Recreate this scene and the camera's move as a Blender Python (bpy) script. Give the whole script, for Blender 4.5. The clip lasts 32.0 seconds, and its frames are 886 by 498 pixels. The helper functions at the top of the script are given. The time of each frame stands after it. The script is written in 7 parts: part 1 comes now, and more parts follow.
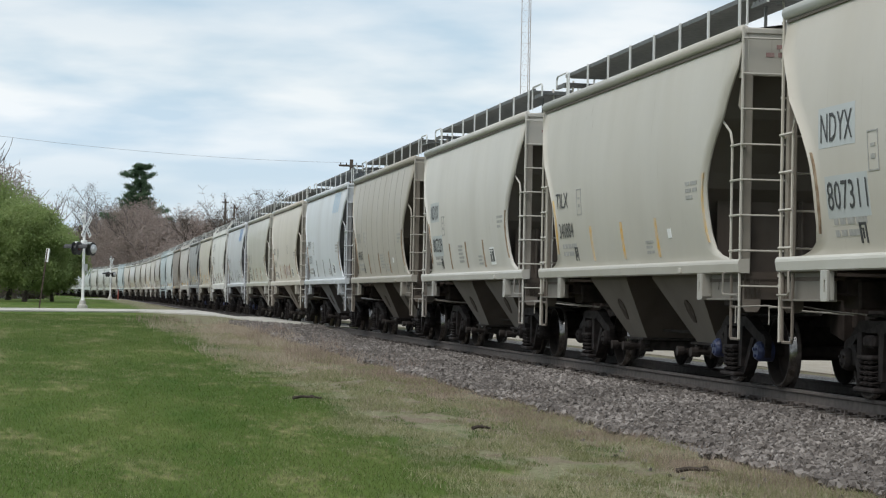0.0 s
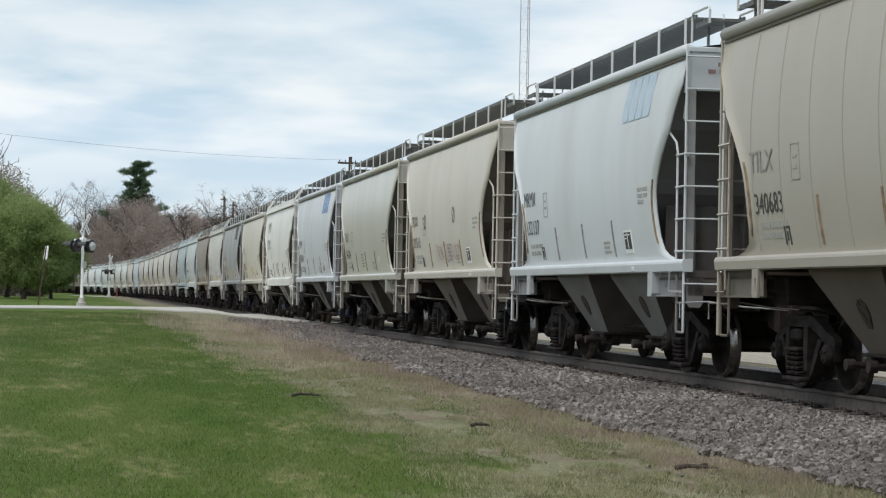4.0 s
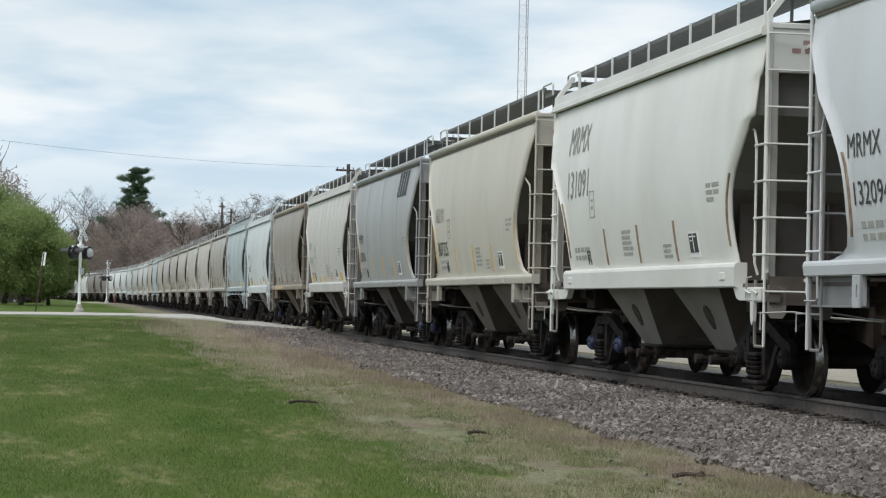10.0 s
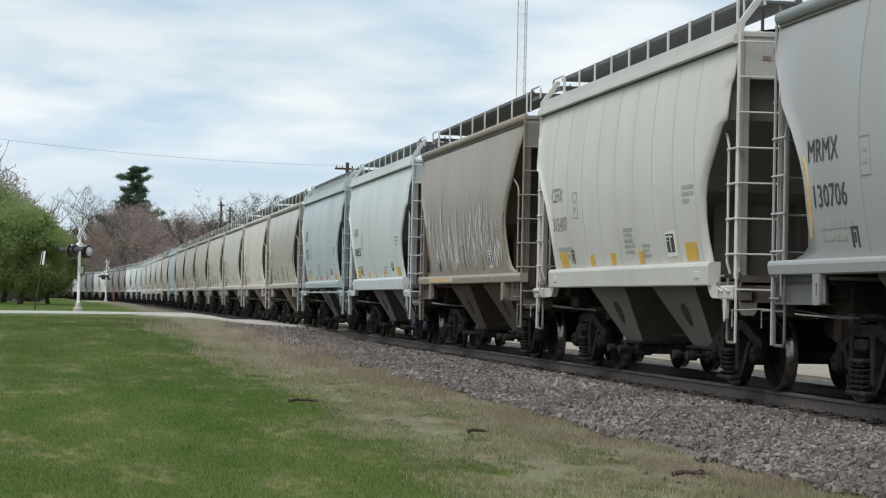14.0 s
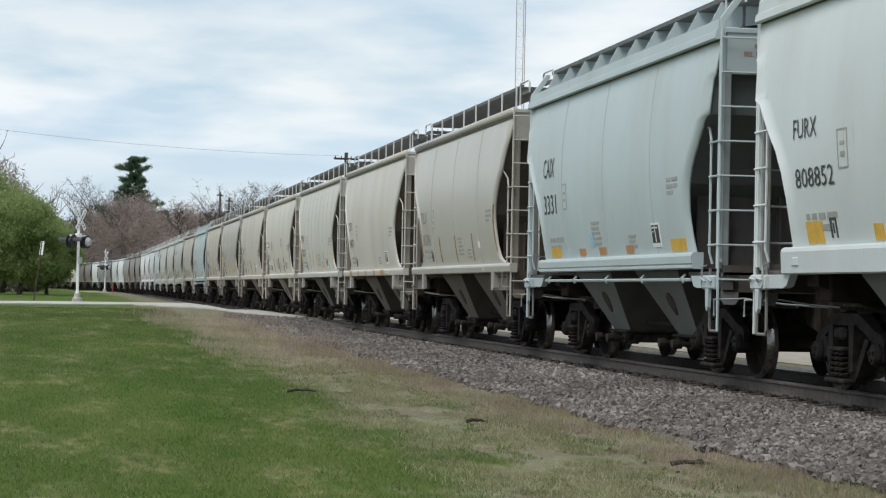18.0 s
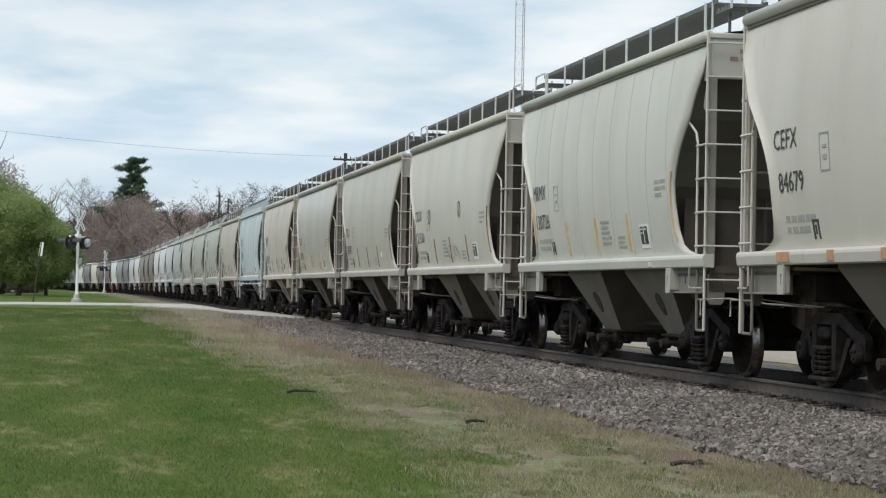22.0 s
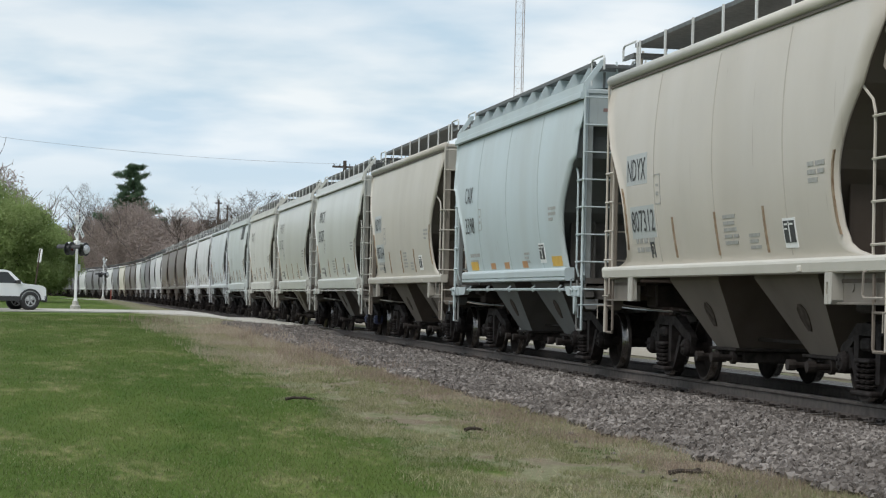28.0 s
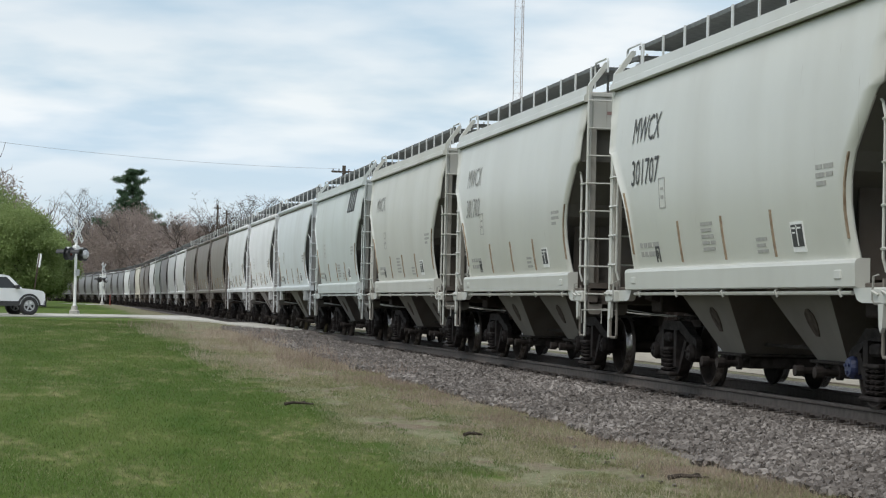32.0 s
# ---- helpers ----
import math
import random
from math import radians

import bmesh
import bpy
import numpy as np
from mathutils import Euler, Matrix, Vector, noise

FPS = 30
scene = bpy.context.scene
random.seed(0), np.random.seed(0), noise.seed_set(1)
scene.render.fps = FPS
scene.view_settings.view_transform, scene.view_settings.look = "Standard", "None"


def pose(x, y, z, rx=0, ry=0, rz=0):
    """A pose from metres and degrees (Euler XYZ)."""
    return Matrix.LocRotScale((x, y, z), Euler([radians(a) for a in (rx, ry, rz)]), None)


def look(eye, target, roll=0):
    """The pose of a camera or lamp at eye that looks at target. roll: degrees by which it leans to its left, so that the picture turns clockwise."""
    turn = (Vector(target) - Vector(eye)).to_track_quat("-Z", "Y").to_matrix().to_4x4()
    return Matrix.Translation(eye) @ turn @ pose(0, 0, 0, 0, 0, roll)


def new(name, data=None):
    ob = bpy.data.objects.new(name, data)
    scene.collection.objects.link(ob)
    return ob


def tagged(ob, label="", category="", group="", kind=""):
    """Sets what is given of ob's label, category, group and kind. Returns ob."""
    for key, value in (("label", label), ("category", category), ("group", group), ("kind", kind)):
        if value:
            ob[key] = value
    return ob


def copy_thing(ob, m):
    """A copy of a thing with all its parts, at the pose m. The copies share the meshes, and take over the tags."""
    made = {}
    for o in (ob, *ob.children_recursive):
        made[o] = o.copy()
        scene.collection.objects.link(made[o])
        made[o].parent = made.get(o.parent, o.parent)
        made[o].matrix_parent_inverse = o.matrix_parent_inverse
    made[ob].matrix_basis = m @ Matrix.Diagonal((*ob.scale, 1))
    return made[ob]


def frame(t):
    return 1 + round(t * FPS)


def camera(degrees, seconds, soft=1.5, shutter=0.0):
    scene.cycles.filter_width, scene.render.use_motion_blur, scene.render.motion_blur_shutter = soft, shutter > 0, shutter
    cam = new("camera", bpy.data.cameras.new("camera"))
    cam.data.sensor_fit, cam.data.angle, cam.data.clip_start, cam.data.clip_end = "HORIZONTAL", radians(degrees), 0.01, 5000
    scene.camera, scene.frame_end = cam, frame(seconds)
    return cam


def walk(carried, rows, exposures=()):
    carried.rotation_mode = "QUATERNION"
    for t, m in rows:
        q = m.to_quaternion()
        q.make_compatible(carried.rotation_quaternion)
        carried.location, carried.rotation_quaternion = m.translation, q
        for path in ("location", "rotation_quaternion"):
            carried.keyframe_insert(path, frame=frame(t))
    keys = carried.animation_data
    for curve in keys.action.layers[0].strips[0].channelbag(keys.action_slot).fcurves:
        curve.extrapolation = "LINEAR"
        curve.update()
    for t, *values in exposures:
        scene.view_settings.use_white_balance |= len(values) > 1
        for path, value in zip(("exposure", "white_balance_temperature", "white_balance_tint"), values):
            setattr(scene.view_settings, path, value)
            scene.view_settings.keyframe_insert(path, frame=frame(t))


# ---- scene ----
# ---- camera: a long lens on a tripod, drifting a little ----
EYE = (0.0, 0.0, 1.65)
cam = camera(23.67, 32.0, soft=1.2)
TURNS = [
    (0.0, 91.342, -1.150, -9.901),
    (0.5, 91.314, -1.143, -9.903),
    (1.0, 91.311, -1.178, -9.906),
    (1.5, 91.308, -1.205, -9.909),
    (2.0, 91.299, -1.184, -9.914),
    (2.5, 91.293, -1.164, -9.920),
    (3.0, 91.286, -1.161, -9.924),
    (3.5, 91.273, -1.142, -9.925),
    (5.5, 91.269, -1.159, -9.946),
    (6.0, 91.264, -1.154, -9.946),
    (6.5, 91.246, -1.139, -9.949),
    (7.0, 91.226, -1.140, -9.957),
    (7.5, 91.220, -1.149, -9.965),
    (8.0, 91.246, -1.191, -9.977),
    (8.5, 91.311, -1.277, -9.988),
    (9.0, 91.381, -1.312, -9.991),
    (9.5, 91.433, -1.297, -9.991),
    (10.0, 91.474, -1.293, -9.994),
    (10.5, 91.509, -1.300, -10.000),
    (11.0, 91.538, -1.305, -10.006),
    (11.5, 91.562, -1.307, -10.007),
    (12.0, 91.580, -1.307, -10.006),
    (12.5, 91.581, -1.304, -10.006),
    (13.0, 91.551, -1.293, -10.008),
    (13.5, 91.494, -1.261, -10.013),
    (14.0, 91.430, -1.225, -10.016),
    (14.5, 91.376, -1.209, -10.017),
    (16.5, 91.171, -1.132, -10.041),
    (17.0, 91.160, -1.151, -10.042),
    (17.5, 91.156, -1.162, -10.041),
    (18.0, 91.158, -1.169, -10.043),
    (18.5, 91.170, -1.193, -10.049),
    (19.0, 91.191, -1.211, -10.052),
    (19.5, 91.212, -1.202, -10.051),
    (20.0, 91.227, -1.194, -10.052),
    (20.5, 91.231, -1.192, -10.056),
    (21.0, 91.227, -1.191, -10.058),
    (21.5, 91.207, -1.167, -10.057),
    (22.0, 91.175, -1.116, -10.058),
    (22.5, 91.141, -1.098, -10.062),
    (23.0, 91.101, -1.112, -10.065),
    (23.5, 91.069, -1.123, -10.071),
    (24.0, 91.054, -1.115, -10.074),
    (24.5, 91.037, -1.104, -10.071),
    (25.0, 91.031, -1.122, -10.073),
    (25.5, 91.052, -1.152, -10.075),
    (27.5, 91.318, -1.333, -10.087),
    (28.0, 91.386, -1.318, -10.091),
    (28.5, 91.425, -1.312, -10.093),
    (29.0, 91.447, -1.322, -10.093),
    (29.5, 91.462, -1.325, -10.096),
    (30.0, 91.476, -1.304, -10.104),
    (30.5, 91.493, -1.306, -10.110),
    (31.0, 91.508, -1.340, -10.113),
    (31.5, 91.513, -1.347, -10.114),
    (32.0, 91.518, -1.303, -10.114),
]
walk(cam, [(t, pose(*EYE, a, b, c)) for t, a, b, c in TURNS])

# ---- light: a bright, mostly overcast spring sky ----
SUN_EL, SUN_AZ = radians(55), radians(232)
sun = new("sun", bpy.data.lights.new("sun", "SUN"))
sun.data.energy, sun.data.angle, sun.data.color = 2.15, radians(30), (1.0, 0.97, 0.93)
sun_from = Vector((math.sin(SUN_AZ) * math.cos(SUN_EL), math.cos(SUN_AZ) * math.cos(SUN_EL), math.sin(SUN_EL)))
sun.matrix_world = look(sun_from * 50, (0, 0, 0))
scene.view_settings.exposure = 0.0


def sky_world():
    world = bpy.data.worlds.new("sky")
    scene.world = world
    world.use_nodes = True
    nt = world.node_tree
    nt.nodes.clear()
    N, L = nt.nodes.new, nt.links.new
    out, bg = N("ShaderNodeOutputWorld"), N("ShaderNodeBackground")
    sky = N("ShaderNodeTexSky")
    sky.sky_type, sky.sun_disc = "NISHITA", False
    sky.sun_elevation, sky.sun_rotation = SUN_EL, SUN_AZ
    scale = N("ShaderNodeMix")
    scale.data_type, scale.blend_type = "RGBA", "MULTIPLY"
    scale.inputs[0].default_value = 1.0
    scale.inputs[7].default_value = (0.125, 0.125, 0.125, 1)
    L(sky.outputs[0], scale.inputs[6])
    co, sep = N("ShaderNodeTexCoord"), N("ShaderNodeSeparateXYZ")
    L(co.outputs["Generated"], sep.inputs[0])
    # flat cloud layer: direction divided by height
    high = N("ShaderNodeMath"); high.operation = "MAXIMUM"; high.inputs[1].default_value = 0.0
    L(sep.outputs[2], high.inputs[0])
    up = N("ShaderNodeMath"); up.operation = "ADD"; up.inputs[1].default_value = 0.16
    L(high.outputs[0], up.inputs[0])
    px, py = N("ShaderNodeMath"), N("ShaderNodeMath")
    px.operation = py.operation = "DIVIDE"
    L(sep.outputs[0], px.inputs[0]); L(up.outputs[0], px.inputs[1])
    L(sep.outputs[1], py.inputs[0]); L(up.outputs[0], py.inputs[1])
    comb = N("ShaderNodeCombineXYZ")
    L(px.outputs[0], comb.inputs[0]); L(py.outputs[0], comb.inputs[1])
    comb.inputs[2].default_value = 3.7
    n1, n2 = N("ShaderNodeTexNoise"), N("ShaderNodeTexNoise")
    n1.inputs["Scale"].default_value, n1.inputs["Detail"].default_value, n1.inputs["Roughness"].default_value = 0.55, 5, 0.42
    n2.inputs["Scale"].default_value, n2.inputs["Detail"].default_value, n2.inputs["Roughness"].default_value = 2.7, 5, 0.45
    L(comb.outputs[0], n1.inputs[0]); L(comb.outputs[0], n2.inputs[0])
    cover = N("ShaderNodeValToRGB")
    cover.color_ramp.elements[0].position, cover.color_ramp.elements[1].position = 0.36, 0.60
    cover.color_ramp.elements[0].color = (0.5, 0.5, 0.5, 1)
    L(n1.outputs[0], cover.inputs[0])
    tone = N("ShaderNodeValToRGB")
    e = tone.color_ramp.elements
    e[0].position, e[0].color = 0.37, (0.57, 0.72, 0.84, 1)
    e[1].position, e[1].color = 0.60, (0.94, 0.98, 1.0, 1)
    L(n2.outputs[0], tone.inputs[0])
    mix = N("ShaderNodeMix"); mix.data_type = "RGBA"
    L(cover.outputs[0], mix.inputs[0]); L(scale.outputs[2], mix.inputs[6]); L(tone.outputs[0], mix.inputs[7])
    # clearer, bluer air low over the horizon
    low = N("ShaderNodeValToRGB")
    low.color_ramp.elements[0].position, low.color_ramp.elements[0].color = 0.05, (0.5, 0.5, 0.5, 1)
    low.color_ramp.elements[1].position, low.color_ramp.elements[1].color = 0.095, (0, 0, 0, 1)
    L(high.outputs[0], low.inputs[0])
    air = N("ShaderNodeMix"); air.data_type = "RGBA"
    L(low.outputs[0], air.inputs[0]); L(mix.outputs[2], air.inputs[6])
    air.inputs[7].default_value = (0.64, 0.79, 0.95, 1)
    L(air.outputs[2], bg.inputs[0])
    bg.inputs[1].default_value = 1.0
    L(bg.outputs[0], out.inputs[0])


sky_world()

# ---- materials ----


class Mat:
    """A node material with short names for the nodes that most of them need."""

    def __init__(self, name, rough=0.6, metal=0.0):
        self.m = bpy.data.materials.new(name)
        self.m.use_nodes = True
        self.t = self.m.node_tree
        self.b = self.t.nodes["Principled BSDF"]
        self.b.inputs["Roughness"].default_value = rough
        self.b.inputs["Metallic"].default_value = metal
        self.co = self.t.nodes.new("ShaderNodeTexCoord")

    def noise(self, scale, detail=4, stretch=None, space="Object", rough=0.55, shift=None):
        n = self.t.nodes.new("ShaderNodeTexNoise")
        n.inputs["Scale"].default_value, n.inputs["Detail"].default_value = scale, detail
        n.inputs["Roughness"].default_value = rough
        src = self.co.outputs[space]
        if stretch:
            mp = self.t.nodes.new("ShaderNodeMapping")
            mp.inputs["Scale"].default_value = stretch
            self.t.links.new(src, mp.inputs[0])
            if shift:
                self.t.links.new(shift, mp.inputs["Location"])
            src = mp.outputs[0]
        self.t.links.new(src, n.inputs[0])
        return n.outputs[0]

    def ramp(self, fac, *stops):
        r = self.t.nodes.new("ShaderNodeValToRGB")
        while len(r.color_ramp.elements) < len(stops):
            r.color_ramp.elements.new(0.5)
        for el, (p, c) in zip(r.color_ramp.elements, stops):
            c = (c, c, c) if isinstance(c, (int, float)) else c
            el.position, el.color = p, (*c, 1)
        self.t.links.new(fac, r.inputs[0])
        return r.outputs[0]

    def mix(self, fac, a, b, mode="MIX"):
        x = self.t.nodes.new("ShaderNodeMix")
        x.data_type, x.blend_type = "RGBA", mode
        for v, sock in ((fac, x.inputs[0]), (a, x.inputs[6]), (b, x.inputs[7])):
            if isinstance(v, (int, float)):
                sock.default_value = v
            elif isinstance(v, tuple):
                sock.default_value = (*v, 1)
            else:
                self.t.links.new(v, sock)
        return x.outputs[2]

    def math(self, op, a, b):
        x = self.t.nodes.new("ShaderNodeMath")
        x.operation = op
        for v, sock in ((a, x.inputs[0]), (b, x.inputs[1])):
            if isinstance(v, (int, float)):
                sock.default_value = v
            else:
                self.t.links.new(v, sock)
        return x.outputs[0]

    def color(self, sock):
        if isinstance(sock, tuple):
            self.b.inputs["Base Color"].default_value = (*sock, 1)
        else:
            self.t.links.new(sock, self.b.inputs["Base Color"])
        return self

    def rough(self, sock):
        self.t.links.new(sock, self.b.inputs["Roughness"])
        return self

    def bump(self, height, strength=0.3, dist=0.02):
        b = self.t.nodes.new("ShaderNodeBump")
        b.inputs["Strength"].default_value, b.inputs["Distance"].default_value = strength, dist
        self.t.links.new(height, b.inputs["Height"])
        self.t.links.new(b.outputs[0], self.b.inputs["Normal"])
        return self


def plain(name, c1, c2, scale, rough=0.7, metal=0.0, bump=0.2, dist=0.01, stretch=None):
    m = Mat(name, rough, metal)
    n = m.noise(scale, 5, stretch)
    m.color(m.ramp(n, (0.3, c1), (0.7, c2)))
    if bump:
        m.bump(n, bump, dist)
    if rough >= 0.8 and not metal:
        m.b.inputs["Specular IOR Level"].default_value = 0.12
    return m.m


def paint_material():
    """Car paint: the object's own colour and, in its alpha, how much clear gloss is left, under streaks of rust, road film and dust."""
    m = Mat("hopper_paint", 0.42)
    m.b.inputs["Coat Roughness"].default_value = 0.28
    m.b.inputs["Specular IOR Level"].default_value = 0.32
    info = m.t.nodes.new("ShaderNodeObjectInfo")
    off = m.t.nodes.new("ShaderNodeCombineXYZ")
    m.t.links.new(info.outputs["Alpha"], m.b.inputs["Coat Weight"])
    far = m.math("MULTIPLY", info.outputs["Random"], 60.0)
    for i in range(3):
        m.t.links.new(far, off.inputs[i])
    streak = m.noise(1.0, 2, (0.8, 0.8, 0.16), shift=off.outputs[0], rough=0.6)
    fine = m.noise(1.0, 5, (14.0, 14.0, 0.5), shift=off.outputs[0])
    cloud = m.noise(0.55, 4, (1, 1, 1), shift=off.outputs[0])
    col = m.mix(m.ramp(streak, (0.45, 0.0), (0.80, 0.20)), info.outputs["Color"], (0.33, 0.295, 0.235))
    col = m.mix(m.ramp(cloud, (0.4, 0.0), (0.75, 0.16)), col, (0.27, 0.26, 0.235))
    rust = m.math("MULTIPLY", m.ramp(fine, (0.66, 0.0), (0.76, 1.0)), m.ramp(cloud, (0.46, 0.0), (0.62, 0.6)))
    col = m.mix(rust, col, (0.16, 0.085, 0.045))
    m.color(col)
    m.rough(m.math("ADD", m.math("MULTIPLY", info.outputs["Random"], 0.16), m.ramp(streak, (0.3, 0.40), (0.8, 0.62))))
    m.bump(m.noise(1.0, 3, (0.9, 0.9, 0.4), shift=off.outputs[0]), 0.4, 0.05)
    return m.m


def grimed_material():
    """The same paint dulled by brake dust and road film; shaded parts take it in darker colours."""
    m = Mat("grimed_paint", 0.9)
    m.b.inputs["Specular IOR Level"].default_value = 0.15
    info = m.t.nodes.new("ShaderNodeObjectInfo")
    n = m.noise(1.3, 6)
    m.color(m.mix(m.ramp(n, (0.35, 0.12), (0.75, 0.42)), info.outputs["Color"], (0.075, 0.06, 0.048)))
    return m.m


def shaded_dirt_material():
    """Dirty, rust-streaked end steel, darkened so that the shade of the ends is painted in."""
    m = Mat("shaded_dirty_steel", 0.9)
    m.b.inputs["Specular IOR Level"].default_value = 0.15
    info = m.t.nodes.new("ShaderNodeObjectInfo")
    shade_dirt = m.ramp(m.noise(1.0, 5, (2.2, 2.2, 0.35)), (0.3, (0.040, 0.030, 0.0245)), (0.7, (0.082, 0.062, 0.051)))
    m.color(m.mix(m.ramp(m.noise(0.9, 5), (0.35, 0.55), (0.75, 0.88)), info.outputs["Color"], shade_dirt))
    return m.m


PAINT = paint_material()
FILMED = grimed_material()
SHADED_DIRT = shaded_dirt_material()
GRIME = plain("grimy_steel", (0.022, 0.018, 0.0165), (0.052, 0.044, 0.040), 9, 0.85, 0.0, 0.4)
CASTING = plain("dusty_cast_steel", (0.011, 0.0092, 0.0088), (0.038, 0.032, 0.0305), 7, 0.8, 0.0, 0.4)
DARK = plain("dark_underframe", (0.022, 0.017, 0.0148), (0.05, 0.039, 0.034), 6, 0.8, 0.0, 0.3)
WHEEL = plain("wheel_steel", (0.012, 0.0092, 0.0083), (0.034, 0.027, 0.024), 5, 0.85, 0.0, 0.3)
TREAD = plain("polished_tread", (0.13, 0.12, 0.115), (0.24, 0.23, 0.22), 20, 0.22, 1.0, 0.03)
RAILHEAD = plain("worn_rail_head", (0.12, 0.115, 0.11), (0.22, 0.21, 0.20), 20, 0.45, 1.0, 0.05)
WHEEL_RIM = plain("worn_wheel_rim", (0.026, 0.022, 0.020), (0.062, 0.054, 0.050), 9, 0.82, 0.0, 0.15)
GRATE = plain("galvanised_grating", (0.10, 0.105, 0.105), (0.17, 0.175, 0.17), 12, 0.6, 0.4, 0.3)
WORN_SPOT = plain("rust_stain", (0.04, 0.031, 0.025), (0.115, 0.092, 0.076), 11, 0.9, 0, 0)
BLACK_INK = plain("black_stencil", (0.02, 0.02, 0.022), (0.06, 0.06, 0.06), 30, 0.6, 0, 0)
FAINT_INK = plain("worn_stencil", (0.27, 0.265, 0.25), (0.40, 0.39, 0.365), 16, 0.6, 0, 0)
FADED_INK = plain("faded_stencil", (0.17, 0.17, 0.16), (0.33, 0.32, 0.30), 16, 0.6, 0, 0)
BLUE_INK = plain("blue_logo_paint", (0.13, 0.25, 0.47), (0.27, 0.38, 0.56), 8, 0.55, 0, 0)
RED_INK = plain("faded_red_paint", (0.33, 0.13, 0.13), (0.46, 0.26, 0.25), 12, 0.6, 0, 0)
CHALK = plain("chalky_runs", (0.40, 0.38, 0.35), (0.66, 0.64, 0.60), 6, 0.8, 0, 0)
WORN_RED = plain("worn_red_stencil", (0.26, 0.15, 0.14), (0.38, 0.27, 0.25), 14, 0.7, 0, 0)
PALE_INK = plain("bleached_blue_paint", (0.38, 0.49, 0.60), (0.47, 0.56, 0.64), 8, 0.55, 0, 0)
WHITE_INK = plain("white_decal", (0.72, 0.73, 0.72), (0.82, 0.82, 0.80), 12, 0.5, 0, 0)
YELLOW = plain("yellow_reflector", (0.60, 0.33, 0.04), (0.74, 0.46, 0.09), 9, 0.4, 0, 0)
WORN_YELLOW = plain("flaking_yellow_paint", (0.62, 0.37, 0.07), (0.52, 0.47, 0.385), 4.5, 0.6, 0, 0)
ORANGE = plain("orange_reflector", (0.42, 0.20, 0.085), (0.54, 0.29, 0.14), 9, 0.4, 0, 0)
RUSTY = plain("rusty_strip", (0.19, 0.125, 0.08), (0.36, 0.29, 0.21), 12, 0.8, 0, 0.1)
BLUECAP = plain("blue_bearing_cap", (0.016, 0.022, 0.06), (0.036, 0.05, 0.125), 14, 0.5, 0, 0.1)
RAILSTEEL = plain("rusted_rail", (0.062, 0.051, 0.045), (0.115, 0.097, 0.087), 8, 0.8, 0.1, 0.3)
TIEWOOD = plain("creosoted_tie", (0.035, 0.028, 0.022), (0.09, 0.075, 0.06), 7, 0.9, 0, 0.6, 0.02, (1, 8, 8))
TWIGS = plain("grey_twigs", (0.10, 0.085, 0.078), (0.20, 0.175, 0.165), 3, 0.9, 0, 0)
BARK = plain("bark", (0.045, 0.036, 0.03), (0.115, 0.095, 0.08), 6, 0.95, 0, 0.5, 0.02)
GALV = plain("galvanised_steel", (0.42, 0.43, 0.44), (0.58, 0.59, 0.60), 10, 0.5, 0.5, 0.1)
CONCRETE = plain("weathered_concrete", (0.33, 0.32, 0.29), (0.52, 0.50, 0.46), 3, 0.9, 0, 0.4)
WHITEPAINT = plain("white_paint", (0.70, 0.71, 0.70), (0.80, 0.80, 0.79), 5, 0.5, 0, 0.05)
BLACKPAINT = plain("black_paint", (0.015, 0.015, 0.016), (0.035, 0.035, 0.036), 8, 0.5, 0, 0.05)


def leaf_material(name, c1, c2, c3, glow=0.0):
    m = Mat(name, 0.6)
    g = m.t.nodes.new("ShaderNodeNewGeometry")
    col = m.ramp(g.outputs["Random Per Island"], (0.0, c1), (0.55, c2), (1.0, c3))
    m.b.inputs["Specular IOR Level"].default_value = 0.12
    m.color(m.mix(m.ramp(m.noise(0.45, 2), (0.35, 0.0), (0.65, 0.55)), col, c1))
    if glow:
        tr, mx = m.t.nodes.new("ShaderNodeBsdfTranslucent"), m.t.nodes.new("ShaderNodeMixShader")
        mx.inputs[0].default_value = glow
        m.t.links.new(m.b.inputs["Base Color"].links[0].from_socket, tr.inputs[0])
        m.t.links.new(m.b.outputs[0], mx.inputs[1]); m.t.links.new(tr.outputs[0], mx.inputs[2])
        m.t.links.new(mx.outputs[0], m.t.nodes["Material Output"].inputs[0])
    return m.m


LEAF_GREEN = leaf_material("spring_leaves", (0.225, 0.295, 0.108), (0.28, 0.35, 0.14), (0.35, 0.41, 0.185), 0.5)
LEAF_PINE = leaf_material("pine_needles", (0.07, 0.115, 0.07), (0.10, 0.155, 0.09), (0.14, 0.205, 0.12), 0.35)
LEAF_BROWN = leaf_material("budding_twigs", (0.29, 0.235, 0.208), (0.36, 0.298, 0.267), (0.42, 0.355, 0.32), 0.42)


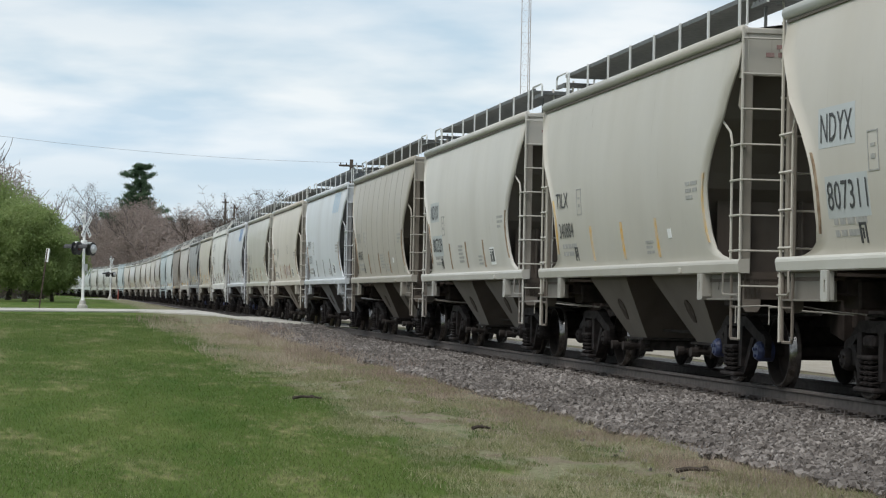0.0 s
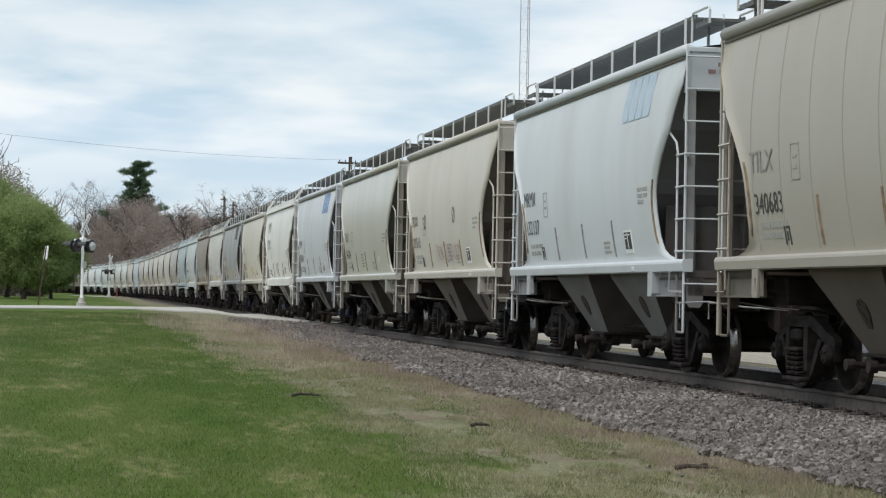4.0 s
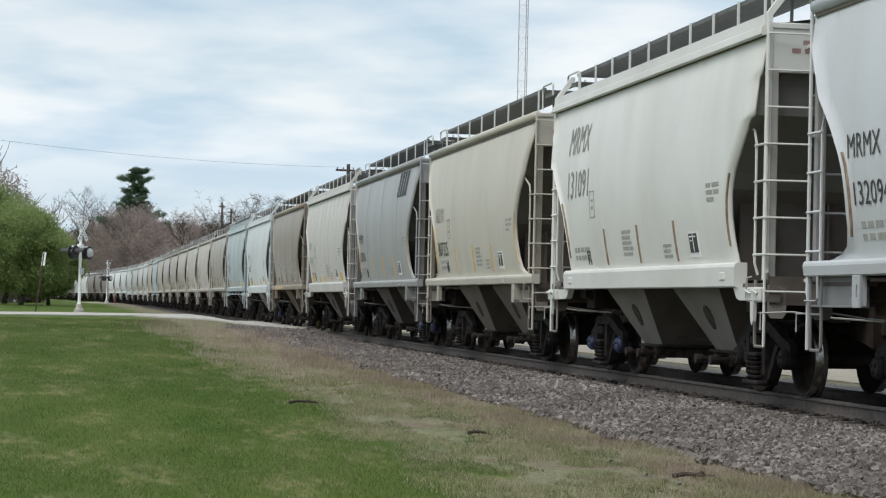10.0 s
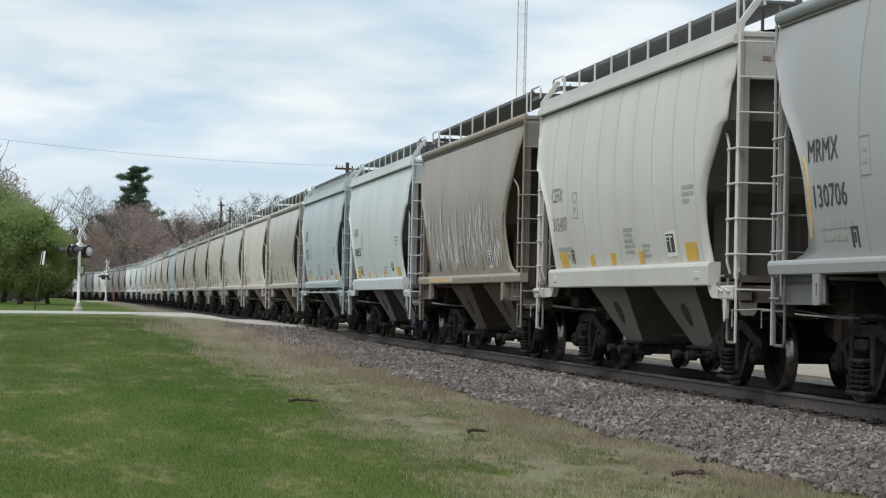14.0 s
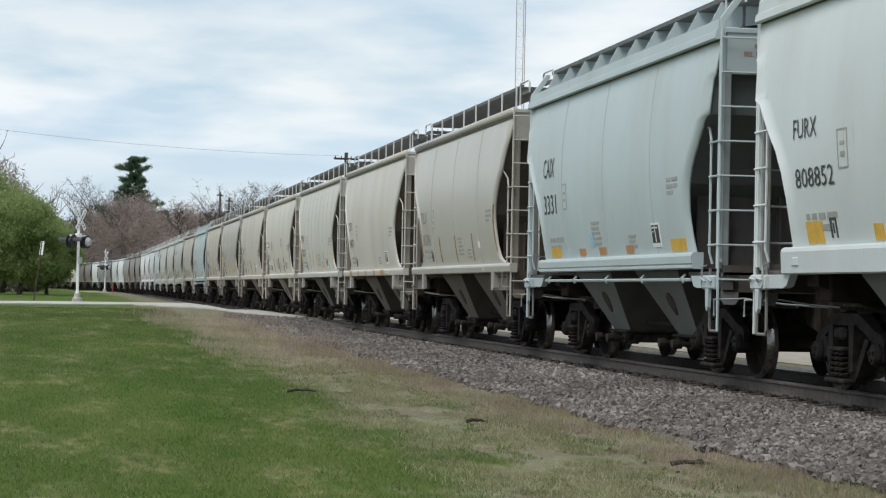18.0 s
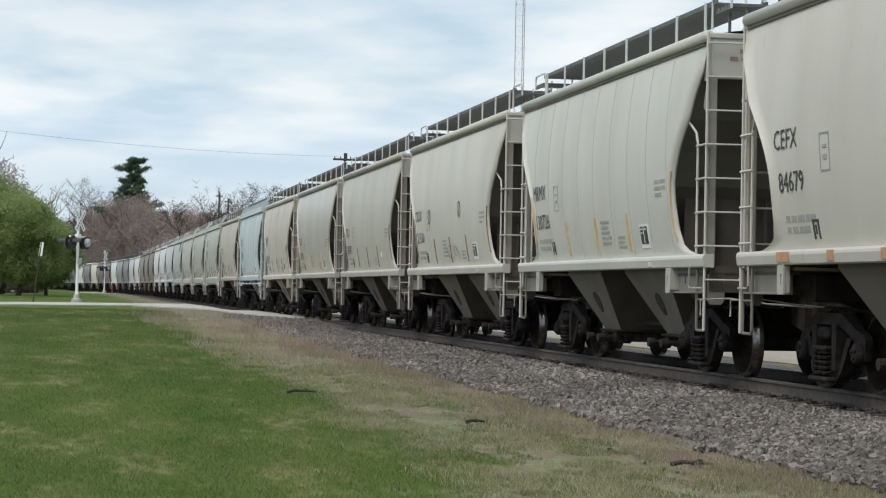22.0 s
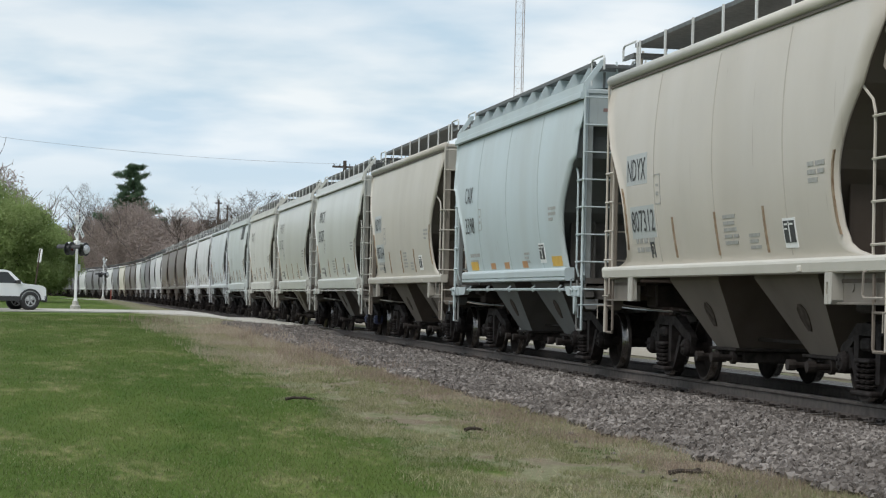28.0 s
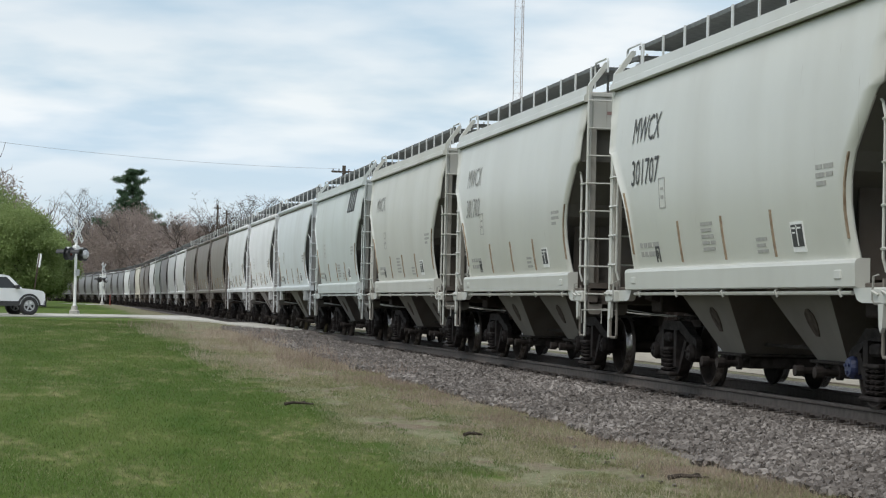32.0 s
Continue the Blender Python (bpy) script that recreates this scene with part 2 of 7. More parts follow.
def lawn_material():
    """Mown grass: deep green with drier, yellower streaks and flecks."""
    m = Mat("lawn_blades", 0.8)
    m.b.inputs["Specular IOR Level"].default_value = 0.1
    g = m.t.nodes.new("ShaderNodeNewGeometry")
    green = m.ramp(g.outputs["Random Per Island"], (0.0, (0.040, 0.078, 0.011)), (0.5, (0.064, 0.110, 0.018)), (0.85, (0.090, 0.135, 0.028)), (1.0, (0.17, 0.18, 0.075)))
    col = m.mix(1.0, lawn_tint(m, green), (1.66, 1.44, 2.35), "MULTIPLY")
    m.color(col)
    tr, mx = m.t.nodes.new("ShaderNodeBsdfTranslucent"), m.t.nodes.new("ShaderNodeMixShader")
    mx.inputs[0].default_value = 0.45
    m.t.links.new(col, tr.inputs[0])
    m.t.links.new(m.b.outputs[0], mx.inputs[1]); m.t.links.new(tr.outputs[0], mx.inputs[2])
    m.t.links.new(mx.outputs[0], m.t.nodes["Material Output"].inputs[0])
    return m.m


def lawn_tint(m, green):
    """Broad lighter bands, small thin yellow patches and lusher spots over the lawn's green."""
    big = m.noise(0.22, 4, (1.0, 0.28, 1.0))
    mid = m.noise(1.15, 6, (1.0, 0.27, 1.0), rough=0.65)
    small = m.noise(6.5, 5, (1.0, 0.33, 1.0), rough=0.65)
    col = m.mix(m.ramp(big, (0.42, 0.0), (0.62, 0.6)), green, (0.105, 0.142, 0.032))
    col = m.mix(m.ramp(mid, (0.26, 0.75), (0.44, 0.0)), col, (0.034, 0.082, 0.007))
    thin = m.math("MULTIPLY", m.ramp(mid, (0.51, 0.0), (0.66, 1.0)), m.ramp(small, (0.40, 0.0), (0.62, 0.9)))
    return m.mix(thin, col, (0.245, 0.235, 0.10))


GRASS = lawn_material()
PALEGRASS = leaf_material("thin_grass", (0.20, 0.21, 0.10), (0.345, 0.335, 0.19), (0.51, 0.47, 0.32), 0.4)
REDWEED = leaf_material("red_brown_weeds", (0.215, 0.155, 0.12), (0.34, 0.265, 0.215), (0.49, 0.405, 0.34), 0.35)
DRYGRASS = leaf_material("dry_weeds", (0.36, 0.285, 0.215), (0.485, 0.40, 0.315), (0.61, 0.53, 0.43), 0.4)

# ---- mesh helpers ----


def sheet(name, V, F, mat, smooth=False):
    me = bpy.data.meshes.new(name)
    me.from_pydata(V, [], F)
    me.materials.append(mat)
    if smooth:
        me.polygons.foreach_set("use_smooth", [True] * len(me.polygons))
    me.update()
    return me


class Geo:
    """Collects vertices and faces of one part."""

    def __init__(self):
        self.V, self.F = [], []

    def add(self, V, F):
        n = len(self.V)
        self.V += [tuple(v) for v in V]
        self.F += [tuple(i + n for i in f) for f in F]
        return self

    def box(self, x0, x1, y0, y1, z0, z1, c=0.0):
        """A box with its twelve edges chamfered by c."""
        (x0, x1), (y0, y1), (z0, z1) = sorted((x0, x1)), sorted((y0, y1)), sorted((z0, z1))
        if c <= 0:
            V = [(x, y, z) for x in (x0, x1) for y in (y0, y1) for z in (z0, z1)]
            return self.add(V, [(0, 1, 3, 2), (4, 6, 7, 5), (0, 4, 5, 1), (2, 3, 7, 6), (0, 2, 6, 4), (1, 5, 7, 3)])
        c = min(c, abs(x1 - x0) * 0.4, abs(y1 - y0) * 0.4, abs(z1 - z0) * 0.4)
        bm = bmesh.new()
        for x in (x0, x1):
            for y in (y0, y1):
                for z in (z0, z1):
                    sx, sy, sz = (c if x == x0 else -c), (c if y == y0 else -c), (c if z == z0 else -c)
                    for q in ((x + sx, y + sy, z), (x + sx, y, z + sz), (x, y + sy, z + sz)):
                        bm.verts.new(q)
        r = bmesh.ops.convex_hull(bm, input=bm.verts)
        bm.verts.index_update()
        V, F = [v.co[:] for v in bm.verts], [[v.index for v in f.verts] for f in bm.faces]
        bm.free()
        return self.add(V, F)

    def prism(self, poly, axis, a, b):
        """A polygon swept along an axis from a to b; poly lies in the other two axes, in their order."""
        n, V = len(poly), []
        for c in (a, b):
            for p, q in poly:
                V.append((c, p, q) if axis == 0 else (p, c, q) if axis == 1 else (p, q, c))
        F = [tuple(range(n))[::-1], tuple(range(n, 2 * n))]
        F += [(i, (i + 1) % n, n + (i + 1) % n, n + i) for i in range(n)]
        return self.add(V, F)

    def tube(self, pts, r, n=6, r2=None):
        """A round bar along a polyline."""
        pts = [Vector(p) for p in pts]
        V, F, m = [], [], len(pts)
        for i, p in enumerate(pts):
            d = (pts[min(i + 1, m - 1)] - pts[max(i - 1, 0)]).normalized()
            u = d.cross(Vector((0.31, 0.17, 0.93)))
            u = (u if u.length > 0.05 else d.cross(Vector((1, 0, 0)))).normalized()
            w = d.cross(u)
            rad = r if r2 is None else r + (r2 - r) * i / max(1, m - 1)
            for k in range(n):
                a = 2 * math.pi * k / n
                V.append(p + (u * math.cos(a) + w * math.sin(a)) * rad)
        for i in range(m - 1):
            for k in range(n):
                F.append((i * n + k, i * n + (k + 1) % n, (i + 1) * n + (k + 1) % n, (i + 1) * n + k))
        F += [tuple(range(n))[::-1], tuple(range((m - 1) * n, m * n))]
        return self.add(V, F)

    def lathe(self, prof, axis, centre, n=24):
        """A closed profile of (along the axis, radius) turned about an axis."""
        V, F, m = [], [], len(prof)
        cx, cy, cz = centre
        for k in range(n):
            a = 2 * math.pi * k / n
            for s, r in prof:
                p, q = r * math.cos(a), r * math.sin(a)
                V.append((cx + s, cy + p, cz + q) if axis == 0 else (cx + p, cy + s, cz + q) if axis == 1 else (cx + p, cy + q, cz + s))
        for k in range(n):
            for i in range(m):
                j, l = (i + 1) % m, (k + 1) % n
                F.append((k * m + i, k * m + j, l * m + j, l * m + i))
        return self.add(V, F)

    def mesh(self, name, mat, smooth=False):
        return sheet(name, self.V, self.F, mat, smooth)


def part(name, me, parent, label="", at=None, color=None, gloss=0.22):
    ob = new(name, me)
    ob.parent = parent
    if at is not None:
        ob.location = at
    if color:
        ob.color = (*color, gloss)
    return tagged(ob, label)


def thing(name, label, category, at=None, group="", kind=""):
    ob = new(name)
    ob.empty_display_size = 0.3
    if at is not None:
        ob.matrix_basis = at if isinstance(at, Matrix) else Matrix.Translation(at)
    return tagged(ob, label, category, group, kind)


def single(name, me, label, category, at=(0, 0, 0), group="", kind=""):
    ob = new(name, me)
    ob.location = at
    return tagged(ob, label, category, group, kind)

# ---- the covered hopper cars ----
# Car space: y along the track, near side at -x, z from the rail top.
CAR_L = 12.8
R_WHEEL = 0.457
AXLE = 0.89
BOGIE_Y = 3.97
BODY_X, BODY_Y = 1.06, 1.027
CUT = {
    "round": [(1.59, 5.30), (1.63, 4.88), (1.68, 4.60), (1.76, 4.42), (1.95, 4.33), (2.3, 4.30), (2.55, 4.32), (2.8, 4.44), (3.1, 4.68), (3.3, 4.90), (3.42, 5.03), (3.6, 5.12), (3.89, 5.33), (4.0, 5.40), (4.45, 5.42)],
    "angled": [(1.59, 4.36), (1.9, 4.33), (2.2, 4.34), (2.5, 4.42), (2.75, 4.57), (3.1, 4.92), (3.35, 5.15), (3.4, 5.30), (3.84, 5.34), (3.88, 5.40), (4.45, 5.42)],
}


def half_width(z):
    return 1.738 - 0.078 * (z - 3.1) ** 2


def cut_at(style, z):
    pts = CUT[style]
    for (z0, a), (z1, b) in zip(pts, pts[1:]):
        if z <= z1:
            return a + (b - a) * (z - z0) / (z1 - z0)
    return pts[-1][1]


def side_sheet_mesh(style, side):
    """The curved side, cut back at both ends, as a plate 25 mm thick."""
    zs = [1.59, 1.61, 1.63, 1.655, 1.68, 1.72, 1.76, 1.85, 1.95, 2.05, 2.2, 2.3, 2.4, 2.5, 2.62, 2.75, 2.9, 3.05, 3.2, 3.35, 3.38, 3.4, 3.5, 3.62, 3.75, 3.84, 3.9, 4.0, 4.15, 4.3, 4.45]
    V, F, m = [], [], 25
    for z in zs:
        e, h = cut_at(style, z), half_width(z)
        for j in range(m):
            V.append((side * h, -e + 2 * e * j / (m - 1), z))
    n = len(V)
    V += [(x - side * 0.025, y, z) for x, y, z in V]
    k = len(zs)
    for i in range(k - 1):
        for j in range(m - 1):
            a, b, c, d = i * m + j, i * m + j + 1, (i + 1) * m + j + 1, (i + 1) * m + j
            F += [(a, b, c, d), (n + d, n + c, n + b, n + a)]
        for j in (0, m - 1):
            F.append((i * m + j, (i + 1) * m + j, n + (i + 1) * m + j, n + i * m + j))
    if side < 0:
        F = [f[::-1] for f in F]
    me = sheet("side_sheet", V, F, PAINT, True)
    return me


MESH = {}


AS_BUILT = {"bay", "gate", "vib", "bolster", "sf", "sp", "be", "ws", "pipe", "st1", "st2", "st3", "st4", "sbx", "hook", "pl", "tag", "strip", "strip_end", "coup"}
FULL_WIDTH = {"side", "slope", "seam", "csill", "brake"}


def cached(key, make):
    """Build a mesh once; body parts are scaled in width and length to fit the camera's view."""
    if key not in MESH:
        me = MESH[key] = make()
        if key[0] not in AS_BUILT:
            me.transform(Matrix.Diagonal((1 if key[0] in FULL_WIDTH else BODY_X, BODY_Y, 1, 1)))
    return MESH[key]


def roof_mesh():
    V, F, m = [], [], 13
    for y in (-5.46, -2.7, 0, 2.7, 5.46):
        for j in range(m):
            x = -1.5 + 3.0 * j / (m - 1)
            V.append((x, y, 4.47 + 0.16 * (1 - (x / 1.5) ** 2)))
    for i in range(4):
        F += [(i * m + j, i * m + j + 1, (i + 1) * m + j + 1, (i + 1) * m + j) for j in range(m - 1)]
    n = len(V)
    V += [(x, y, z - 0.03) for x, y, z in V]
    F += [tuple(n + i for i in f[::-1]) for f in F]
    return sheet("roof", V, F, PAINT, True)


def eave_mesh(style, side):
    g = Geo()
    if style == "round":
        pts = [(side * (1.518 + 0.074 * math.cos(a)), 4.455 + 0.082 * math.sin(a)) for a in [2 * math.pi * k / 12 for k in range(12)]]
        g.prism(pts, 1, -5.44, 5.44)
    else:
        w = [(1.49, 4.36), (1.595, 4.34), (1.612, 4.36), (1.60, 4.45), (1.572, 4.465), (1.562, 4.60), (1.47, 4.62)]
        g.prism([(side * a, b) for a, b in w], 1, -5.44, 5.44)
    return g.mesh("eave", PAINT, style == "round")


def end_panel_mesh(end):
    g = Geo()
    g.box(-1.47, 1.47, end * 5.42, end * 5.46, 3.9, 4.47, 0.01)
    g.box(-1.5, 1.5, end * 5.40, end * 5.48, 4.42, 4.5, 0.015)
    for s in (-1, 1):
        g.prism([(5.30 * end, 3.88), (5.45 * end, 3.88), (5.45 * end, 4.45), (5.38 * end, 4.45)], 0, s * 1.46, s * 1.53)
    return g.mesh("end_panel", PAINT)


def end_stencil_mesh():
    """Two rows of worn warning words on the end panel, as bars."""
    g = Geo()
    for z, words in ((4.24, (0.30,)), (4.14, (0.10, 0.16, 0.24))):
        x = -1.25 if len(words) > 1 else -1.12
        for w in words:
            g.box(x, x + w, -5.466, -5.459, z, z + 0.055)
            x += w + 0.05
    return g.mesh("end_stencil", WORN_RED)


def slope_mesh(style, end):
    """The sloping floor sheet under each end of the body, which follows the cut of the sides."""
    path = [(cut_at(style, z) - 0.04, z) for z in (3.96, 3.75, 3.55, 3.4, 3.2, 3.0, 2.75, 2.55)] + [(4.1, 2.4), (3.6, 1.9), (3.3, 1.5)]
    V, F = [], []
    for off in (0.0, 0.03):
        for y, z in path:
            for x in (-1, 1):
                V.append((x * (half_width(z) - 0.012), end * (y - off), z + off))
    n = 2 * len(path)
    for k in range(len(path) - 1):
        a = 2 * k
        F += [(a, a + 1, a + 3, a + 2), (n + a, n + a + 2, n + a + 3, n + a + 1)]
    return sheet("slope_sheet", V, F, FILMED)


def bulkhead_mesh(end):
    g = Geo()
    g.box(-1.40, 1.40, end * 4.06, end * 4.1, 1.42, 2.45, 0.005)
    return g.mesh("bulkhead", SHADED_DIRT)


def rib_mesh(end):
    g = Geo()
    g.box(-0.012, 0.012, end * 4.1, end * 4.24, 1.42, 2.42)
    return g.mesh("bulkhead_rib", SHADED_DIRT)


def sill_mesh(style, side):
    """The lower side rail: rolled on the round-ended cars, a deep flat plate on the plain ones, a grooved one on the plated."""
    g = Geo()
    if style == "round":
        prof = [(1.44, 1.44), (1.548, 1.44), (1.568, 1.455), (1.583, 1.555), (1.578, 1.585), (1.56, 1.612), (1.44, 1.62)]
        g.prism([(side * a, b) for a, b in prof], 1, -5.56, 5.56)
        g.box(side * 1.50, side * 1.592, -3.14, -3.02, 1.455, 1.53, 0.01)
    elif style == "plain":
        prof = [(1.42, 1.33), (1.555, 1.33), (1.572, 1.345), (1.582, 1.585), (1.57, 1.62), (1.54, 1.64), (1.42, 1.64)]
        g.prism([(side * a, b) for a, b in prof], 1, -4.48, 4.48)
        for e in (-1, 1):
            g.box(side * 1.50, side * 1.590, e * 3.9, e * 4.1, 1.42, 1.52, 0.01)
    else:
        prof = [(1.42, 1.42), (1.55, 1.42), (1.572, 1.435), (1.572, 1.47), (1.560, 1.478), (1.560, 1.488), (1.578, 1.496), (1.582, 1.59), (1.57, 1.62), (1.54, 1.64), (1.42, 1.64)]
        g.prism([(side * a, b) for a, b in prof], 1, -4.48, 4.48)
    return g.mesh("side_sill", PAINT)


def platform_mesh(style, end):
    g = Geo()
    g.box(-1.47, 1.47, end * 4.0, end * 5.5, 1.33, 1.38, 0.008)
    g.prism([(end * 5.42, 1.12), (end * 5.5, 1.12), (end * 5.5, 1.46), (end * 5.42, 1.46)], 0, -1.48, 1.48)
    if style != "round":
        for s in (-1, 1):
            g.prism([(end * 4.9, 1.15), (end * 5.54, 1.15), (end * 5.54, 1.31), (end * 5.15, 1.31)], 0, s * 1.36, s * 1.49)
    return g.mesh("end_platform", SHADED_DIRT)


def bay_mesh(y0):
    """One hopper bay: a funnel from the body down to its gate."""
    top = [(-1.40, y0 - 1.22, 1.62), (1.40, y0 - 1.22, 1.62), (1.40, y0 + 1.22, 1.62), (-1.40, y0 + 1.22, 1.62)]
    mid = [(-1.38, y0 - 1.12, 1.40), (1.38, y0 - 1.12, 1.40), (1.38, y0 + 1.12, 1.40), (-1.38, y0 + 1.12, 1.40)]
    bot = [(-0.87, y0 - 0.5, 0.50), (0.87, y0 - 0.5, 0.50), (0.87, y0 + 0.5, 0.50), (-0.87, y0 + 0.5, 0.50)]
    V = top + mid + bot
    F = [(i, (i + 1) % 4, (i + 1) % 4 + 4, i + 4) for i in range(4)] + [(i + 4, (i + 1) % 4 + 4, (i + 1) % 4 + 8, i + 8) for i in range(4)]
    F += [(11, 10, 9, 8)]
    me = Geo().add(V, F).mesh("hopper_bay", FILMED)
    me.materials.append(SHADED_DIRT)
    # slopes that face along the track get a darker material that paints their shade
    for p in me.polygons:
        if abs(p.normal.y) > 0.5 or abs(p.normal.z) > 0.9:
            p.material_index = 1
    return me


def gate_mesh(y0):
    """The sliding outlet gate under a bay: its flange, box and the operating shafts with their sockets."""
    g = Geo()
    g.box(-0.95, 0.95, y0 - 0.57, y0 + 0.57, 0.46, 0.50, 0.01)
    g.box(-0.8, 0.8, y0 - 0.45, y0 + 0.45, 0.30, 0.46, 0.02)
    for y in (y0 - 0.38, y0 + 0.3):
        g.tube([(-1.2, y, 0.37), (1.2, y, 0.37)], 0.038, 8)
        for s in (-1, 1):
            g.lathe([(-0.05, 0.0), (-0.05, 0.07), (0.05, 0.07), (0.05, 0.0)], 0, (s * 1.18, y, 0.37), 10)
            g.lathe([(-0.03, 0.0), (-0.03, 0.09), (0.03, 0.09), (0.03, 0.0)], 0, (s * 0.92, y, 0.37), 10)
    return g.mesh("discharge_gate", GRIME)


def vibrator_mesh(y0, side):
    """The worn bracket plate on the slope of a bay."""
    g = Geo()
    for s in (side,):
        V, n = [], 10
        for k in range(n):
            a = 2 * math.pi * k / n
            u, w = 0.15 * math.cos(a) * (1 + 0.18 * math.sin(3 * a)), 0.17 * math.sin(a)
            z = 0.94 + w
            V.append((s * (0.87 + (z - 0.50) * 0.567 + 0.014), y0 + u - 0.3 * w, z))
        F = [tuple(range(n)), tuple(range(n, 2 * n))[::-1]] + [(i, n + i, n + (i + 1) % n, (i + 1) % n) for i in range(n)]
        g.add(V + [(x - s * 0.03, y, z) for x, y, z in V], F)
    return g.mesh("vibrator_bracket", WORN_SPOT)


def centre_sill_mesh():
    g = Geo()
    g.box(-0.2, 0.2, -5.75, 5.75, 0.78, 1.2, 0.01)
    for e in (-1, 1):
        g.box(-1.3, 1.3, e * 4.1 - 0.25, e * 4.1 + 0.25, 1.02, 1.34, 0.02)
        g.prism([(-1.42, 1.36), (-1.42, 1.2), (-0.3, 0.86), (0.3, 0.86), (1.42, 1.2), (1.42, 1.36)], 1, e * 4.1 - 0.18, e * 4.1 + 0.18)
        g.prism([(e * 5.1, 0.72), (e * 5.6, 0.62), (e * 5.6, 1.3), (e * 5.1, 1.3)], 0, -0.3, 0.3)
    return g.mesh("centre_sill", DARK)


def coupler_mesh(end):
    g = Geo()
    g.box(-0.09, 0.09, end * 5.5, end * 6.2, 0.78, 0.95, 0.02)
    g.prism([(-0.15, end * 6.15), (0.16, end * 6.15), (0.2, end * 6.32), (0.06, end * 6.42), (0.02, end * 6.28), (-0.12, end * 6.4), (-0.18, end * 6.3)], 2, 0.72, 1.0)
    g.tube([(0.25, end * 5.6, 0.8), (0.3, end * 5.9, 0.45), (0.2, end * 6.2, 0.38), (0.1, end * 6.4, 0.4)], 0.025, 6)
    return g.mesh("coupler", GRIME)


def ladder_mesh(side, end, kind):
    """Corner ladders: the side one with its bent grab rail, the end one up to the roof."""
    g = Geo()
    x = side * 1.54
    if kind == "side":
        g.tube([(x, end * 5.5, 0.62), (x, end * 5.5, 4.5)], 0.017, 6)
        g.tube([(side * (half_width(3.4) / BODY_X - 0.01), end * 4.90, 3.42), (x, end * 5.06, 3.22), (x, end * 5.13, 3.08), (x, end * 5.13, 1.62), (x - side * 0.04, end * 5.13, 1.48)], 0.016, 6)
        for k in range(4):
            z = 1.72 + 0.44 * k
            g.tube([(x + side * 0.01, end * 5.10, z), (x + side * 0.01, end * 5.54, z)], 0.015, 5)
        for z in (1.5, 3.0):
            g.box(side * 1.5, x, end * 5.46, end * 5.52, z, z + 0.05)
    else:
        y = end * 5.56
        g.tube([(side * 1.06, y, 1.25), (side * 1.06, y, 4.62)], 0.017, 6)
        g.tube([(side * 1.06, y, 4.62), (side * 1.06, end * 5.46, 4.95)], 0.017, 6)
        for k in range(8):
            z = 1.28 + 0.44 * k
            g.tube([(side * 1.03, y, z), (side * 1.55, y - end * 0.02, z)], 0.014, 5)
        for z in (1.4, 4.2):
            g.box(side * 1.04, side * 1.08, end * 5.42, y, z, z + 0.04)
    return g.mesh(kind + "_ladder", PAINT)


def stirrup_mesh(side, end):
    g = Geo()
    x = side * 1.52
    g.tube([(x, end * 5.46, 1.42), (x, end * 5.46, 0.66), (x, end * 5.44, 0.62), (x, end * 5.14, 0.62), (x, end * 5.12, 0.66), (x, end * 5.12, 1.42)], 0.019, 6)
    g.tube([(x, end * 5.12, 1.02), (x, end * 5.46, 1.02)], 0.016, 5)
    return g.mesh("step", FILMED)


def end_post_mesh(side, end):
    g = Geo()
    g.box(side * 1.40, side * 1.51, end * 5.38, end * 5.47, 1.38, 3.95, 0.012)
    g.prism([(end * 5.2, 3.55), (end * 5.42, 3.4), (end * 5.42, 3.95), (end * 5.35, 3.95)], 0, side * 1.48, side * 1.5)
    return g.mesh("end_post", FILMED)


def corner_plate_mesh(side, end):
    """The plate that hangs under each corner of the end platform."""
    g = Geo()
    g.prism([(side * 1.28, 1.36), (side * 1.5, 1.36), (side * 1.5, 1.02), (side * 1.46, 0.96), (side * 1.32, 0.96), (side * 1.28, 1.02)], 1, end * 5.45, end * 5.5)
    return g.mesh("corner_plate", FILMED)


def pad_mesh(side, end):
    """The slotted jacking plate that hangs flush from the sill beside the bogie, with the channel web behind it out to the corner."""
    g = Geo()
    s, e = side, end
    g.box(s * 1.545, s * 1.58, e * 3.87, e * 3.925, 1.10, 1.445, 0.006)
    g.box(s * 1.545, s * 1.58, e * 3.975, e * 4.06, 1.10, 1.445, 0.006)
    g.box(s * 1.545, s * 1.58, e * 3.925, e * 3.975, 1.10, 1.21, 0.0)
    g.box(s * 1.545, s * 1.58, e * 3.925, e * 3.975, 1.34, 1.445, 0.0)
    g.box(s * 1.50, s * 1.545, e * 3.87, e * 3.89, 1.12, 1.44, 0.0)
    g.prism([(e * 4.06, 1.445), (e * 4.085, 1.445), (e * 4.085, 1.15), (e * 4.06, 1.10)], 0, s * 1.40, s * 1.575)
    return g.mesh("jacking_pad", PAINT)


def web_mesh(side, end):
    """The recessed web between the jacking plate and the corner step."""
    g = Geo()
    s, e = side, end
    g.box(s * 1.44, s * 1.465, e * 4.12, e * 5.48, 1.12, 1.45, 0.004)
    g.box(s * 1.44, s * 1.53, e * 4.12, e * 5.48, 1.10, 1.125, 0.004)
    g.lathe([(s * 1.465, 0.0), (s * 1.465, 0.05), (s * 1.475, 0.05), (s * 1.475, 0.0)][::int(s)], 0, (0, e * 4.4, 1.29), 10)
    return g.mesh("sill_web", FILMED)


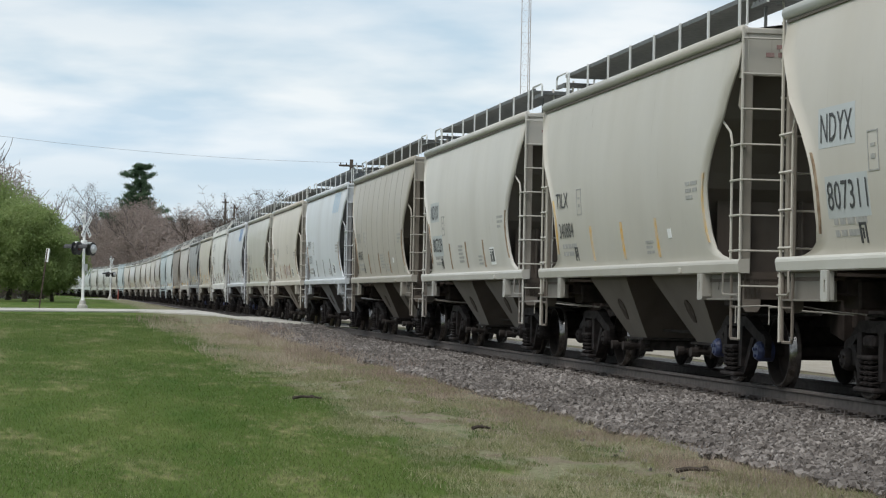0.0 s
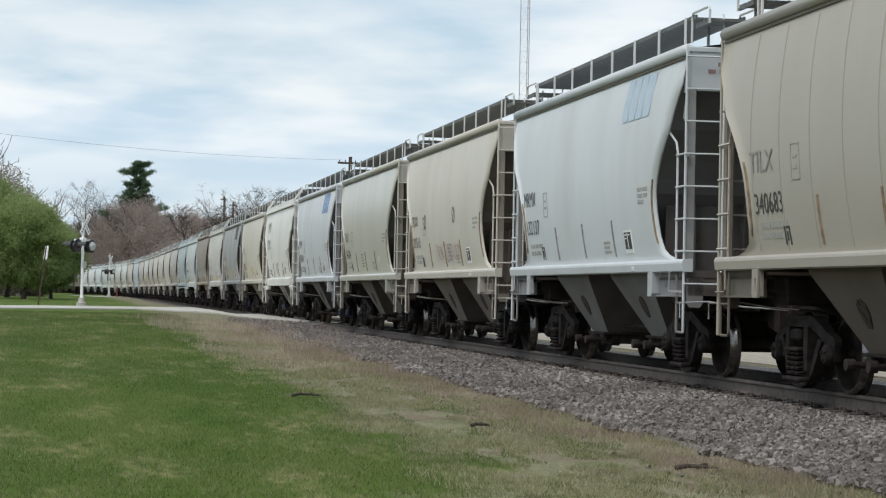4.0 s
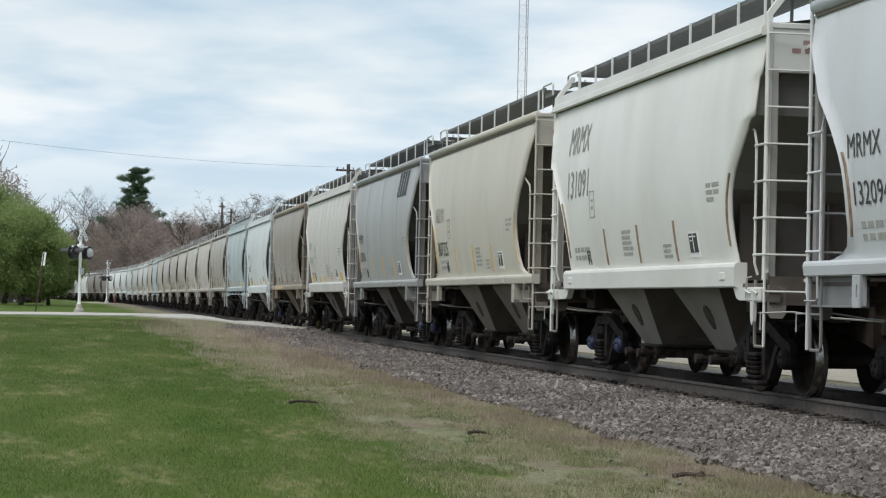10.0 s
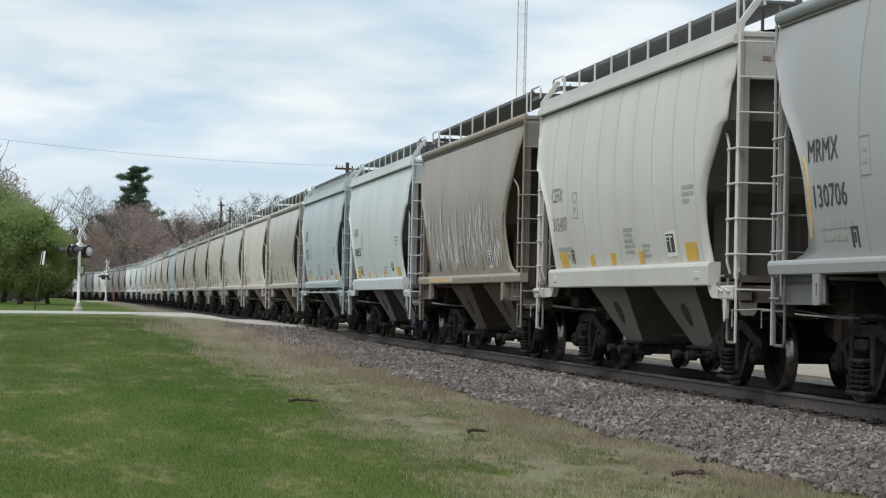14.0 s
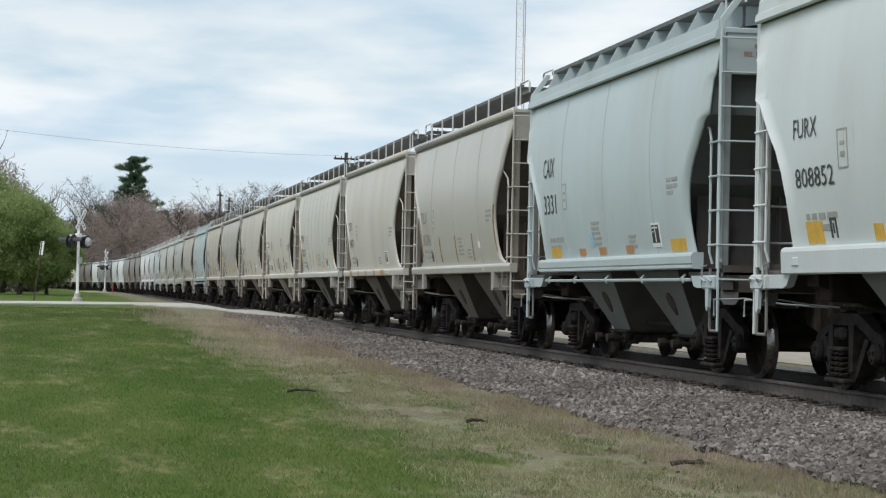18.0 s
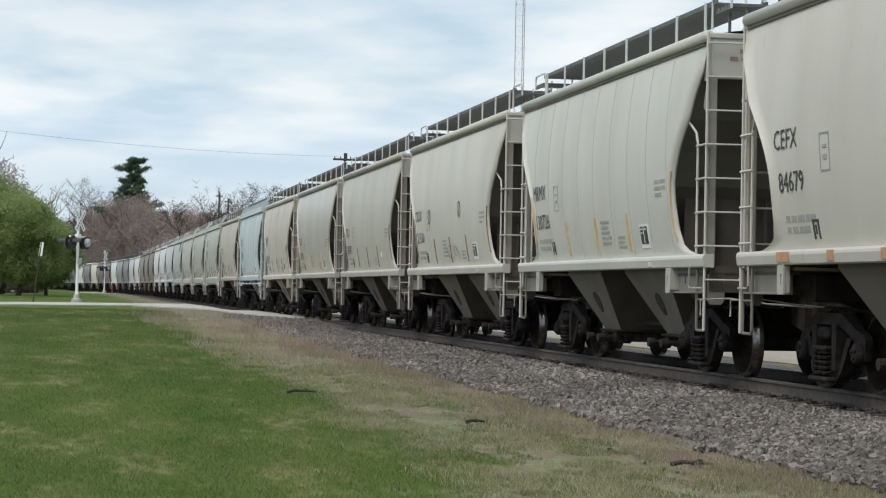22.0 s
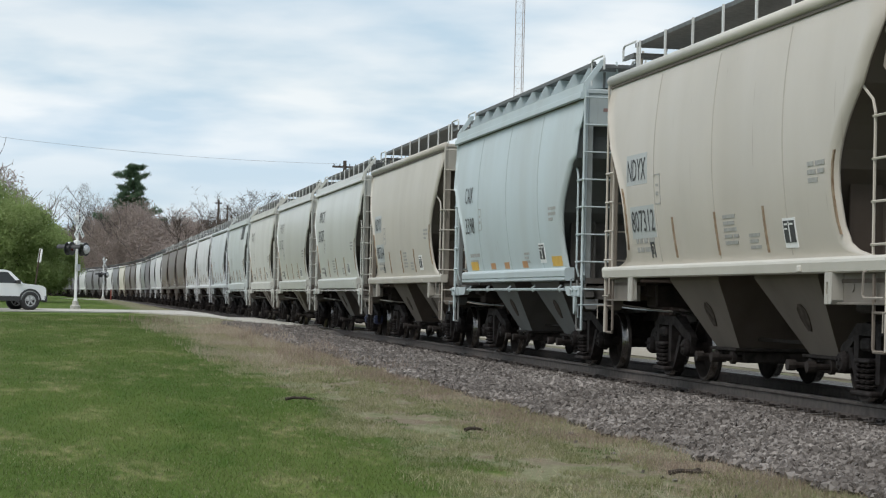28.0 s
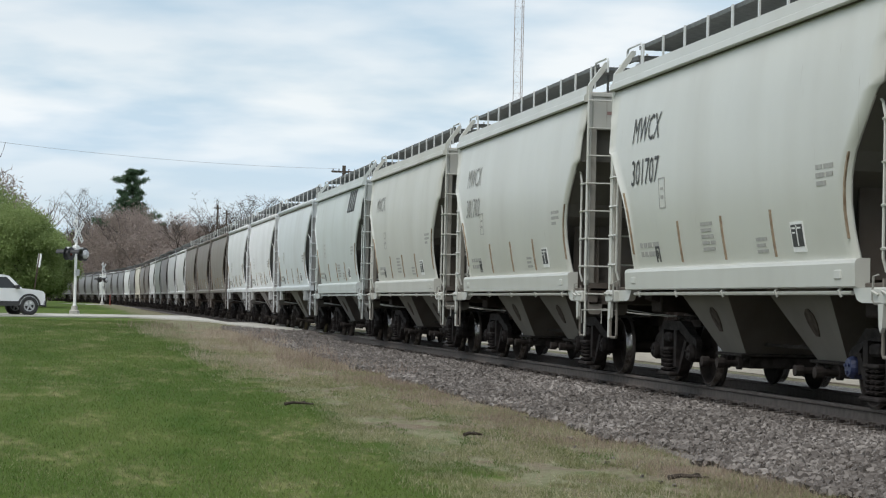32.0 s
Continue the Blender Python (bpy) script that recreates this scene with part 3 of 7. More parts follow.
def end_pad_mesh(side, end):
    """The corner casting of the angled cars: a ledge under the sill's end with a hooked lug and grab loops."""
    g = Geo()
    s, e = side, end
    g.box(s * 1.50, s * 1.60, e * 5.0, e * 5.5, 1.15, 1.33, 0.02)
    g.prism([(e * 4.30, 1.33), (e * 5.0, 1.33), (e * 5.0, 1.17), (e * 4.55, 1.17), (e * 4.42, 1.20)], 0, s * 1.44, s * 1.53)
    g.prism([(e * 5.17, 1.16), (e * 5.31, 1.16), (e * 5.285, 0.92), (e * 5.24, 0.87), (e * 5.195, 0.92)], 0, s * 1.56, s * 1.60)
    g.tube([(s * 1.60, e * 5.05, 1.27), (s * 1.64, e * 5.11, 1.29), (s * 1.61, e * 5.19, 1.25)], 0.015, 5)
    g.tube([(s * 1.60, e * 5.31, 1.27), (s * 1.64, e * 5.37, 1.29), (s * 1.61, e * 5.45, 1.25)], 0.015, 5)
    return g.mesh("casting", PAINT)


def board_mesh(side):
    """A running board of open grating bars on the roof."""
    g = Geo()
    a, b = side * 1.30, side * 0.62
    g.prism([(a, 5.0), (a, 4.94), (b, 4.94), (b, 5.0), (b + side * 0.03, 5.0), (b + side * 0.03, 4.965), (a - side * 0.03, 4.965), (a - side * 0.03, 5.0)], 1, -5.0, 5.0)
    return g.mesh("running_board", GRATE)


def post_mesh(side):
    g = Geo()
    g.box(side * 1.315, side * 1.335, -0.03, 0.03, 4.5, 5.0)
    return g.mesh("board_post", PAINT)


def gusset_mesh(side):
    g = Geo()
    s = side
    V = [(s * 1.48, -0.01, 4.58), (s * 0.7, -0.01, 4.62), (s * 0.66, -0.01, 4.93), (s * 1.31, -0.01, 4.93)]
    V += [(x, 0.01, z) for x, _, z in V]
    g.add(V, [(0, 1, 2, 3), (7, 6, 5, 4), (0, 4, 5, 1), (1, 5, 6, 2), (2, 6, 7, 3), (3, 7, 4, 0)])
    return g.mesh("board_bracket", PAINT)


def crossover_mesh(end):
    """The grated step across the roof end."""
    g = Geo()
    for k in range(4):
        g.box(-1.3, 1.3, end * (5.06 + 0.15 * k), end * (5.06 + 0.15 * k + 0.10), 4.835, 4.87, 0.0)
    for x in (-1.29, -0.65, 0.0, 0.65, 1.29):
        g.box(x - 0.015, x + 0.015, end * 5.03, end * 5.64, 4.80, 4.835)
    for s in (-1, 1):
        g.box(s * 1.2 - 0.015, s * 1.2 + 0.015, end * 5.25, end * 5.29, 4.5, 4.8)
    return g.mesh("crossover_platform", GRATE)


def roof_grab_mesh(x, end):
    """A hooped grab rail at the end of the roof walk."""
    g = Geo()
    z = 5.03
    g.tube([(x, end * 4.86, 4.62), (x, end * 4.86, z - 0.05), (x, end * 4.91, z), (x, end * 5.60, z), (x, end * 5.66, z - 0.05), (x, end * 5.66, 4.80)], 0.017, 5)
    return g.mesh("roof_grab_rail", PAINT)


def hatch_mesh():
    g = Geo()
    for y0 in (-4.6, -1.55, 1.5):
        g.prism([(-0.34, 4.62), (0.34, 4.62), (0.34, 4.78), (0.2, 4.84), (-0.2, 4.84), (-0.34, 4.78)], 1, y0, y0 + 3.0)
    return g.mesh("roof_hatch", PAINT)


def side_frame_mesh(side):
    """The cast side frame of a bogie: a humped top member, a V-shaped lower one and two columns about the spring window."""
    g = Geo()
    s = side
    top = [(-1.03, 0.47), (-1.05, 0.61), (-0.98, 0.67), (-0.82, 0.71), (-0.62, 0.81), (-0.42, 0.90), (0.42, 0.90), (0.62, 0.81), (0.82, 0.71), (0.98, 0.67), (1.05, 0.61), (1.03, 0.47), (0.96, 0.56), (0.76, 0.59), (0.56, 0.69), (0.36, 0.765), (-0.36, 0.765), (-0.56, 0.69), (-0.76, 0.59), (-0.96, 0.56)]
    n = len(top)
    V = []
    for x in (0.0, 1.0):
        for y, z in top:
            k = 1 - min(1, abs(y) / 0.95)
            V.append((s * (0.985 - 0.03 * k + x * (0.09 + 0.13 * k)), y, z))
    F = [tuple(range(n)), tuple(range(n, 2 * n))[::-1]] + [(i, n + i, n + (i + 1) % n, (i + 1) % n) for i in range(n)]
    g.add(V, F)
    low = [(-0.72, 0.61), (-0.44, 0.24), (-0.31, 0.13), (0.31, 0.13), (0.44, 0.24), (0.72, 0.61), (0.60, 0.63), (0.35, 0.28), (-0.35, 0.28), (-0.60, 0.63)]
    g.prism(low, 0, s * 0.98, s * 1.12)
    for e in (-1, 1):
        g.prism([(e * 0.25, 0.25), (e * 0.37, 0.25), (e * 0.40, 0.77), (e * 0.25, 0.77)], 0, s * 0.96, s * 1.17)
        g.prism([(e * 0.99, 0.38), (e * 1.03, 0.38), (e * 1.05, 0.60), (e * 0.99, 0.60)], 0, s * 0.99, s * 1.07)
        g.prism([(e * 0.68, 0.40), (e * 0.75, 0.38), (e * 0.77, 0.60), (e * 0.68, 0.60)], 0, s * 0.99, s * 1.08)
    g.box(s * 0.96, s * 1.25, -0.31, 0.31, 0.11, 0.17, 0.02)
    g.box(s * 1.10, s * 1.20, -0.16, 0.16, 0.60, 0.74, 0.03)
    return g.mesh("side_frame", CASTING)


def springs_mesh(side):
    """The nest of coil springs: four stout coils side by side and one behind another."""
    g = Geo()
    for cx, cy in ((1.17, -0.145), (1.17, 0.0), (1.17, 0.145), (1.04, -0.08), (1.04, 0.08)):
        pts = [(side * cx + 0.058 * math.cos(a), cy + 0.058 * math.sin(a), 0.175 + 0.30 * a / 31.5) for a in [31.5 * k / 40 for k in range(41)]]
        g.tube(pts, 0.0165, 4)
    g.box(side * 0.98, side * 1.24, -0.23, 0.23, 0.47, 0.52, 0.015)
    return g.mesh("spring_nest", CASTING)


def wheelset_mesh():
    g = Geo()
    for s in (-1, 1):
        prof = [(s * 0.79, 0.0), (s * 0.79, 0.13), (s * 0.775, 0.2), (s * 0.745, 0.3), (s * 0.725, 0.37), (s * 0.73, 0.40), (s * 0.845, 0.42), (s * 0.85, 0.452), (s * 0.75, 0.457), (s * 0.722, 0.482), (s * 0.70, 0.484), (s * 0.69, 0.45), (s * 0.69, 0.38), (s * 0.70, 0.25), (s * 0.66, 0.13), (s * 0.66, 0.0)]
        g.lathe(prof if s > 0 else prof[::-1], 0, (0, 0, 0), 28)
    g.lathe([(-1.02, 0.0), (-1.02, 0.07), (-0.6, 0.085), (0.6, 0.085), (1.02, 0.07), (1.02, 0.0)], 0, (0, 0, 0), 12)
    me = g.mesh("wheelset", WHEEL, True)
    me.materials.append(WHEEL_RIM)
    me.materials.append(TREAD)
    for p in me.polygons:
        vs = [me.vertices[i].co for i in p.vertices]
        rr = [math.hypot(v.y, v.z) for v in vs]
        if min(rr) > 0.449 and max(rr) < 0.46:
            p.material_index = 2
        elif min(rr) > 0.41:
            p.material_index = 1
    return me


def bearing_mesh(side, y):
    g = Geo()
    s = side
    g.lathe([(s * 0.93, 0.0), (s * 0.93, 0.13), (s * 1.10, 0.13), (s * 1.13, 0.115), (s * 1.15, 0.10), (s * 1.155, 0.0)][::s], 0, (0, y, R_WHEEL), 16)
    for k in range(3):
        a = k * 2.094 + 0.5
        g.lathe([(s * 1.145, 0.0), (s * 1.145, 0.022), (s * 1.175, 0.022), (s * 1.175, 0.0)][::s], 0, (0, y + 0.055 * math.cos(a), R_WHEEL + 0.055 * math.sin(a)), 6)
    return g.mesh("bearing_cap", CASTING)


def bolster_mesh():
    g = Geo()
    g.prism([(-1.0, 0.62), (-0.9, 0.5), (-0.4, 0.42), (0.4, 0.42), (0.9, 0.5), (1.0, 0.62), (1.0, 0.76), (0.4, 0.86), (-0.4, 0.86), (-1.0, 0.76)], 1, -0.22, 0.22)
    for y in (-0.42, 0.42):
        g.box(-0.8, 0.8, y - 0.05, y + 0.05, 0.34, 0.46, 0.01)
    return g.mesh("bogie", GRIME)


def brake_mesh():
    g = Geo()
    g.lathe([(-0.45, 0.0), (-0.45, 0.14), (-0.38, 0.19), (0.38, 0.19), (0.45, 0.14), (0.45, 0.0)], 0, (0.3, 4.95, 1.6), 14)
    return g.mesh("air_reservoir", PAINT)


def pipe_mesh():
    g = Geo()
    g.tube([(-0.55, -5.6, 0.95), (-0.55, -3.0, 0.9), (-0.62, -2.6, 0.62), (-0.62, 2.6, 0.62), (-0.55, 3.0, 0.9), (-0.55, 5.6, 0.95)], 0.025, 6)
    return g.mesh("brake_pipe", GRIME)


def rod_mesh(side):
    g = Geo()
    g.tube([(side * 1.53, -4.3, 1.275), (side * 1.53, 4.1, 1.275)], 0.024, 6)
    for y in (-4.0, -2.0, 0.0, 2.0, 3.8):
        g.tube([(side * 1.53, y, 1.235), (side * 1.56, y + 0.02, 1.29), (side * 1.5, y + 0.05, 1.345)], 0.02, 5)
    return g.mesh("opening_rod", PAINT)


def eave_shadow_mesh(side):
    """A dark strip that paints the shadow line and grime under the eave."""
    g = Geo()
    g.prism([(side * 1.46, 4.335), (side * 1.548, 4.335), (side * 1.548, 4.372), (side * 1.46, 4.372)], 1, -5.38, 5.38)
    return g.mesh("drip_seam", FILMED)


def corner_post_mesh(side, end):
    """The broad flat post at each corner that bends in to the running board."""
    g = Geo()
    s, y0, y1 = side, end * 5.41, end * 5.48
    outer = [(1.545, 1.42), (1.545, 4.62), (1.30, 4.98), (1.24, 4.98), (1.24, 4.92), (1.49, 4.58), (1.49, 1.42)]
    g.prism([(s * a, b) for a, b in outer], 1, y0, y1)
    return g.mesh("corner_post", PAINT)


def uncoupling_mesh(side, end):
    g = Geo()
    y = end * 5.62
    g.tube([(side * 1.62, y, 0.82), (side * 1.62, y, 1.02), (side * 1.25, y, 1.04), (side * 0.8, y + end * 0.1, 0.98), (side * 0.3, y + end * 0.35, 0.95)], 0.012, 5)
    g.tube([(side * 1.55, end * 5.06, 1.46), (side * 1.60, end * 5.04, 1.44), (side * 1.60, end * 5.02, 1.2), (side * 1.60, end * 5.06, 1.17), (side * 1.57, end * 5.5, 1.17)], 0.014, 5)
    return g.mesh("uncoupling_lever", FILMED)


# -- stencils, strips and decals, laid on the curved side --


def on_side(side, y, z, lift=0.008):
    return (side * (half_width(z) + lift), y, z)


def patch(g, side, y0, y1, z0, z1, lift=0.006, rows=3):
    """A thin decal that follows the side; y0 is its left edge as read."""
    V, F = [], []
    for i in range(rows + 1):
        z = z0 + (z1 - z0) * i / rows
        V += [on_side(side, y0, z, lift), on_side(side, y1, z, lift), on_side(side, y0, z, -0.004), on_side(side, y1, z, -0.004)]
    for i in range(rows):
        a, b = 4 * i, 4 * i + 4
        F += [(a, a + 1, b + 1, b), (a, b, b + 2, a + 2), (a + 1, a + 3, b + 3, b + 1)]
    F += [(0, 2, 3, 1), (4 * rows, 4 * rows + 1, 4 * rows + 3, 4 * rows + 2)]
    g.add(V, F)


FONT = {}


def text_flat(body):
    if body not in FONT:
        cu = bpy.data.curves.new("text", "FONT")
        cu.body, cu.size, cu.resolution_u = body, 1.0, 2
        ob = bpy.data.objects.new("text", cu)
        scene.collection.objects.link(ob)
        me = bpy.data.meshes.new_from_object(ob.evaluated_get(bpy.context.evaluated_depsgraph_get()))
        V = [v.co.copy() for v in me.vertices]
        F = [tuple(p.vertices) for p in me.polygons]
        bpy.data.objects.remove(ob), bpy.data.curves.remove(cu), bpy.data.meshes.remove(me)
        FONT[body] = (V, F)
    return FONT[body]


def lettering(body, side, y, z, height, width, mat, lean=0.0):
    """Words on the side: capital height and overall width in metres, y their left end as read."""
    V, F = text_flat(body)
    x0, x1 = min(v.x for v in V), max(v.x for v in V)
    z0, z1 = min(v.y for v in V), max(v.y for v in V)
    run = -1 if side < 0 else 1
    P = []
    for v in V:
        zz = z + (v.y - z0) / (z1 - z0) * height
        P.append(on_side(side, y + run * ((v.x - x0) / (x1 - x0) * width + lean * (zz - z)), zz, 0.009))
    return sheet("lettering", P, F, mat)


def logo_mesh(side, y, z, h, w, mat):
    """A slanted four-part mark drawn as plain shapes."""
    g = Geo()
    run = -1 if side < 0 else 1
    lean = 0.32
    shapes = [[(0.0, 0.08), (0.06, 0.0), (0.22, 0.0), (0.22, 1.0), (0.06, 1.0), (0.0, 0.92)], [(0.27, 0.0), (0.47, 0.0), (0.47, 1.0), (0.27, 1.0)],
              [(0.52, 0.0), (0.70, 0.0), (0.70, 1.0), (0.52, 1.0)], [(0.75, 0.0), (0.97, 0.0), (0.97, 1.0), (0.75, 1.0)]]
    for k, s in enumerate(shapes):
        P = [on_side(side, y + run * (a * w + lean * b * h), z + b * h, 0.009) for a, b in s]
        g.add(P, [tuple(range(len(P)))])
    return g.mesh("logo", mat)


def stencil_rows(side, y, z, rows, mat, size=0.05):
    """Small writing too worn to read, as rows of bars."""
    g = Geo()
    rnd = random.Random(int(abs(y) * 100 + z * 1000))
    run = -1 if side < 0 else 1
    for r, words in enumerate(rows):
        a = y
        for wlen in words:
            patch(g, side, a, a + run * wlen, z - r * size * 1.8, z - r * size * 1.8 + size, 0.006, 1)
            a += run * (wlen + 0.06)
    return g.mesh("stencil", mat)


def strip_mesh(side, y, z0, z1, mat, w=0.05, follow=None):
    g = Geo()
    n, V, F = 6, [], []
    for i in range(n + 1):
        z = z0 + (z1 - z0) * i / n
        yy = follow(z) if follow else y
        V += [on_side(side, yy - w / 2, z, 0.02), on_side(side, yy + w / 2, z, 0.02), on_side(side, yy - w / 2, z, -0.01), on_side(side, yy + w / 2, z, -0.01)]
    for i in range(n):
        a, b = 4 * i, 4 * i + 4
        F += [(a, a + 1, b + 1, b), (a, b, b + 2, a + 2), (a + 1, a + 3, b + 3, b + 1)]
    F += [(0, 2, 3, 1), (4 * n, 4 * n + 1, 4 * n + 3, 4 * n + 2)]
    g.add(V, F)
    return g.mesh("strip", mat)


def seam_mesh(side, y):
    """One welded joint between side plates, a low ridge."""
    g = Geo()
    n, V, F = 10, [], []
    for i in range(n + 1):
        z = 1.66 + 2.62 * i / n
        V += [on_side(side, y - 0.018, z, 0.001), on_side(side, y, z, 0.010), on_side(side, y + 0.018, z, 0.001)]
    for i in range(n):
        a, b = 3 * i, 3 * i + 3
        F += [(a, a + 1, b + 1, b), (a + 1, a + 2, b + 2, b + 1)]
    g.add(V, F)
    return g.mesh("weld_seam", PAINT)


def placard_mesh(side, dark):
    g = Geo()
    r = -1 if side < 0 else 1
    y = -2.52 * (1 if side < 0 else -1)
    if dark:
        patch(g, side, y + r * 0.03, y + r * 0.39, 1.80, 2.05, 0.012)
        return g.mesh("placard_face", BLACK_INK)
    patch(g, side, y, y + r * 0.42, 1.74, 2.08, 0.008)
    return g.mesh("placard", WHITE_INK)


def placard_ticks_mesh(side):
    g = Geo()
    r = -1 if side < 0 else 1
    y = -2.52 * (1 if side < 0 else -1)
    patch(g, side, y + r * 0.20, y + r * 0.225, 1.81, 2.04, 0.016)
    patch(g, side, y + r * 0.06, y + r * 0.17, 2.0, 2.02, 0.016, 1)
    patch(g, side, y + r * 0.06, y + r * 0.15, 1.95, 1.965, 0.016, 1)
    patch(g, side, y + r * 0.25, y + r * 0.35, 2.0, 2.02, 0.016, 1)
    return g.mesh("placard_mark", WHITE_INK)


def frame_box_mesh(side, y, z, w, h):
    g = Geo()
    r = -1 if side < 0 else 1
    for a, b, c, d in ((0, w, 0, 0.015), (0, w, h - 0.015, h), (0, 0.02, 0.015, h - 0.015), (w - 0.02, w, 0.015, h - 0.015), (w * 0.3, w * 0.7, h * 0.3, h * 0.42), (w * 0.3, w * 0.7, h * 0.6, h * 0.68)):
        patch(g, side, y + r * a, y + r * b, z + c, z + d, 0.007, 1)
    return g.mesh("stencil_box", FAINT_INK)


def hook_mark_mesh(side):
    g = Geo()
    r = -1 if side < 0 else 1
    y = 3.15 * (1 if side < 0 else -1)
    for a, b, c, d in ((0, 0.05, 0, 0.22), (0, 0.2, 0.19, 0.22), (0.16, 0.2, 0, 0.19), (0.08, 0.12, 0.05, 0.16)):
        patch(g, side, y + r * a, y + r * b, 1.72 + c, 1.72 + d, 0.007, 1)
    return g.mesh("door_mark", BLACK_INK)


def squiggle_mesh(side, seed, y, z, w, h, mat, band=0.03):
    """Spray-can scribble: loops of a flat band, no letters."""
    rnd = random.Random(seed)
    g = Geo()
    r = -1 if side < 0 else 1
    pts, a, k = [], 0.0, 0
    while a < w:
        am = h * (0.32 + 0.16 * noise.noise((a * 3, seed, 0)))
        pts.append((a + 0.11 * math.sin(k * 0.55 + seed), z + h * 0.5 + am * math.sin(k * 0.42 + 1.5 * noise.noise((a * 2, 1, seed)))))
        a += 0.021
        k += 1
    V = []
    for p, q in pts:
        V += [on_side(side, y + r * p, q, 0.008), on_side(side, y + r * (p + band), q + band * 0.66, 0.008)]
    g.add(V, [(2 * i, 2 * i + 1, 2 * i + 3, 2 * i + 2) for i in range(len(pts) - 1)])
    return g.mesh("scribble", mat)


def drips_mesh(side, seed):
    """Pale runs down the side, thickest low down, of uneven length and width."""
    rnd = random.Random(seed)
    g = Geo()
    r = -1 if side < 0 else 1
    for k in range(240):
        y = rnd.uniform(-4.0, 4.0)
        z0 = 1.72 + abs(rnd.gauss(0, 0.42))
        z1 = min(3.6, z0 + rnd.uniform(0.15, 0.55) + (1.0 * rnd.random() if rnd.random() < 0.2 else 0))
        w = rnd.uniform(0.02, 0.11)
        lean = rnd.uniform(-0.04, 0.04)
        V, n = [], 4
        for i in range(n + 1):
            f = i / n
            ww = w * (0.35 + 0.65 * math.sin(math.pi * min(1, f + 0.15)))
            V += [on_side(side, y + r * (lean * f - ww / 2), z0 + (z1 - z0) * f, 0.012), on_side(side, y + r * (lean * f + ww / 2), z0 + (z1 - z0) * f, 0.012)]
        g.add(V, [(2 * i, 2 * i + 1, 2 * i + 3, 2 * i + 2) for i in range(n)])
    return g.mesh("chalk_stain", CHALK)


def circle_mark_mesh(side, y, z):
    g = Geo()
    V, F, n = [], [], 20
    for k in range(n):
        a = 2 * math.pi * k / n
        for q in (0.14, 0.17):
            V.append(on_side(side, y + q * math.cos(a), z + q * math.sin(a), 0.008))
    F = [(2 * k, 2 * k + 1, (2 * k + 3) % (2 * n), (2 * k + 2) % (2 * n)) for k in range(n)]
    g.add(V, F)
    g.add([on_side(side, y - 0.1, z + 0.12, 0.008), on_side(side, y - 0.07, z + 0.14, 0.008), on_side(side, y + 0.1, z - 0.12, 0.008), on_side(side, y + 0.07, z - 0.14, 0.008)], [(0, 1, 2, 3)])
    return g.mesh("circle_mark", BLACK_INK)


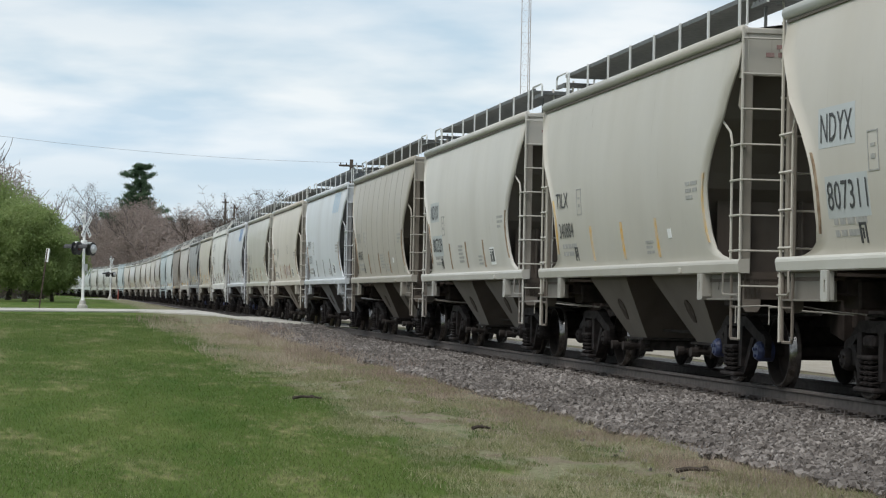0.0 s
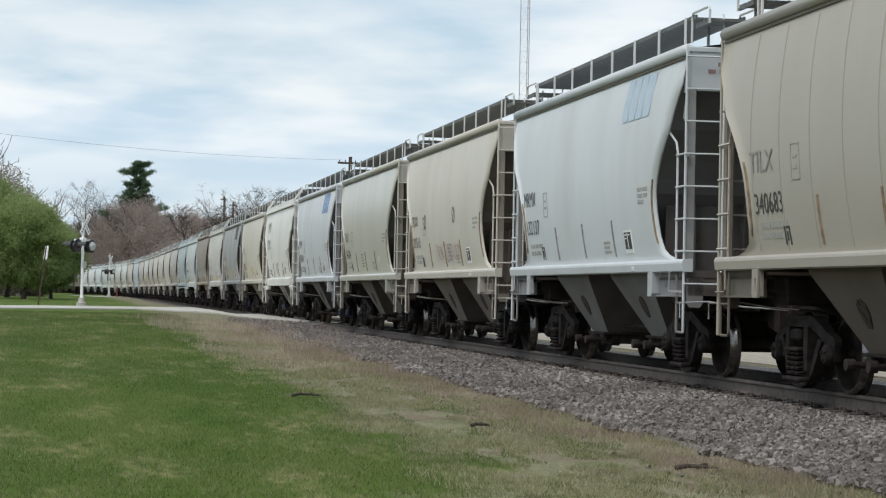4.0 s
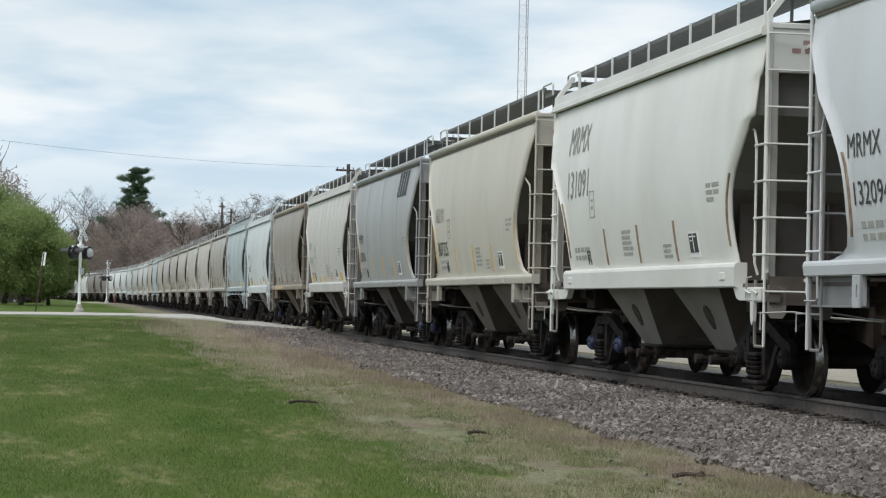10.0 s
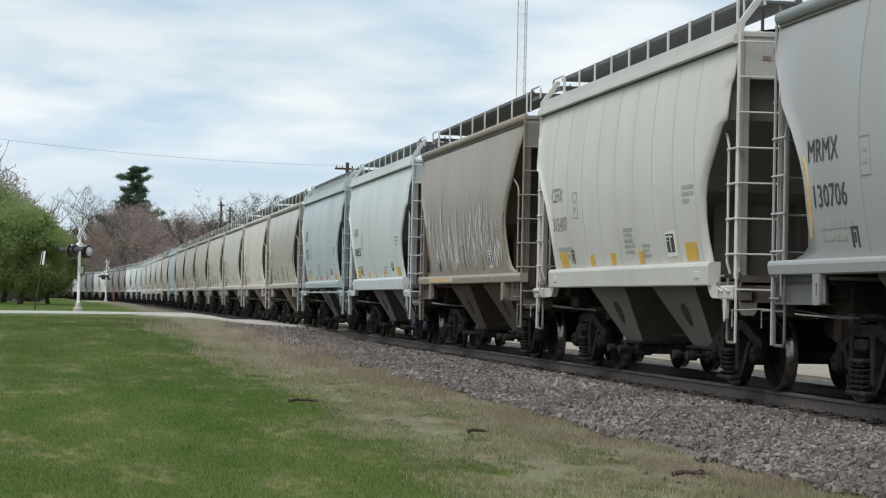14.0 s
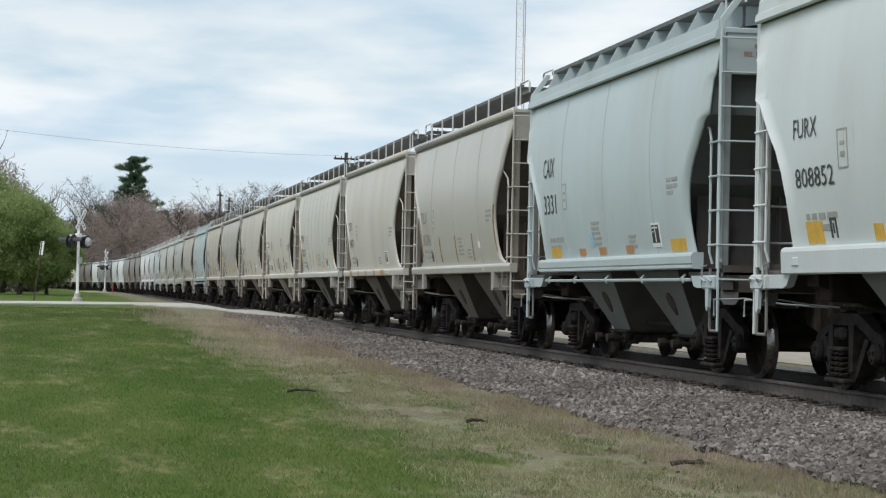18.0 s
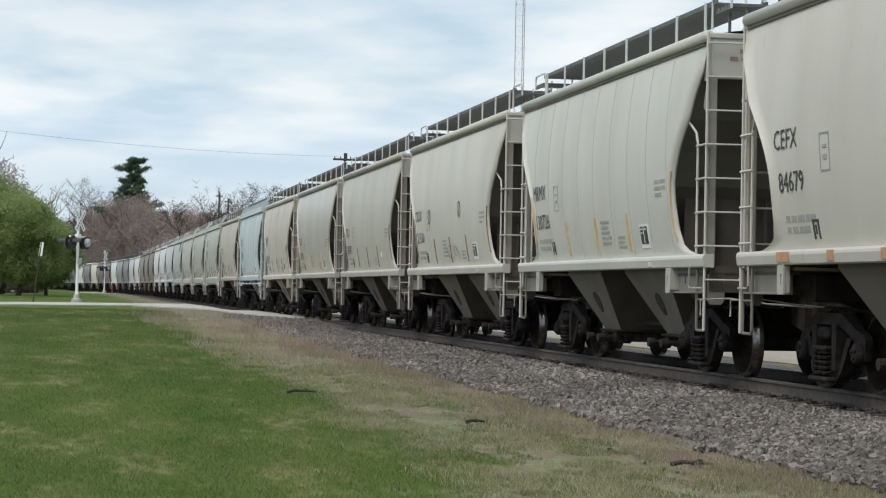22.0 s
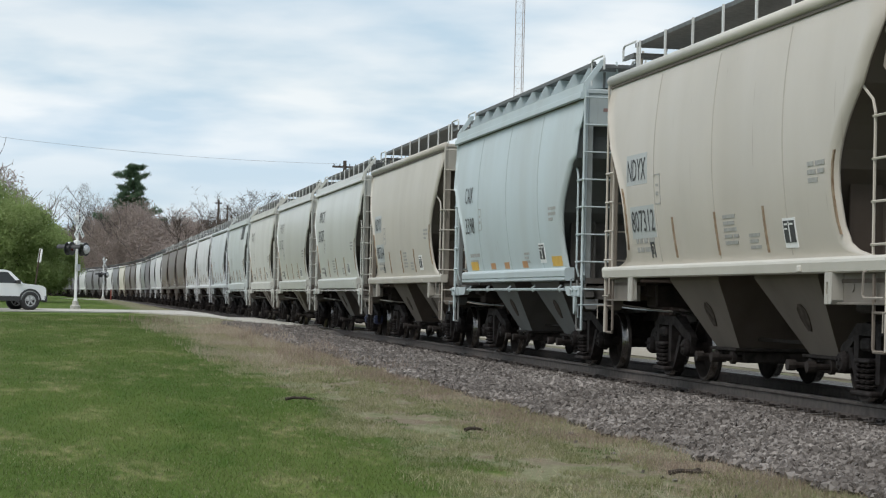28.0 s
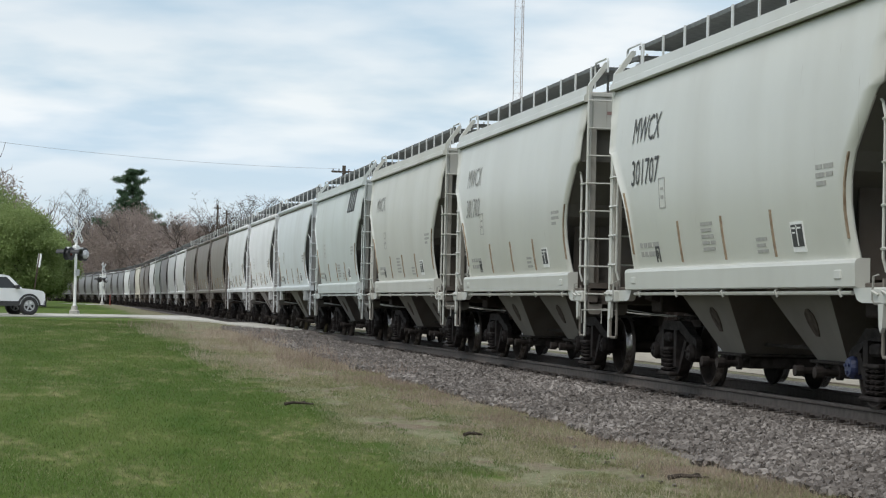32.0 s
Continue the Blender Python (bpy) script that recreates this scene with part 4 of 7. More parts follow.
def build_car(spec, n):
    """One covered hopper car with all its parts, at the origin."""
    style, col = spec["style"], tuple(a * b for a, b in zip(spec["color"], (1.015, 0.992, 1.0)))
    cut = "round" if style == "round" else "angled"
    rich = n < 34
    car = thing("hopper_car", spec["label"], "hopper car", group="cars of the train")
    P = lambda name, key, make, label="", at=None, parent=car, c=col: part(name, cached(key, make), parent, label, at, c, spec.get("gloss", 0.22))
    trim = tuple(min(0.8, v * 0.92) for v in col)
    if spec.get("sill"):
        trim = spec["sill"]
    # underside and end colours: brown dirt, plus shade painted into the body colour
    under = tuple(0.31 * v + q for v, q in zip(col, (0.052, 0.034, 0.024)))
    slope_shade = tuple(0.27 * v + q for v, q in zip(col, (0.008, 0.003, 0.0)))
    dusty_shaded = tuple(0.30 * v + q for v, q in zip(col, (0.06, 0.044, 0.034)))
    for s in (-1, 1):
        P("side_sheet", ("side", cut, s), lambda: side_sheet_mesh(cut, s))
        P("eave", ("eave", cut, s), lambda: eave_mesh(cut, s), c=trim)
        P("side_sill", ("sill", style, s), lambda: sill_mesh(style, s), c=trim)
        P("drip_seam", ("eave_shade", s), lambda: eave_shadow_mesh(s), c=(0.16, 0.145, 0.125))
        P("running_board", ("board", s), lambda: board_mesh(s), "grey steel grating")
        if rich:
            if spec.get("seams"):
                for y in [-4.0 + k for k in range(9)] if spec["seams"] > 1 else (-2.62, 0.0, 2.62):
                    P("weld_seam", ("seam", s, y), lambda: seam_mesh(s, y), c=tuple(0.8 * v for v in col))
            k, step = (8, 1.36) if style == "round" else (10, 1.07)
            for i in range(k):
                y = (i - (k - 1) / 2) * step
                if style == "plated":
                    P("board_bracket", ("gusset", s), lambda: gusset_mesh(s), at=(0, y, 0))
                else:
                    P("board_post", ("post", s), lambda: post_mesh(s), at=(0, y, 0), c=(0.62, 0.63, 0.62))
        if style != "round" and spec.get("rod", True):
            P("opening_rod", ("rod", s), lambda: rod_mesh(s), c=tuple(0.8 * v for v in col))
    P("roof", ("roof",), roof_mesh)
    P("roof_hatch", ("hatch",), hatch_mesh)
    P("centre_sill", ("csill",), centre_sill_mesh)
    P("brake_pipe", ("pipe",), pipe_mesh)
    P("air_reservoir", ("brake",), brake_mesh, c=under)
    for e in (-1, 1):
        # end panels a little darker than the sides, their weaker light painted in
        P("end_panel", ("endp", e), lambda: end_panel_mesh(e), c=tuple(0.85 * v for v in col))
        if rich and e < 0:
            P("end_stencil", ("est",), end_stencil_mesh)
        P("slope_sheet", ("slope", cut, e), lambda: slope_mesh(cut, e), "slope sheet with its shade painted in", c=slope_shade)
        wall = P("bulkhead", ("bulk", e), lambda: bulkhead_mesh(e), c=dusty_shaded)
        if rich:
            for x in (-1.1, -0.37, 0.37, 1.1):
                P("bulkhead_rib", ("rib", e), lambda: rib_mesh(e), at=(x, 0, 0), parent=wall, c=dusty_shaded)
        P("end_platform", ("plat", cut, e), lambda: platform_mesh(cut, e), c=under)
        P("coupler", ("coup", e), lambda: coupler_mesh(e))
        P("crossover_platform", ("cross", e), lambda: crossover_mesh(e), "grey steel grating")
        for x in (-1.3, -0.66, 0.66, 1.3) if rich else ():
            P("roof_grab_rail", ("grab", x, e), lambda: roof_grab_mesh(x, e), c=(0.60, 0.61, 0.60))
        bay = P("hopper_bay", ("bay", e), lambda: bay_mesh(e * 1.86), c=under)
        P("discharge_gate", ("gate", e), lambda: gate_mesh(e * 1.86), parent=bay)
        if rich:
            for s in (-1, 1):
                P("vibrator_bracket", ("vib", e, s), lambda: vibrator_mesh(e * 1.86, s), parent=bay)
        for s in (-1, 1):
            P("side_ladder", ("sl", s, e), lambda: ladder_mesh(s, e, "side"))
            P("end_ladder", ("el", s, e), lambda: ladder_mesh(s, e, "end"))
            P("step", ("st", s, e), lambda: stirrup_mesh(s, e), c=dusty_shaded)
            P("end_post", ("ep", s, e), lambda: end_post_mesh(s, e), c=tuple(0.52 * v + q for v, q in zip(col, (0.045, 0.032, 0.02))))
            if rich:
                P("uncoupling_lever", ("ul", s, e), lambda: uncoupling_mesh(s, e), c=tuple(0.7 * v for v in col))
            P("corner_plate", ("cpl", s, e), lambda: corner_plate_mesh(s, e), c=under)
            if cut == "round":
                P("jacking_pad", ("pad", s, e), lambda: pad_mesh(s, e), c=tuple(0.74 * v for v in trim))
                if rich:
                    # web colour cut to 0.42 of the body's, painting the shade of the recess
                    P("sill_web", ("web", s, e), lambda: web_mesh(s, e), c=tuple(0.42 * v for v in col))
            else:
                P("corner_post", ("cp", s, e), lambda: corner_post_mesh(s, e))
                P("casting", ("cast", s, e), lambda: end_pad_mesh(s, e), c=tuple(0.95 * v for v in trim))
        bogie = P("bogie", ("bolster",), bolster_mesh, at=(0, e * BOGIE_Y, 0))
        for s in (-1, 1):
            P("side_frame", ("sf", s), lambda: side_frame_mesh(s), parent=bogie)
            P("spring_nest", ("sp", s), lambda: springs_mesh(s), parent=bogie)
            for y in (-AXLE, AXLE):
                b = P("bearing_cap", ("be", s, y), lambda: bearing_mesh(s, y), parent=bogie)
                if spec.get("blue") and e == spec.get("blue_end", -1):
                    b.material_slots[0].link = "OBJECT"
                    b.material_slots[0].material = BLUECAP
        for y in (-AXLE, AXLE):
            w = P("wheelset", ("ws",), wheelset_mesh, parent=bogie)
            w.matrix_parent_inverse = Matrix.Translation((0, y, R_WHEEL))
            WHEELSETS.append(w)
    if rich:
        letter_car(car, spec, n, cut)
    return car


WHEELSETS = []


def style_is_plated(spec):
    return spec["style"] == "plated"


def letter_car(car, spec, n, cut):
    """Reporting marks, stencils, strips and decals on the side that is seen."""
    s = -1
    ink = {"black": BLACK_INK, "faded": FADED_INK, "blue": BLUE_INK}[spec.get("ink", "black")]
    # height over the rail, fall to the number, left end, width and height of the mark, width of a digit
    mark_z, drop, y0, wide, hi, digit = {
        "NDYX": (2.83, 0.74, 4.06, 0.95, 0.31, 0.195), "TILX": (2.60, 0.5, 4.16, 0.86, 0.25, 0.165), "CRDX": (2.68, 0.5, 4.25, 0.87, 0.24, 0.188), "MRMX": (2.67, 0.5, 4.22, 0.92, 0.25, 0.165), "CAIX": (3.02, 0.62, 4.04, 0.80, 0.33, 0.225), "MWCX": (3.43, 0.61, 4.1, 1.38, 0.37, 0.23), "FURX": (2.84, 0.55, 4.05, 0.75, 0.22, 0.20), "CEFX": (2.76, 0.49, 4.18, 0.78, 0.23, 0.165),
    }.get(spec.get("mark"), (2.8, 0.6, 4.3, 0.9, 0.3, 0.18))
    mark_z, drop, y0, wide, hi, digit = spec.get("place", (mark_z, drop, y0, wide, hi, digit))
    if spec.get("mark"):
        if spec.get("patch"):
            g = Geo(); patch(g, s, y0 + 0.08, y0 - 1.02, 2.77, 3.21, 0.003)
            part("repaint_patch", g.mesh("repaint_patch", PAINT), car, "grey repainted patch", color=(0.45, 0.475, 0.475))
            g = Geo(); patch(g, s, y0 - 0.05, y0 - 1.3, 2.0, 2.46, 0.003)
            part("repaint_patch", g.mesh("repaint_patch", PAINT), car, "grey repainted patch", color=(0.45, 0.475, 0.475))
        lean = 0.14 if spec.get("slant") else 0.0
        part("lettering", lettering(spec["mark"], s, y0, mark_z, hi, wide, FADED_INK if spec.get("faint") else ink, lean), car, "painted reporting mark")
        if spec.get("number"):
            w = digit * len(spec["number"])
            part("lettering", lettering(spec["number"], s, y0 - (0.0 if cut == "angled" else 0.1), mark_z - drop, hi, w, ink, lean), car, "painted car number")
    part("stencil", cached(("st1", y0), lambda: stencil_rows(s, y0 - 0.2, 1.93, [[0.12, 0.16, 0.2, 0.3], [0.12, 0.16, 0.34]], FAINT_INK, 0.07)), car)
    part("stencil", cached(("st2",), lambda: stencil_rows(s, -3.5, 2.62, [[0.2, 0.28], [0.26, 0.2], [0.3]], FAINT_INK, 0.05)), car)
    if n % 3 != 1:
        part("stencil", cached(("st3", n % 2), lambda: stencil_rows(s, 0.9 - 1.2 * (n % 2), 2.15, [[0.5], [0.44], [0.5], [0.3, 0.2], [0.5]], FAINT_INK, 0.045)), car)
    part("stencil", cached(("st4",), lambda: stencil_rows(s, -1.25, 1.9, [[0.4], [0.32], [0.4]], FAINT_INK, 0.04)), car)
    part("stencil_box", cached(("sbx",), lambda: frame_box_mesh(s, 2.7, 2.45, 0.3, 0.42)), car)
    if not style_is_plated(spec):
        part("door_mark", cached(("hook",), lambda: hook_mark_mesh(s)), car)
    if spec.get("placard", True):
        pl = part("placard", cached(("pl", s, 0), lambda: placard_mesh(s, False)), car, "white-edged black inspection placard")
        part("placard_face", cached(("pl", s, 1), lambda: placard_mesh(s, True)), pl)
        part("placard_mark", cached(("pl", s, 2), lambda: placard_ticks_mesh(s)), pl)
    else:
        g = cached(("tag",), lambda: (lambda q: (patch(q, s, -2.45, -2.62, 1.95, 2.08, 0.007), q.mesh("white_tag", WHITE_INK))[1])(Geo()))
        part("white_tag", g, car)
    kind = spec.get("strips", "rusty")
    if kind == "none":
        kind = ""
    mat = {"": RUSTY, "rusty": RUSTY, "dark": FADED_INK, "yellow": WORN_YELLOW}[kind]
    for y in (1.9, 0.0, -1.9) if kind and spec["style"] != "plated" else ():
        part("strip", cached(("strip", y, kind), lambda: strip_mesh(s, y, 1.7, 2.25, mat, 0.07 if kind == "yellow" else 0.035)), car)
    for e in (-1, 1) if kind else ():
        part("strip", cached(("strip_end", e, kind, cut), lambda: strip_mesh(s, 0, 1.85, 2.75, mat if kind == "yellow" else RUSTY, 0.06 if kind == "yellow" else 0.04, lambda z: e * (cut_at(cut, z) * BODY_Y - 0.16))), car)
    if spec.get("logo"):
        part("logo", logo_mesh(s, -2.5, 3.68, 0.62, 1.56, {"blue": BLUE_INK, "pale blue": PALE_INK, "black": BLACK_INK}[spec["logo"]]), car, spec["logo"] + " slanted mark")
    if spec.get("reflect"):
        for i, y in enumerate((3.9, 1.9, 0.6, -1.0, -3.4)):
            big = 1.0 if style_is_plated(spec) else 1.45
            w = (0.72 if i in (0, 4) else 0.42) if style_is_plated(spec) else big * (0.36 if i in (0, 4) else 0.18)
            g = Geo(); patch(g, s, y, y - w, 1.67, 1.67 + 0.12 * big * (1.4 if i in (0, 4) else 1), 0.007)
            part("reflector", g.mesh("reflector", YELLOW if i in (0, 4) or not style_is_plated(spec) else ORANGE), car, "orange reflector")
    if spec.get("sill_tape"):
        for i, y in enumerate((4.2, 2.55, 1.0, -0.6, -1.9)):
            w = (0.42, 0.2, 0.22, 0.24, 0.55)[i]
            g = Geo(); g.prism([(-1.68, 1.475), (-1.684, 1.59), (-1.660, 1.59), (-1.660, 1.475)], 1, y - w, y)
            part("reflector", g.mesh("reflector", ORANGE), car, "orange reflector tape")
    if spec.get("graffiti") == "red":
        part("scribble", squiggle_mesh(s, 5, 1.2, 1.75, 3.0, 0.5, RED_INK), car, "faded red scribble")
    if spec.get("graffiti") == "black":
        part("scribble", squiggle_mesh(s, 8, 0.6, 1.72, 1.5, 0.4, FADED_INK), car, "thin grey scribble")
    if spec.get("graffiti") == "white":
        part("chalk_stain", drips_mesh(s, 11), car, "pale chalky run-down streaks")
        g = Geo(); g.prism([(-1.68, 1.475), (-1.684, 1.57), (-1.660, 1.57), (-1.660, 1.475)], 1, 1.2, 4.1)
        part("rusty_band", g.mesh("rusty_band", WORN_YELLOW), car, "rust-stained yellow band on the sill")
    if spec.get("circles"):
        for y, z in ((2.35, 2.75), (-1.35, 2.8)):
            part("circle_mark", circle_mark_mesh(s, y, z), car, "black ring mark")
    if spec.get("blue_tag"):
        g = Geo(); patch(g, s, 1.1, 0.85, 1.8, 2.0, 0.007)
        part("decal", g.mesh("decal", plain("pale_blue_decal", (0.3, 0.5, 0.66), (0.36, 0.56, 0.7), 8, 0.5, 0, 0)), car, "pale blue decal")


def car_spec(n):
    beige, cream, grey, white = (0.50, 0.475, 0.41), (0.57, 0.545, 0.475), (0.36, 0.34, 0.305), (0.70, 0.72, 0.72)
    S = {
        0: dict(color=beige, mark="NDYX", number="807311", patch=1, sill=(0.56, 0.545, 0.49), l="beige covered hopper car with grey repainted number patches", placard=False),
        1: dict(color=(0.49, 0.475, 0.415), mark="TILX", number="340884", strips="yellow", l="grey-beige covered hopper car with worn yellow strips", placard=False, blue=1),
        2: dict(color=(0.55, 0.54, 0.49), mark="NDYX", number="807329", patch=1, l="light beige covered hopper car with repainted patches"),
        3: dict(color=(0.40, 0.375, 0.32), mark="TILX", number="340683", faint=1, seams=2, l="olive-grey covered hopper car with ribbed weld seams", placard=False),
        4: dict(color=(0.60, 0.64, 0.66), mark="MRMX", number="132137", logo="pale blue", strips="dark", l="pale blue-white covered hopper car with a blue slanted mark"),
        5: dict(color=(0.58, 0.55, 0.48), mark="CRDX", number="21513", graffiti="red", circles=1, l="cream covered hopper car with faded red scribbles"),
        6: dict(gloss=0.8, color=(0.52, 0.515, 0.45), mark="TILX", number="341284", l="glossy olive-grey covered hopper car", placard=False),
        7: dict(color=(0.58, 0.61, 0.63), mark="MRMX", number="132094", logo="blue", strips="dark", blue=1, l="pale grey covered hopper car with a blue slanted mark"),
        8: dict(style="plain", rod=False, color=(0.72, 0.73, 0.69), mark="MRMX", number="131091", place=(3.52, 0.72, 4.13, 1.33, 0.44, 0.225), faint=1, slant=1, l="bright white covered hopper car with angled side ends", ink="faded", blue=1, blue_end=1),
        9: dict(color=(0.55, 0.53, 0.455), mark="NDYX", number="807325", faint=1, strips="yellow", l="beige covered hopper car with yellow reflector strips"),
        10: dict(blue=1, color=(0.35, 0.365, 0.365), mark="MRMX", number="130706", logo="black", seams=1, strips="yellow", l="grey covered hopper car with a black slanted mark"),
        11: dict(style="plain", rod=False, color=(0.59, 0.585, 0.545), mark="CEFX", number="315407", seams=2, strips="none", reflect=1, ink="faded", l="pale ribbed covered hopper car with orange reflectors"),
        12: dict(color=(0.29, 0.26, 0.22), graffiti="white", l="dirty brown covered hopper car with pale chalky scribbles", sill=(0.30, 0.25, 0.20)),
        13: dict(style="plain", rod=False, blue=1, color=(0.60, 0.66, 0.66), mark="FURX", number="808852", reflect=1, strips="none", l="pale blue covered hopper car with orange reflectors"),
        14: dict(style="plated", strips="none", color=(0.47, 0.555, 0.57), mark="CAIX", number="3331", faint=0, reflect=1, seams=1, blue_tag=1, l="pale green covered hopper car with plated roof brackets"),
        15: dict(gloss=0.8, color=(0.48, 0.46, 0.41), mark="TILX", number="341396", seams=1, ink="faded", l="glossy grey-beige covered hopper car", placard=False),
        16: dict(color=(0.58, 0.56, 0.50), mark="CEFX", number="84679", sill_tape=1, strips="none", l="cream covered hopper car with orange tape on its sill"),
        17: dict(color=(0.58, 0.58, 0.525), mark="MRMX", number="130726", seams=2, strips="yellow", l="off-white ribbed covered hopper car with yellow strips"),
        18: dict(color=(0.58, 0.56, 0.495), mark="CRDX", number="21510", graffiti="black", circles=1, l="cream covered hopper car with thin grey scribbles"),
        19: dict(color=(0.50, 0.48, 0.42), mark="TILX", number="341371", l="beige covered hopper car with rusty strips", placard=False),
        20: dict(gloss=0.8, color=(0.50, 0.48, 0.43), mark="TILX", number="342918", strips="yellow", l="grey-beige covered hopper car with yellow strips"),
        21: dict(color=(0.53, 0.495, 0.43), mark="NDYX", number="807312", patch=1, seams=1, sill=(0.58, 0.55, 0.49), l="warm beige covered hopper car with repainted patches"),
        22: dict(style="plated", strips="none", color=(0.48, 0.565, 0.58), mark="CAIX", number="3398", reflect=1, seams=1, l="pale green covered hopper car with orange reflectors"),
        23: dict(color=(0.51, 0.485, 0.42), mark="NDYX", number="807364", patch=1, l="beige covered hopper car with repainted number patches"),
        24: dict(gloss=0.8, style="plain", color=(0.56, 0.575, 0.525), mark="MWCX", number="301707", slant=1, l="pale grey-green covered hopper car with angled side ends", blue=1),
        25: dict(gloss=0.8, style="plain", color=(0.56, 0.57, 0.52), mark="MWCX", number="301702", slant=1, ink="faded", l="pale grey-green covered hopper car with faded marks"),
        26: dict(style="plain", color=(0.55, 0.56, 0.51), mark="MWCX", slant=1, ink="faded", l="pale grey-green covered hopper car, stained"),
        27: dict(style="plain", color=(0.55, 0.60, 0.58), logo="black", l="pale sea-green covered hopper car with a dark mark"),
        28: dict(color=(0.62, 0.67, 0.68), l="blue-white covered hopper car"),
        29: dict(color=(0.73, 0.755, 0.755), l="bright white covered hopper car"),
        30: dict(color=(0.73, 0.755, 0.755), l="bright white covered hopper car"),
        31: dict(color=(0.22, 0.20, 0.18), l="dull grey-brown covered hopper car"),
        32: dict(color=(0.20, 0.18, 0.165), l="dull grey-brown covered hopper car"),
        33: dict(color=(0.215, 0.195, 0.175), l="dull grey-brown covered hopper car"),
    }
    if n in S:
        sp = S[n]
    else:
        order = "Wpsgwbbyswssswsssbsspssbswbs"
        c = order[(n - 34) % len(order)]
        sp = dict(color={"w": (0.70, 0.715, 0.70), "W": (0.73, 0.75, 0.74), "p": (0.56, 0.58, 0.58), "g": (0.23, 0.25, 0.235), "s": (0.19, 0.185, 0.19), "b": (0.155, 0.132, 0.118), "y": (0.66, 0.63, 0.52)}[c],
                  l={"w": "white", "W": "bright white", "p": "pale grey", "g": "grey-green", "s": "slate-grey", "b": "brownish grey", "y": "yellowed white"}[c] + " covered hopper car far down the train")
    sp.setdefault("style", "round")
    sp["label"] = sp.pop("l")
    return sp


N_CARS = 60
CARS = [build_car(car_spec(n), n) for n in range(N_CARS)]

# ---- the line, the ground and the roads ----
XC, RAIL_Z = 9.75, 0.60
CURVE_S, CURVE_R = 225.0, 1600.0


def track_at(s):
    """The track's centre and heading, s metres up the line: straight, then a long bend to the left."""
    if s <= CURVE_S:
        return XC, s, 0.0
    a = (s - CURVE_S) / CURVE_R
    return XC - CURVE_R * (1 - math.cos(a)), CURVE_S + CURVE_R * math.sin(a), a


def track_x(y):
    if y <= CURVE_S:
        return XC
    return XC - CURVE_R * (1 - math.sqrt(max(0.0, 1 - ((min(y, 1400) - CURVE_S) / CURVE_R) ** 2)))


def ballast_edge(y):
    """Where the crushed stone gives way to weeds, on the lawn side."""
    return max(5.3, 6.15 - 0.02 * (y - 16)) + 0.22 * noise.noise((0.0, y * 0.45, 8.0)) + 0.13 * noise.noise((3.0, y * 1.6, 8.0))


def smooth(a, b, v):
    v = max(0.0, min(1.0, (v - a) / (b - a)))
    return v * v * (3 - 2 * v)


def ground_z(x, y):
    lawn = 0.10 + 0.0095 * (max(5.0, min(y, 95.0)) - 17)
    lawn += 0.05 * noise.noise((x * 0.12, y * 0.08, 0.0)) * (1 - smooth(66, 78, y))
    d = x - track_x(y)
    if d < 0:
        k = smooth(-4.3, -1.9, d)
        base = lawn
    else:
        k = 1 - smooth(1.9, 4.2, d)
        base = 0.32 + 0.04 * noise.noise((x * 0.1, y * 0.1, 3.0))
    bed = 0.36
    cross = smooth(66, 74, y) * (1 - smooth(96, 104, y))
    bed = bed + (0.55 - bed) * cross
    return base + (bed - base) * k


def spread(a, b, step, far):
    """Grid lines from a to b at a step, then wider and wider out to far."""
    v = list(np.arange(a, b, step)) + [b]
    g = step
    while v[-1] < far:
        g *= 1.35
        v.append(v[-1] + g)
    g = step
    while v[0] > -far:
        g *= 1.35
        v.insert(0, v[0] - g)
    return v


def ground_material():
    m = Mat("ground", 0.95)
    m.b.inputs["Specular IOR Level"].default_value = 0.1
    sep = m.t.nodes.new("ShaderNodeSeparateXYZ")
    m.t.links.new(m.co.outputs["Object"], sep.inputs[0])
    wob = m.noise(0.35, 4)
    edge = m.math("ADD", sep.outputs[0], m.math("MULTIPLY", m.math("SUBTRACT", wob, 0.5), 3.0))
    edge = m.math("ADD", edge, m.math("MULTIPLY", m.math("SUBTRACT", m.noise(2.2, 5, (1, 0.4, 1)), 0.5), 2.2))
    dry = m.ramp(m.math("DIVIDE", edge, 10.0), (0.30, 0.0), (0.38, 1.0))
    fine = m.noise(14, 4)
    green = m.ramp(fine, (0.3, (0.045, 0.085, 0.011)), (0.7, (0.066, 0.106, 0.017)))
    lawn = lawn_tint(m, green)
    tan = m.ramp(fine, (0.25, (0.125, 0.10, 0.072)), (0.75, (0.235, 0.195, 0.145)))
    straw = m.ramp(fine, (0.3, (0.12, 0.125, 0.066)), (0.7, (0.26, 0.255, 0.16)))
    mixd = m.mix(m.ramp(m.noise(1.3, 5, (1, 0.6, 1)), (0.40, 0.05), (0.56, 0.95)), tan, straw)
    clump = m.noise(3.4, 6, (1, 0.45, 1), rough=0.7)
    mixd = m.mix(m.ramp(clump, (0.52, 0.0), (0.62, 0.75)), mixd, m.ramp(fine, (0.3, (0.055, 0.085, 0.028)), (0.7, (0.13, 0.155, 0.065))))
    mixd = m.mix(m.ramp(m.noise(2.6, 6, (1, 0.4, 1.7), rough=0.7), (0.54, 0.0), (0.66, 0.8)), mixd, m.ramp(fine, (0.3, (0.075, 0.05, 0.036)), (0.7, (0.21, 0.15, 0.115))))
    col = m.mix(dry, lawn, mixd)
    m.color(col)
    m.bump(fine, 0.5, 0.04)
    return m.m


